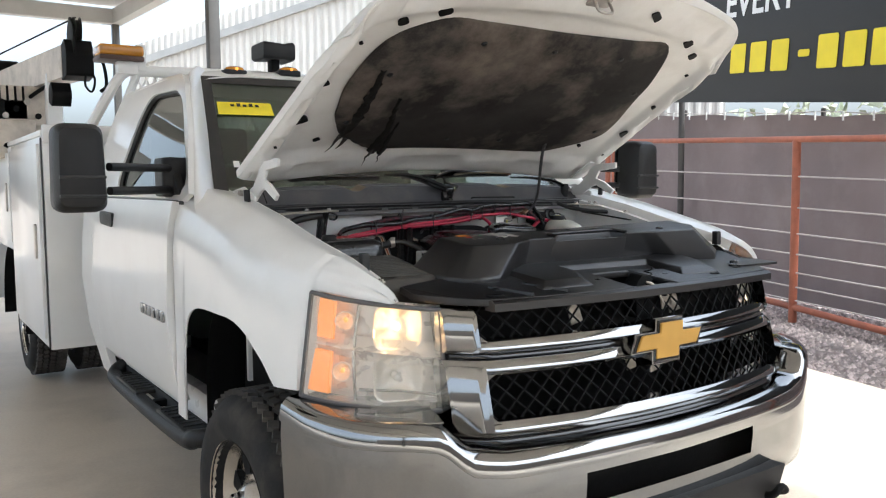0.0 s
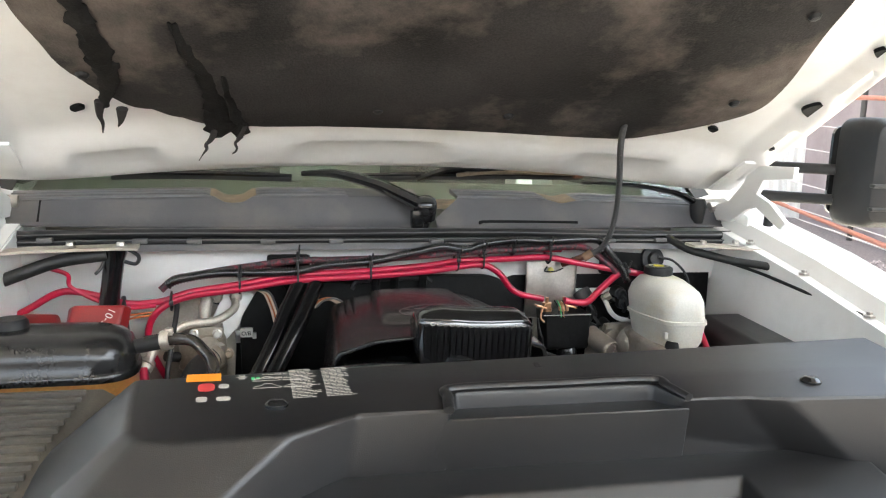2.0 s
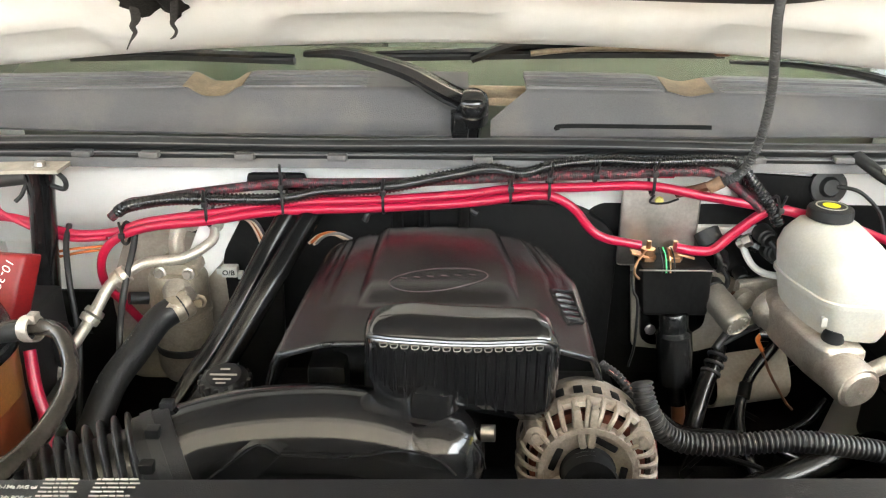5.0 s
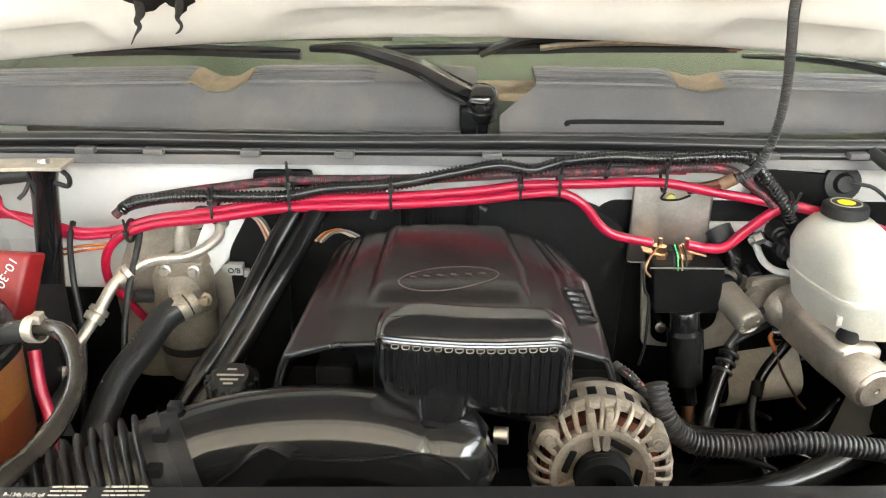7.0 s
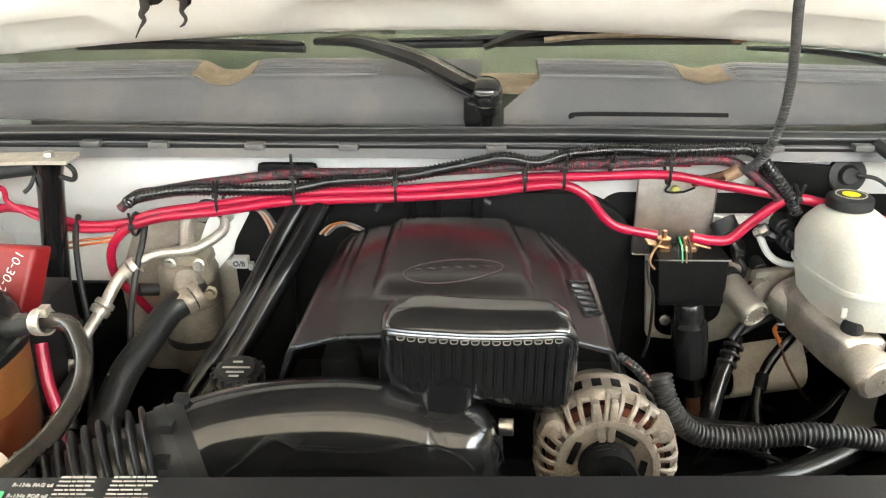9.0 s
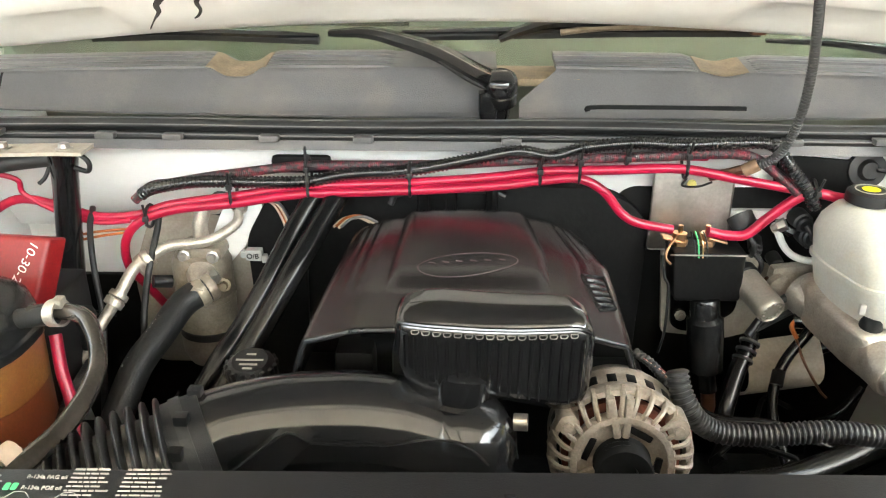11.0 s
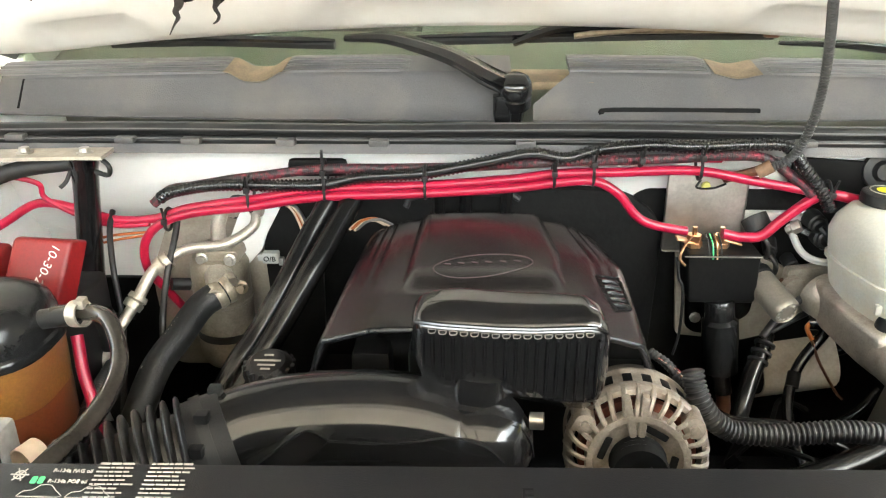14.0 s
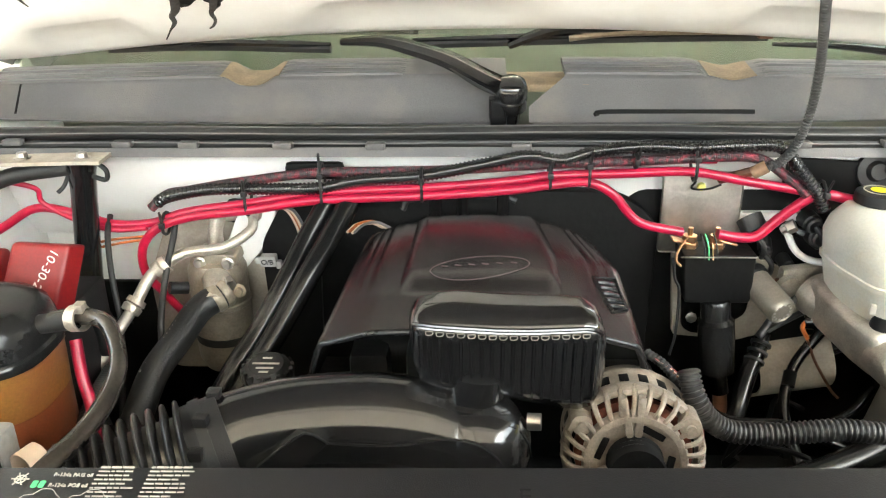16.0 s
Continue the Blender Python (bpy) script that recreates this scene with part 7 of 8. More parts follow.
part("line", sweep([(-0.353, 1.145, 1.245), (-0.356, 1.13, 1.228), (-0.39, 1.10, 1.213), (-0.442, 1.09, 1.209), (-0.466, 1.08, 1.199), (-0.495, 1.07, 1.18), (-0.514, 1.04, 1.145), (-0.531, 1.0, 1.115), (-0.56, 0.96, 1.06)], [0.0075, 0.008, 0.008, 0.008, 0.008, 0.009, 0.009, 0.008, 0.008], 10, 6), ALLOY, ac, "bent aluminium refrigerant line")
for p, q in (((-0.470, 1.078, 1.197), (-0.492, 1.068, 1.182)), ((-0.510, 1.045, 1.152), (-0.520, 1.03, 1.137))):
    part("union", lathe([(0, 0), (0.014, 0), (0.015, 0.008), (0.012, 0.010), (0.015, 0.012), (0.014, 0.022), (0, 0.022)], 12, along(p, q)), ALLOY, ac)
hose = part("heater_hose", sweep([(-0.392, 1.075, 1.147), (-0.422, 1.05, 1.133), (-0.442, 1.0, 1.108), (-0.462, 0.95, 1.082), (-0.475, 0.88, 1.03)], 0.021, 16, 6), RUBBER, truck, "black rubber heater hose")
part("ferrule", lathe([(0, 0), (0.0205, 0), (0.0225, 0.003), (0.0225, 0.012), (0.0205, 0.014), (0.0225, 0.017), (0.0225, 0.026), (0.0205, 0.029), (0, 0.029)], 20, along((-0.385, 1.082, 1.15), (-0.408, 1.062, 1.14))), DRIER, hose, "crimped hose ferrule")
part("hex_fitting", lathe([(0, 0), (0.017, 0), (0.017, 0.014), (0, 0.014)], 6, along((-0.395, 1.09, 1.16), (-0.40, 1.03, 1.13))), ALLOY, hose)
part("port_bolt", lathe([(0, 0.012), (0.006, 0.012), (0.007, 0.004), (0.011, 0.003), (0.011, 0), (0, 0)], 8, along((-0.368, 1.082, 1.150), (-0.36, 1.0, 1.16))), DULLBRASS, hose)
random.seed(2)
for k in range(16):
    t = k / 15
    p = Vector(curve([(-0.422, 1.05, 1.133), (-0.442, 1.0, 1.108), (-0.462, 0.95, 1.082)], 8)[int(t * 16)])
    part("print_bar", moved(box(-0.0008, 0.0008, -0.0025, 0.0025, -0.0006, 0.0006, 0), Matrix.Translation(p + Vector((-0.012, -0.012, 0.0135)))), LABELGREY, hose)
for pts, r in (([(-0.222, 1.12, 1.30), (-0.2285, 1.10, 1.2848), (-0.2553, 1.06, 1.2405), (-0.2808, 1.01, 1.1922), (-0.3116, 0.97, 1.1415), (-0.3353, 0.93, 1.1108), (-0.36, 0.90, 1.07)], 0.0155), ([(-0.188, 1.12, 1.30), (-0.1953, 1.10, 1.2852), (-0.2179, 1.06, 1.2497), (-0.2434, 1.01, 1.2103), (-0.2744, 0.97, 1.1599), (-0.3024, 0.93, 1.1192), (-0.33, 0.90, 1.08)], 0.0165)):
    part("heater_pipe", sweep(pts, r, 18, 6), PIPEBLACK, truck, "glossy black heater pipe")
for x0, pts in ((0, [(-0.324, 1.145, 1.264), (-0.299, 1.14, 1.258), (-0.285, 1.14, 1.23), (-0.277, 1.13, 1.202), (-0.27, 1.12, 1.17)]), (1, [(-0.205, 1.12, 1.23), (-0.19, 1.12, 1.243), (-0.17, 1.12, 1.247), (-0.15, 1.12, 1.238)])):
    for k in range(4):
        part("wire", sweep([Vector(p) + Vector((0.004 * k, -0.002 * k, 0.002 * (k % 2))) for p in pts], 0.0022, 6, 5), (CREAM, ORANGE, CREAM, COWL)[k], truck)
part("sensor_plug", join(box(-0.344, -0.319, 1.122, 1.138, 1.170, 1.188, 0.003), box(-0.352, -0.343, 1.125, 1.136, 1.174, 1.184, 0.002), box(-0.320, -0.312, 1.125, 1.136, 1.166, 1.178, 0.002)), mat("grey_connector", (0.42, 0.42, 0.41), 0.5), truck, "grey plastic connector with a printed mark")
word("print", "O/B", 0.0115, INK, truck, Matrix.Translation((-0.342, 1.1215, 1.175)) @ Euler((radians(90), 0, 0)).to_matrix().to_4x4(), 0.0003, 0.0002)

# -- red battery cables and black looms along the firewall
def tube(name, pts, r, m, label="", **k):
    return part(name, sweep(pts, r, 12, 6, **k), m, truck, label)
tube("battery_cable", [(-0.80, 1.08, 1.20), (-0.725, 1.1, 1.243), (-0.666, 1.1, 1.275), (-0.608, 1.1, 1.267), (-0.551, 1.1, 1.25), (-0.491, 1.1, 1.253), (-0.438, 1.1, 1.270), (-0.344, 1.1, 1.284), (-0.243, 1.1, 1.300), (-0.088, 1.1, 1.308), (0.033, 1.1, 1.318), (0.101, 1.1, 1.327), (0.191, 1.1, 1.330), (0.293, 1.1, 1.333), (0.373, 1.1, 1.319), (0.469, 1.1, 1.302), (0.56, 1.1, 1.285), (0.66, 1.1, 1.25)], 0.0067, RED, "thick red battery cable")
tube("battery_cable", [(-0.43, 1.165, 0.96), (-0.47, 1.15, 1.05), (-0.50, 1.125, 1.12), (-0.515, 1.10, 1.168), (-0.51, 1.09, 1.215), (-0.483, 1.09, 1.247), (-0.43, 1.09, 1.266), (-0.344, 1.088, 1.277), (-0.244, 1.09, 1.292), (-0.096, 1.09, 1.299), (0.033, 1.09, 1.308), (0.10, 1.09, 1.317), (0.150, 1.09, 1.320), (0.186, 1.09, 1.302), (0.213, 1.09, 1.270), (0.238, 1.09, 1.255), (0.290, 1.095, 1.243)], 0.0067, RED, "thick red battery cable")
tube("battery_cable", [(0.345, 1.105, 1.236), (0.372, 1.105, 1.231), (0.401, 1.105, 1.233), (0.426, 1.105, 1.257), (0.460, 1.10, 1.290), (0.484, 1.095, 1.301), (0.53, 1.09, 1.292), (0.60, 1.08, 1.275)], 0.0075, RED, "thick red battery cable")
tube("battery_cable", [(0.63, 1.06, 1.205), (0.6175, 1.0, 1.187), (0.6024, 0.93, 1.1506), (0.6059, 0.88, 1.0996), (0.6157, 0.84, 1.0593), (0.625, 0.81, 1.01)], 0.0067, RED, "thick red battery cable")
tube("battery_cable", [(-0.70, 1.07, 1.33), (-0.655, 1.09, 1.31), (-0.65, 1.095, 1.285), (-0.60, 1.095, 1.256), (-0.551, 1.095, 1.243), (-0.50, 1.095, 1.246)], 0.004, RED)
tube("battery_cable", [(-0.50, 0.84, 1.20), (-0.49, 0.82, 1.16), (-0.475, 0.80, 1.12), (-0.46, 0.76, 1.07)], 0.0075, RED)
tube("wire", [(-0.60, 1.09, 1.215), (-0.56, 1.09, 1.228), (-0.50, 1.09, 1.235)], 0.002, ORANGE)
tube("wire", [(-0.60, 1.09, 1.210), (-0.55, 1.09, 1.222), (-0.50, 1.09, 1.230)], 0.002, ORANGE)
LOOM = [(-0.48, 1.098, 1.285), (-0.459, 1.096, 1.296), (-0.391, 1.096, 1.307), (-0.292, 1.094, 1.308), (-0.234, 1.094, 1.310), (-0.177, 1.096, 1.321), (-0.087, 1.096, 1.328), (0.008, 1.096, 1.344), (0.064, 1.096, 1.349), (0.112, 1.096, 1.341), (0.158, 1.096, 1.354), (0.228, 1.096, 1.361), (0.29, 1.096, 1.359), (0.367, 1.098, 1.362), (0.413, 1.096, 1.360), (0.44, 1.09, 1.341), (0.469, 1.09, 1.308), (0.485, 1.09, 1.28)]
LOOM = [(x, y, z + 0.010 * min(1, max(0, (x + 0.02) / 0.1))) if x < 0.43 else (x, y, z) for x, y, z in LOOM]
tube("wire_loom", LOOM, 0.0076, LOOMBLACK, "corrugated black wire loom", ribs=0.0062, depth=0.0018)
tube("wire_loom", [(-0.492, 1.10, 1.275), (-0.467, 1.107, 1.295), (-0.436, 1.106, 1.301), (-0.385, 1.107, 1.310), (-0.342, 1.108, 1.316), (-0.243, 1.110, 1.328), (-0.16, 1.112, 1.329), (-0.05, 1.110, 1.332), (0.03, 1.110, 1.337), (0.112, 1.097, 1.346), (0.207, 1.095, 1.350), (0.27, 1.095, 1.353), (0.331, 1.097, 1.356), (0.387, 1.10, 1.352), (0.43, 1.10, 1.325), (0.46, 1.095, 1.30)], 0.0068, BRAID, "braided sleeve over red wires", ribs=0.003, depth=0.0006)
for pts in ([(0.10, 1.105, 1.341), (0.16, 1.105, 1.345), (0.26, 1.104, 1.349), (0.33, 1.106, 1.348)],):
    tube("wire", pts, 0.005, RED)
part("grommet_pad", box(-0.292, -0.205, 1.125, 1.135, 1.312, 1.338, 0.008), DARK, truck)
for x, zt, zb in ((-0.472, 1.268, 1.236), (-0.345, 1.318, 1.268), (-0.233, 1.345, 1.283), (-0.088, 1.338, 1.29), (0.095, 1.346, 1.308), (0.150, 1.360, 1.312), (0.215, 1.366, 1.34), (0.298, 1.37, 1.322), (0.482, 1.318, 1.288)):
    tie = part("zip_tie", sweep([(x, 1.083, (zt + zb) / 2), (x - 0.001, 1.088, zt - 0.006), (x, 1.104, zt), (x, 1.122, (zt + zb) / 2), (x, 1.102, zb), (x, 1.085, zb + 0.006), (x, 1.083, (zt + zb) / 2)], 0.0024, 6, 5, 1), RUBBER, truck, "black cable tie")
    part("tail", rod((x, 1.083, zt - 0.012), (x + 0.002, 1.074, zt + 0.010 if x != -0.233 else zt + 0.022), 0.002, 6), RUBBER, tie)
    part("lock", box(x - 0.004, x + 0.004, 1.078, 1.086, zt - 0.018, zt - 0.010, 0.001), RUBBER, tie)

# -- relay with studs on its plate, canister
relay = new("relay_box")
relay.parent = truck
part("plate", box(0.268, 0.386, 1.143, 1.148, 1.19, 1.318, 0.006), STEEL, relay, "thin bare steel mounting plate")
part("body", bevelled(loft([[(x, y, z) for x, y in ((c - w, 1.142 - d), (c + w, 1.142 - d), (c + w, 1.142), (c - w, 1.142))] for z, c, w, d in ((1.130, 0.352, 0.046, 0.052), (1.136, 0.351, 0.049, 0.056), (1.160, 0.349, 0.050, 0.058), (1.206, 0.346, 0.052, 0.060), (1.212, 0.346, 0.053, 0.062))]), 0.003), DARK, relay, "black relay box")
part("body_rim", box(0.288, 0.398, 1.078, 1.08, 1.2085, 1.2105, 0.0005), STEEL, relay)
for x in (0.308, 0.348):
    part("stud", lathe([(0, 0.03), (0.004, 0.03), (0.004, 0.018), (0.011, 0.018), (0.011, 0.008), (0.013, 0.006), (0.013, 0), (0, 0)], 6, Matrix.Translation((x, 1.115, 1.212))), COPPER, relay, "copper stud and nut")
    part("lug", moved(box(-0.014, 0.014, -0.010, 0.010, -0.002, 0.002, 0.002), Matrix.Translation((x - 0.014 if x < 0.33 else x + 0.014, 1.112, 1.222)) @ Euler((0, radians(15), 0)).to_matrix().to_4x4()), COPPER, relay)
for k, (mt, x) in enumerate(((GREEN, 0.325), (COPPER, 0.331), (INK, 0.319), (INK, 0.337))):
    part("lead", sweep([(x, 1.10, 1.238), (x + 0.002, 1.085, 1.228), (x + 0.004, 1.082, 1.212), (x + 0.004, 1.08, 1.205)], 0.0013, 6, 4), mt, relay)
part("lead_loop", sweep([(0.30, 1.10, 1.232), (0.286, 1.085, 1.22), (0.282, 1.08, 1.205), (0.29, 1.08, 1.195)], 0.002, 6, 4), COPPER, relay)
part("tube", lathe([(0, 0), (0.020, 0), (0.022, 0.004), (0.022, 0.030), (0.0275, 0.036), (0.0275, 0.118), (0.024, 0.122), (0, 0.122)], 24, along((0.351, 1.095, 1.134), (0.366, 1.088, 1.014))), SATIN, relay, "black cylindrical housing under the relay")
part("nozzle", rod((0.366, 1.088, 1.016), (0.373, 1.085, 0.978), 0.015, 16), PIPEBLACK, relay)
part("pipe", rod((0.373, 1.085, 0.980), (0.380, 1.08, 0.925), 0.011, 14), BROWN, relay, "rusty brown pipe")
part("tie_wire", sweep([(0.315, 1.142, 1.305), (0.308, 1.135, 1.296), (0.33, 1.132, 1.296), (0.35, 1.135, 1.302)], 0.0018, 6, 5), PLASTIC, relay)
part("tie_knot", lathe([(0, 0), (0.007, 0.002), (0.006, 0.006), (0, 0.007)], 8, along((0.322, 1.14, 1.298), (0.322, 1.0, 1.298))), mat("yellow_cap", (0.6, 0.55, 0.15), 0.5), relay)
part("lead", sweep([(0.282, 1.10, 1.20), (0.286, 1.09, 1.17), (0.294, 1.09, 1.15), (0.296, 1.09, 1.08), (0.29, 1.09, 1.04)], 0.0022, 6, 5), PLASTIC, relay)
can = new("pressure_canister")
can.parent = truck
CM = along((0.434, 1.045, 1.137), (0.402, 1.135, 1.166)) @ Matrix.Diagonal((0.84, 0.84, 1, 1))
part("body", lathe([(0, 0.002), (0.020, 0.002), (0.022, 0.0), (0.025, 0.003), (0.026, 0.008), (0.026, 0.075), (0.022, 0.078), (0.024, 0.084), (0.024, 0.11), (0, 0.11)], 28, CM), CANSTEEL, can, "bare steel canister")
part("grip_ring", lathe([(0.026, 0.070), (0.029, 0.072), (0.029, 0.084), (0.026, 0.086)], 24, CM), PLASTIC, can)
for k in range(12):
    a = k * math.pi / 6
    part("stamp_bar", moved(box(0.014, 0.0175, -0.0018, 0.0018, 0.001, 0.0022, 0), CM @ Matrix.Rotation(a, 4, "Z")), LABELGREY, can)

for k, (a, b, r) in enumerate((((0.398, 1.150, 1.252), (0.412, 1.125, 1.222), 0.020), ((0.486, 1.15, 1.246), (0.489, 1.115, 1.243), 0.015), ((0.500, 1.15, 1.222), (0.499, 1.108, 1.225), 0.017), ((0.432, 1.15, 1.200), (0.428, 1.128, 1.192), 0.011), ((0.468, 1.155, 1.170), (0.470, 1.132, 1.165), 0.011))):
    plug = part("connector_plug", lathe([(0, 0.002), (r * 0.6, 0), (r * 0.8, 0.002), (r * 0.8, 0.008), (r, 0.010), (r, 0.034), (0, 0.036)], 12, along(b, a)), RUBBER, truck, "black wiring plug")
    part("pigtail", sweep([b, tuple(Vector(b) + Vector((0.008, -0.006, -0.012))), tuple(Vector(b) + Vector((0.012, 0.004, -0.03))), tuple(Vector(b) + Vector((0.02, 0.03, -0.045)))], 0.004, 8, 4), RUBBER, plug)
part("line_nut", lathe([(0, 0), (0.010, 0), (0.010, 0.012), (0.006, 0.014), (0.006, 0.022), (0, 0.022)], 6, along((0.462, 1.122, 1.244), (0.440, 1.13, 1.228))), STEEL, truck)

# -- brake master cylinder and reservoir
brake = new("brake_master_cylinder")
brake.parent = truck
brake.location = (0.014, 0, 0)
A, B = Vector((0.478, 1.13, 1.148)), Vector((0.5347, 0.905, 1.1189))
part("cylinder", lathe([(0, 0), (0.030, 0), (0.032, 0.004), (0.032, 0.05), (0.027, 0.058), (0.027, 0.16), (0.034, 0.17), (0.036, 0.2), (0, 0.21)], 24, along(B, A)), ALLOY, brake, "cast aluminium master cylinder")
part("end_plug", lathe([(0, 0.0), (0.004, 0.0), (0.004, -0.003), (0.024, -0.002), (0.027, 0.004)], 24, along(B - (A - B).normalized() * 0.003, A)), ALLOY, brake)
part("outlet", rod(B.lerp(A, 0.08), B.lerp(A, 0.08) + Vector((0.045, -0.004, 0.030)), 0.011, 12), ALLOY, brake)
part("casting", bevelled(loft([[(q.x - 0.03 * k, q.y, q.z - 0.026), (q.x + 0.03 * k, q.y, q.z - 0.026), (q.x + 0.034 * k, q.y, q.z + 0.036), (q.x - 0.034 * k, q.y, q.z + 0.036)] for q, k in ((B.lerp(A, 0.14), 0.85), (B.lerp(A, 0.3), 1.0), (B.lerp(A, 0.62), 1.0), (B.lerp(A, 0.8), 0.7))]), 0.010), ALLOY, brake, "cast aluminium reservoir seat")
part("fluid_port", rod(B.lerp(A, 0.25) + Vector((-0.005, 0, 0.03)), B.lerp(A, 0.25) + Vector((-0.003, 0, 0.052)), 0.015, 16), PLASTIC, brake)
part("flange_ear", lathe([(0, 0), (0.017, 0), (0.018, 0.012), (0, 0.012)], 16, along(A + Vector((-0.035, -0.02, 0.004)), B + Vector((-0.035, -0.02, 0.004)))), ALLOY, brake)
part("flange", moved(box(-0.045, 0.045, -0.03, 0.03, -0.008, 0.008, 0.006), along(A, A + (A - B))), ALLOY, brake)
part("flange_nut", lathe([(0, 0), (0.007, 0), (0.007, 0.008), (0, 0.008)], 6, along(A + Vector((-0.045, -0.01, 0.005)), B)), BROWN, brake)
TANK = [[(0.497, 1.085), (0.497, 1.03), (0.520, 0.958), (0.573, 0.948), (0.590, 0.972), (0.593, 1.085)], [(0.490, 1.09), (0.489, 1.03), (0.514, 0.948), (0.580, 0.938), (0.597, 0.965), (0.600, 1.09)], [(0.481, 1.09), (0.481, 1.03), (0.506, 0.945), (0.585, 0.936), (0.602, 0.965), (0.604, 1.09)], [(0.475, 1.09), (0.475, 1.03), (0.500, 0.950), (0.578, 0.940), (0.598, 0.965), (0.600, 1.09)], [(0.482, 1.09), (0.484, 1.03), (0.508, 0.960), (0.572, 0.950), (0.591, 0.975), (0.594, 1.09)], [(0.500, 1.085), (0.505, 1.045), (0.528, 1.000), (0.560, 0.994), (0.574, 1.012), (0.578, 1.08)]]
def tank_ring(k, z, out=1.0):
    """One outline of the reservoir, from the foot (0) to the roof (5)."""
    i = min(4, int(k))
    pts = [Vector(a).lerp(Vector(b), k - i) for a, b in zip(TANK[i], TANK[i + 1])]
    mid = sum(pts, Vector((0, 0))) / 6
    return [(p[0] - 0.010, p[1], z - 0.02 * (1.06 - p[1])) for p in rounded([mid + (p - mid) * out for p in pts], 0.026, 5)]
LEVELS = [(0, 1.164, 0.93), (0.5, 1.168, 1), (1, 1.180, 1), (2, 1.216, 1), (2.02, 1.2175, 1.045), (2.1, 1.2235, 1.045), (2.13, 1.225, 1), (2.6, 1.243, 1), (3, 1.259, 1), (3.6, 1.272, 1), (4, 1.279, 1), (4.5, 1.289, 1), (5, 1.297, 1), (5, 1.300, 0.8)]
rv = part("reservoir", loft([tank_ring(*q) for q in LEVELS]), RESERVOIR, brake, "milky plastic brake fluid reservoir")
part("neck", lathe([(0.026, 0), (0.026, 0.02), (0.024, 0.024), (0, 0.024)], 24, Matrix.Translation((0.529, 1.062, 1.278))), RESERVOIR, rv)
part("cap", lathe([(0, 0.017), (0.024, 0.017), (0.030, 0.014), (0.031, 0.010), (0.031, 0.0), (0.027, -0.002), (0, -0.002)], 28, Matrix.Translation((0.529, 1.062, 1.302))), PLASTIC, rv, "black ribbed brake fluid cap")
part("cap_mark", lathe([(0.0, 0.0), (0.011, 0.0), (0.012, 0.0008), (0, 0.001)], 20, Matrix.Translation((0.529, 1.062, 1.3188))), YELLOW, rv)
part("cap_ring", lathe([(0.019, 0.0), (0.021, 0.0), (0.021, 0.0008), (0.019, 0.0008)], 28, Matrix.Translation((0.529, 1.062, 1.3188))), LABELGREY, rv)
part("level_mark", box(0.494, 0.502, 0.955, 0.961, 1.183, 1.197, 0.001), LABELGREY, rv)
part("brake_line", sweep([(0.435, 1.13, 1.24), (0.458, 1.13, 1.199), (0.486, 1.125, 1.184), (0.53, 1.12, 1.184)], 0.0055, 10, 5), BAY_WHITE, brake, "pale coated brake line")
part("brake_line_fitting", rod((0.445, 1.13, 1.236), (0.462, 1.125, 1.228), 0.009, 8), PIPEBLACK, brake)
part("sensor", lathe([(0, 0), (0.0115, 0), (0.0115, 0.016), (0.009, 0.018), (0.009, 0.03), (0, 0.03)], 6, along((0.490, 1.062, 1.114), (0.518, 1.048, 1.120))), STEEL, brake)
part("sensor_plug", rod((0.464, 1.071, 1.110), (0.491, 1.062, 1.114), 0.0115, 12), GLOSS, brake)
part("lead", sweep([(0.466, 1.07, 1.112), (0.456, 1.06, 1.106), (0.465, 1.05, 1.088), (0.476, 1.04, 1.06), (0.502, 1.03, 1.018), (0.515, 1.03, 1.004)], 0.0022, 6, 5), BROWN, brake)
part("lead", sweep([(0.467, 1.069, 1.114), (0.457, 1.058, 1.107), (0.464, 1.050, 1.092)], 0.0034, 6, 5), ORANGE, brake)
part("booster", lathe([(0, 0), (0.08, 0.0), (0.11, 0.02), (0.12, 0.05), (0.12, 0.08), (0, 0.08)], 32, along((0.555, 1.17, 1.16), (0.57, 1.25, 1.16))), DARK, brake)
plug = part("grommet", lathe([(0, 0.02), (0.012, 0.02), (0.016, 0.012), (0.027, 0.01), (0.028, 0.0), (0, 0)], 24, along((0.575, 1.155, 1.318), (0.572, 1.0, 1.345))), RUBBER, truck, "round black rubber firewall grommet")
part("lead", sweep([(0.58, 1.13, 1.325), (0.61, 1.12, 1.32), (0.64, 1.11, 1.29), (0.65, 1.10, 1.25)], 0.003, 6, 5), RUBBER, plug)
tube("wire_loom", [(0.224, 0.765, 1.212), (0.228, 0.757, 1.194), (0.238, 0.75, 1.173), (0.254, 0.75, 1.154), (0.279, 0.75, 1.142), (0.329, 0.75, 1.140), (0.39, 0.75, 1.146), (0.444, 0.75, 1.142), (0.52, 0.755, 1.125), (0.62, 0.77, 1.08)], 0.0110, RUBBER, "thick corrugated black loom", ribs=0.0060, depth=0.0020)
tube("brake_hose", [(0.47, 1.09, 1.14), (0.44, 1.08, 1.12), (0.41, 1.06, 1.09)], 0.006, RUBBER)
tube("coolant_hose", [(0.25, 0.68, 1.04), (0.33, 0.67, 1.035), (0.42, 0.67, 1.03), (0.52, 0.68, 1.02)], 0.024, PIPEBLACK, "black rubber coolant hose")
o = part("badge_ring", sweep([(0.265 + 0.018 * math.cos(a), 0.628 + 0.006 * math.sin(a), 1.105 + 0.010 * math.sin(a)) for a in np.linspace(0, 6.283, 24)], 0.0012, 5, 1), PRINT, truck)
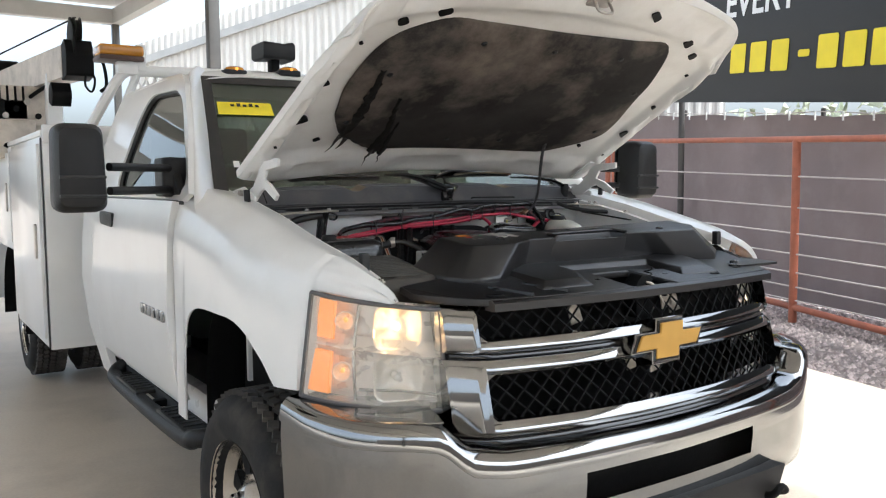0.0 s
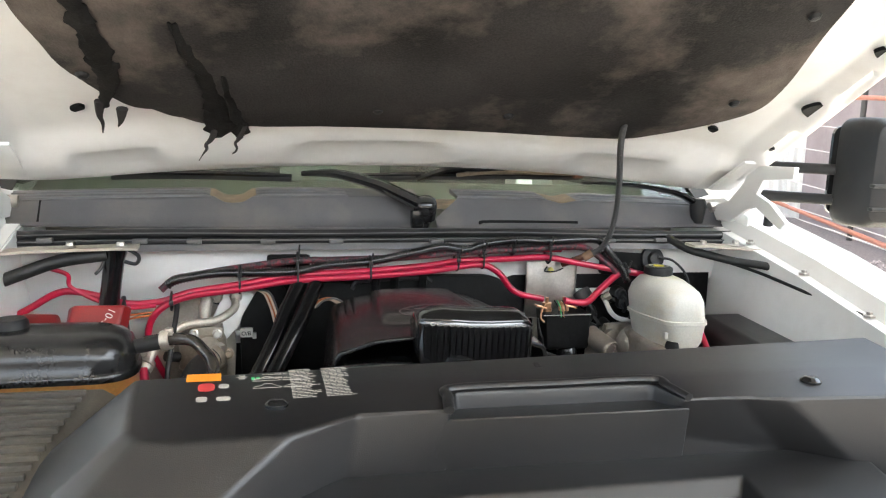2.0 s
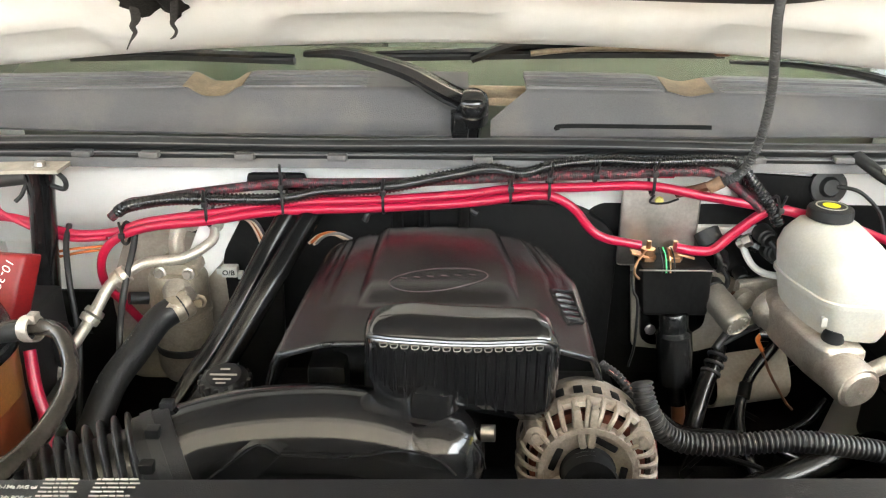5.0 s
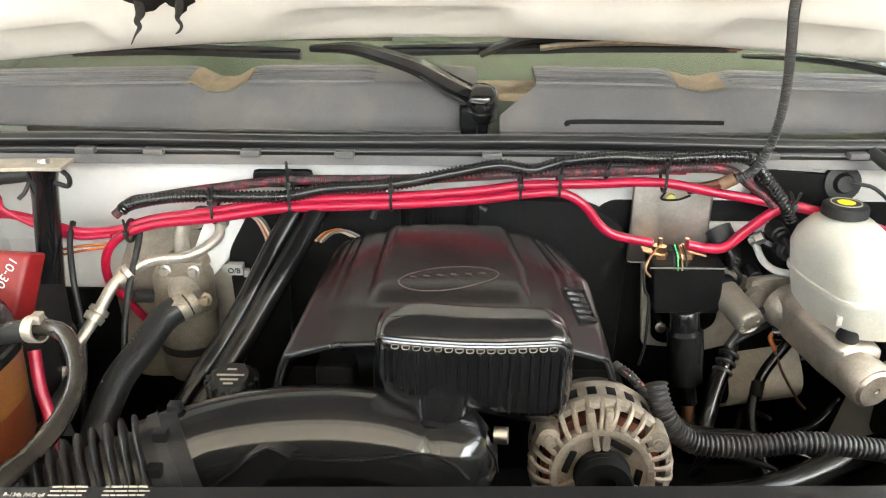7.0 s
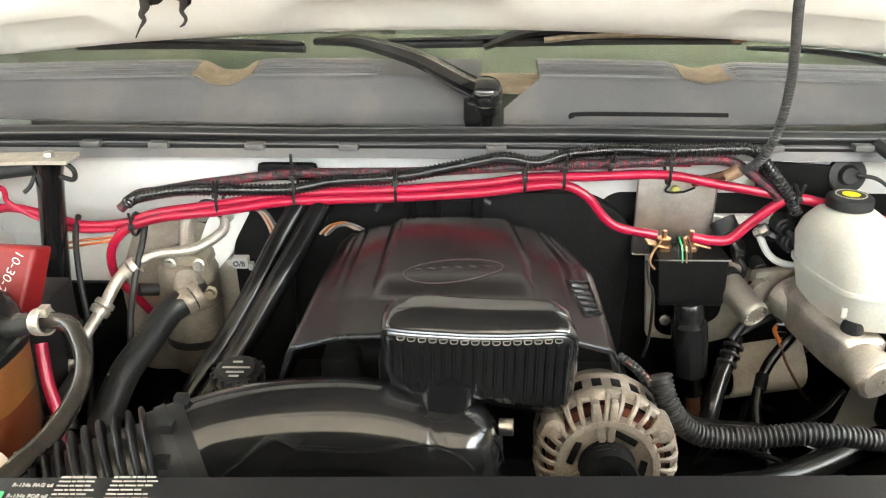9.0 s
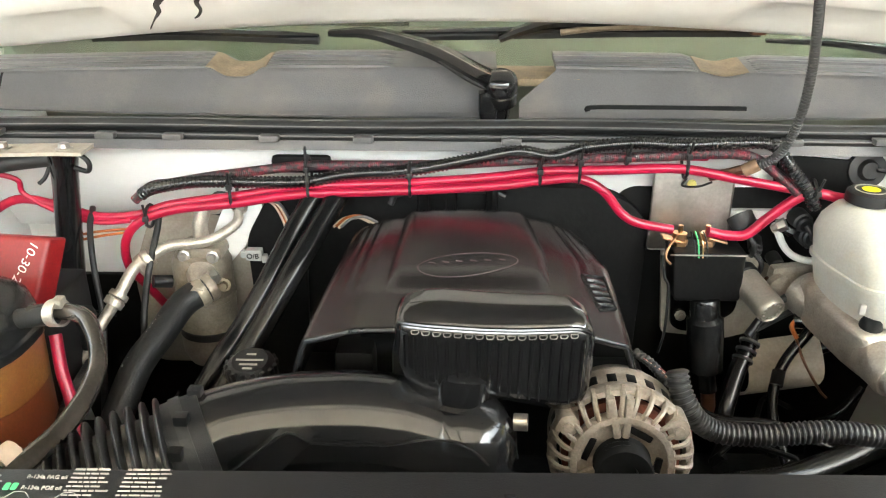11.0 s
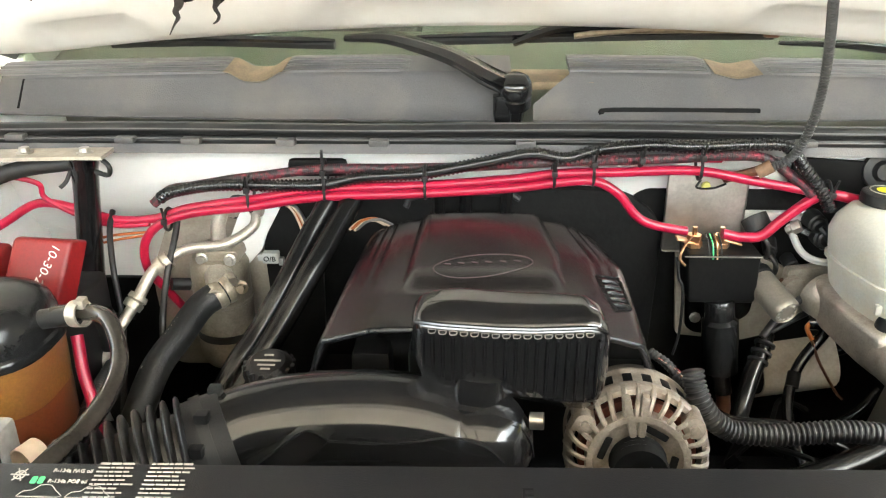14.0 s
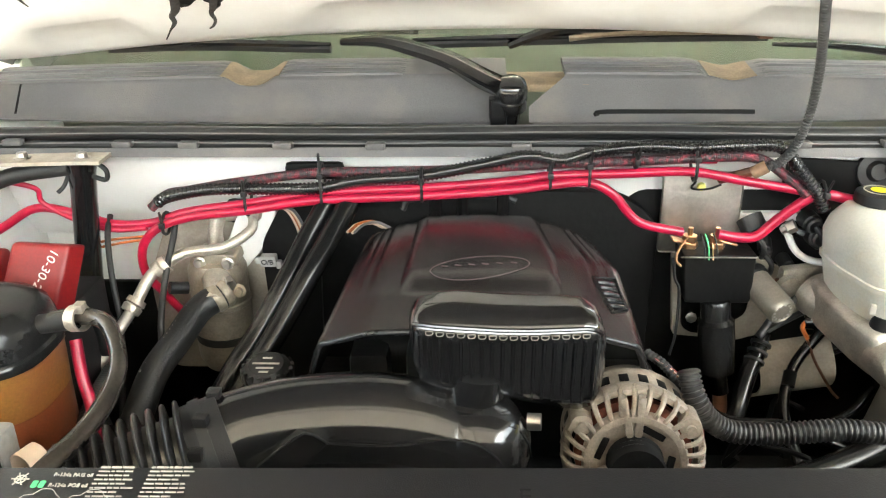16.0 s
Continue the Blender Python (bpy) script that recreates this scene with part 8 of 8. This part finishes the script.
tube("coolant_hose", [(0.30, 0.80, 1.02), (0.42, 0.85, 1.0), (0.55, 0.9, 1.02), (0.62, 0.95, 1.0)], 0.02, PIPEBLACK)

for k, pts in enumerate(([(0.50, 1.06, 1.10), (0.46, 1.04, 1.05), (0.44, 1.0, 1.0), (0.45, 0.94, 0.95)], [(0.56, 1.0, 1.04), (0.52, 0.97, 1.02), (0.47, 0.95, 1.01), (0.40, 0.96, 0.98)], [(0.62, 1.10, 1.12), (0.58, 1.12, 1.05), (0.50, 1.12, 1.02), (0.42, 1.13, 1.0)], [(0.30, 0.98, 1.04), (0.34, 0.95, 1.02), (0.42, 0.92, 1.03), (0.50, 0.90, 1.0)])):
    tube("brake_hose", pts, (0.008, 0.006, 0.010, 0.007)[k], PIPEBLACK, "black under-bonnet hose")
part("hose_clip", rod((0.455, 1.035, 1.045), (0.448, 1.02, 1.03), 0.0095, 12), DARK, truck)
# -- fuse box on the driver side
fuse = new("fuse_box")
fuse.parent = truck
part("lid", bevelled(loft([[(0.64, 0.66, 1.09), (0.77, 0.66, 1.09), (0.77, 1.07, 1.09), (0.64, 1.07, 1.09)], [(0.64, 0.66, 1.165), (0.77, 0.66, 1.165), (0.77, 1.07, 1.19), (0.64, 1.07, 1.19)], [(0.66, 0.68, 1.185), (0.765, 0.68, 1.185), (0.765, 1.055, 1.21), (0.66, 1.055, 1.21)]]), 0.008), COVER, fuse, "dusty black fuse box lid", 30)
part("base", box(0.645, 0.77, 0.65, 1.06, 0.95, 1.10, 0.01), PLASTIC, fuse)
tube("wire", [(0.70, 1.08, 1.33), (0.74, 0.98, 1.315), (0.755, 0.85, 1.30), (0.77, 0.70, 1.285)], 0.0035, RUBBER)
tube("wire", [(0.72, 0.62, 1.24), (0.70, 0.55, 1.225), (0.73, 0.48, 1.215), (0.70, 0.42, 1.2), (0.74, 0.36, 1.19)], 0.005, RUBBER)
tube("wire", [(0.71, 0.60, 1.23), (0.735, 0.52, 1.235), (0.70, 0.46, 1.21), (0.745, 0.40, 1.215), (0.72, 0.33, 1.19)], 0.004, RUBBER)
tube("wire_loom", [(0.73, 0.66, 1.22), (0.745, 0.55, 1.225), (0.74, 0.45, 1.21), (0.745, 0.35, 1.19), (0.72, 0.25, 1.16)], 0.009, RUBBER, ribs=0.006, depth=0.0015)
part("side_tray", surf(lambda x, y: (x, y, 1.175 + 0.05 * (y - 0.2)), np.linspace(0.55, 0.76, 6), np.linspace(0.15, 0.62, 8), 0.008), COVER, fuse)

tube("brake_hose", [(0.598, 1.13, 1.372), (0.625, 1.085, 1.352), (0.66, 1.06, 1.343), (0.70, 1.02, 1.335), (0.755, 0.98, 1.330), (0.785, 0.95, 1.315)], 0.009, RUBBER, "black hose along the inner fender")

# -- cowl braces
for s in (-1, 1):
    br = new("cowl_brace")
    br.parent = truck
    part("bar", loft([[(s * x, 1.045 + a, z + b) for a, b in ((-0.012, -0.003), (0.03, -0.003), (0.03, 0.003), (-0.012, 0.002))] for x, z in ((0.82, 1.352), (0.70, 1.362), (0.56 + (0.08 if s > 0 else 0), 1.366), (0.525 + (0.085 if s > 0 else 0), 1.366))]), GRIMY, br, "grimy white painted cowl brace")
    for x in ((0.555, 0.64) if s < 0 else (0.64, 0.72)):
        part("bolt", lathe([(0, 0.008), (0.007, 0.008), (0.008, 0.002), (0.012, 0.001), (0.012, 0), (0, 0)], 8, Matrix.Translation((s * x, 1.05, 1.368))), STEEL, br)
part("brace_post", sweep([(-0.568, 1.07, 1.362), (-0.570, 1.07, 1.34), (-0.575, 1.072, 1.30), (-0.588, 1.075, 1.20), (-0.60, 1.075, 1.10), (-0.61, 1.07, 0.98)], [0.024, 0.019, 0.018, 0.0185, 0.019, 0.019], 16, 5), GLOSS, truck, "black painted brace rod")
tube("wire", [(-0.545, 1.06, 1.362), (-0.525, 1.05, 1.35), (-0.53, 1.055, 1.335), (-0.55, 1.06, 1.338)], 0.0035, RUBBER)
tube("wire", [(-0.585, 1.06, 1.34), (-0.592, 1.055, 1.325), (-0.60, 1.05, 1.317)], 0.003, RUBBER)
tube("wire_loom", [(-0.80, 1.04, 1.29), (-0.72, 1.05, 1.32), (-0.66, 1.06, 1.34), (-0.58, 1.06, 1.352)], 0.012, RUBBER)

# -- hood stay hose on the driver side
stay = new("underhood_lead")
stay.parent = truck
part("sleeve", sweep([(0.392, 0.965, 1.635), (0.402, 1.0, 1.585), (0.418, 1.03, 1.532), (0.429, 1.05, 1.48), (0.430, 1.06, 1.426), (0.423, 1.07, 1.381), (0.411, 1.085, 1.352), (0.385, 1.095, 1.337)], 0.0054, 12, 8, 1, 0.0042, 0.0013), mat("dusty_loom", (0.05, 0.049, 0.048), 0.4, 0, 0.15, 20), stay, "corrugated black lead up to the hood")
part("boot", lathe([(0, 0), (0.012, 0.002), (0.014, 0.012), (0.008, 0.022), (0, 0.022)], 14, along((0.388, 0.955, 1.648), (0.40, 0.98, 1.62))), PLASTIC, stay)
part("cuff", rod((0.396, 1.091, 1.344), (0.379, 1.096, 1.332), 0.0095, 12), mat("tan_tape", (0.20, 0.12, 0.07), 0.6, 0, 0.2, 60), stay)
part("tail", sweep([(0.385, 1.095, 1.337), (0.365, 1.11, 1.325), (0.345, 1.13, 1.312)], 0.007, 8, 4), BROWN, stay)

# -- passenger side: battery, surge tank, air box
bat = new("battery")
bat.parent = truck
part("case", box(-0.735, -0.545, 0.88, 1.03, 1.02, 1.20, 0.008), PLASTIC, bat)
RM = Matrix.Translation((-0.586, 0.925, 1.245)) @ Euler((radians(62), radians(0), radians(-12))).to_matrix().to_4x4()
part("terminal_cover", bevelled(moved(loft([[(-0.055, -0.05, -0.03), (0.045, -0.05, -0.03), (0.05, 0.05, -0.03), (-0.06, 0.045, -0.03)], [(-0.05, -0.045, 0.0), (0.035, -0.045, 0.0), (0.045, 0.045, 0.0), (-0.04, 0.042, 0.0)]]), RM), 0.006), REDCAP, bat, "red plastic battery terminal cover with a handwritten date")
word("handwriting", "10-30-23", 0.0185, PRINT, bat, RM @ Matrix.Translation((0.022, 0.040, 0.001)) @ Euler((0, 0, radians(-112))).to_matrix().to_4x4(), 0.0003, -0.0002)
part("terminal_cover", bevelled(loft([[(-0.72, 0.92, 1.20), (-0.64, 0.92, 1.20), (-0.64, 1.0, 1.20), (-0.72, 1.0, 1.20)], [(-0.71, 0.93, 1.255), (-0.65, 0.93, 1.25), (-0.65, 0.99, 1.26), (-0.71, 0.99, 1.262)]]), 0.008), REDCAP, bat, "red plastic battery terminal cover")
part("clamp", box(-0.72, -0.70, 0.90, 0.92, 1.20, 1.225, 0.003), CREAM, bat)
part("clamp_bolt", rod((-0.60, 0.95, 1.19), (-0.60, 0.95, 1.235), 0.006, 8), COPPER, bat)
surge = new("surge_tank")
surge.parent = truck
surge.location = (0, 0, 0)
def tank_shell(levels):
    out = rounded([(-0.20, -0.075), (0.10, -0.075), (0.10, 0.075), (-0.20, 0.075)], 0.067, 8)
    return loft([[(-0.600 + a * k, 0.785 + b * k, z - 0.008) for a, b in out] for z, k in levels])
part("lower_shell", tank_shell(((1.02, 0.84), (1.035, 0.93), (1.06, 0.97), (1.165, 0.985))), FLUID, surge, "amber tank wall stained by red-brown fluid")
part("middle_shell", tank_shell(((1.1655, 0.985), (1.19, 0.995), (1.215, 1.0), (1.222, 1.02), (1.226, 1.03))), AMBERTANK, surge, "amber translucent tank wall")
part("upper_shell", tank_shell(((1.2262, 1.035), (1.232, 1.045), (1.237, 1.035), (1.240, 1.0), (1.258, 0.985), (1.274, 0.93), (1.284, 0.82), (1.290, 0.62), (1.292, 0.35))), SATIN, surge, "glossy black upper tank shell")
part("filler_cap", lathe([(0, 0.02), (0.02, 0.02), (0.024, 0.015), (0.025, 0), (0, 0)], 20, Matrix.Translation((-0.68, 0.80, 1.278))), PLASTIC, surge)
part("outlet", rod((-0.54, 0.785, 1.246), (-0.460, 0.781, 1.2605), 0.0115, 14), PLASTIC, surge)
# Lightened brown base carries the coolant hose's sheen.
ch = part("coolant_hose", sweep([(-0.490, 0.785, 1.258), (-0.4644, 0.785, 1.2614), (-0.439, 0.78, 1.2637), (-0.4176, 0.765, 1.2636), (-0.4018, 0.745, 1.254), (-0.3891, 0.72, 1.2445), (-0.3862, 0.70, 1.2327), (-0.3881, 0.67, 1.2216), (-0.3971, 0.635, 1.2109), (-0.4083, 0.59, 1.2098), (-0.43, 0.54, 1.20)], [0.0105, 0.0100, 0.0095, 0.0092, 0.0092, 0.0092, 0.0095, 0.0100, 0.0105, 0.0108, 0.0108], 16, 7), mat("sheen_brown_black_hose", (0.034, 0.029, 0.024), 0.2, 0, 0.25, 30, 0.1, 300, 0.2, (0.09, 0.075, 0.06), 0.3, 12), truck, "brown-black coolant hose with sheen in its colour")
part("clamp", lathe([(0.013, 0), (0.0155, 0.0), (0.0155, 0.014), (0.013, 0.014)], 20, along((-0.464, 0.7815, 1.2615), (-0.440, 0.775, 1.2655))), ALLOY, ch, "bright steel spring clamp")
part("clamp_ear", box(-0.459, -0.448, 0.774, 0.788, 1.270, 1.281, 0.002), ALLOY, ch)
airbox = new("air_filter_box")
airbox.parent = truck
LID = mat("dust_covered_lid", (0.066, 0.060, 0.051), 0.6, 0, 0.2, 9, 0.2, 400, 0, (0.16, 0.135, 0.10), 0.5, 10, spec=0.35)
part("lid", bevelled(loft([[(-0.765, 0.31, 1.10), (-0.545, 0.33, 1.10), (-0.505, 0.66, 1.10), (-0.765, 0.66, 1.10)], [(-0.765, 0.31, 1.175), (-0.545, 0.33, 1.175), (-0.505, 0.66, 1.212), (-0.765, 0.66, 1.212)], [(-0.745, 0.335, 1.20), (-0.565, 0.35, 1.20), (-0.53, 0.645, 1.234), (-0.745, 0.645, 1.234)]]), 0.008), LID, airbox, "dust-covered ribbed air filter box lid", 30)
for k in range(13):
    y = 0.375 + 0.021 * k
    part("lid_rib", bevelled(box(-0.735, -0.585 + 0.003 * k, y - 0.0045, y + 0.0045, 1.197 + 0.0024 * k, 1.209 + 0.0024 * k, 0.0), 0.002), LID, airbox)
part("base", box(-0.76, -0.55, 0.33, 0.65, 0.92, 1.11, 0.015), PLASTIC, airbox)
for y in (0.40, 0.58):
    part("clip", box(-0.556, -0.545, y - 0.012, y + 0.012, 1.10, 1.185, 0.002), STEEL, airbox)
part("sensor", box(-0.475, -0.440, 0.575, 0.605, 1.205, 1.248, 0.005), mat("pale_grey_plug", (0.30, 0.29, 0.27), 0.5, 0, 0.15, 30), airbox, "pale grey sensor plug")
for k in range(4):
    part("sensor_fin", box(-0.471 + 0.008 * k, -0.467 + 0.008 * k, 0.570, 0.577, 1.21, 1.243, 0.001), DARK, airbox)
part("tape_band", lathe([(0.0128, 0), (0.0142, 0), (0.0142, 0.02), (0.0128, 0.02)], 16, along((-0.428, 0.58, 1.214), (-0.421, 0.598, 1.214))), CREAM, airbox)
tube("wire_loom", [(-0.50, 0.59, 1.17), (-0.47, 0.66, 1.12), (-0.48, 0.75, 1.09), (-0.50, 0.84, 1.10), (-0.52, 0.95, 1.09)], 0.010, RUBBER, ribs=0.006, depth=0.0015)
tube("wire", [(-0.56, 1.11, 1.26), (-0.555, 1.08, 1.24), (-0.545, 1.05, 1.19), (-0.535, 1.03, 1.12), (-0.53, 1.0, 1.06), (-0.52, 0.95, 1.0)], 0.0045, RUBBER)
tube("wire", [(-0.465, 1.12, 1.26), (-0.463, 1.10, 1.235), (-0.47, 1.06, 1.18), (-0.478, 1.04, 1.12), (-0.47, 1.0, 1.06)], 0.005, RUBBER)
part("washer_bottle_neck", lathe([(0, 0.06), (0.013, 0.06), (0.016, 0.05), (0.012, 0.03), (0.012, 0), (0, 0)], 14, Matrix.Translation((-0.535, 0.98, 1.10))), PLASTIC, truck)
# hanging clutter under the hoses, coloured near-black as if in shade
random.seed(21)
for k in range(26):
    x, y = random.choice(((random.uniform(-0.5, -0.3), random.uniform(0.75, 1.1)), (random.uniform(0.25, 0.6), random.uniform(0.78, 1.1))))
    p = Vector((x, y, random.uniform(0.86, 0.97)))
    pts = [p]
    for q in range(4):
        pts.append(pts[-1] + Vector((random.uniform(-0.06, 0.06), random.uniform(-0.05, 0.05), random.uniform(-0.03, 0.03))))
    part("wire", sweep([tuple(q) for q in pts], random.choice((0.004, 0.006, 0.009)), 8, 5), DARK, truck)
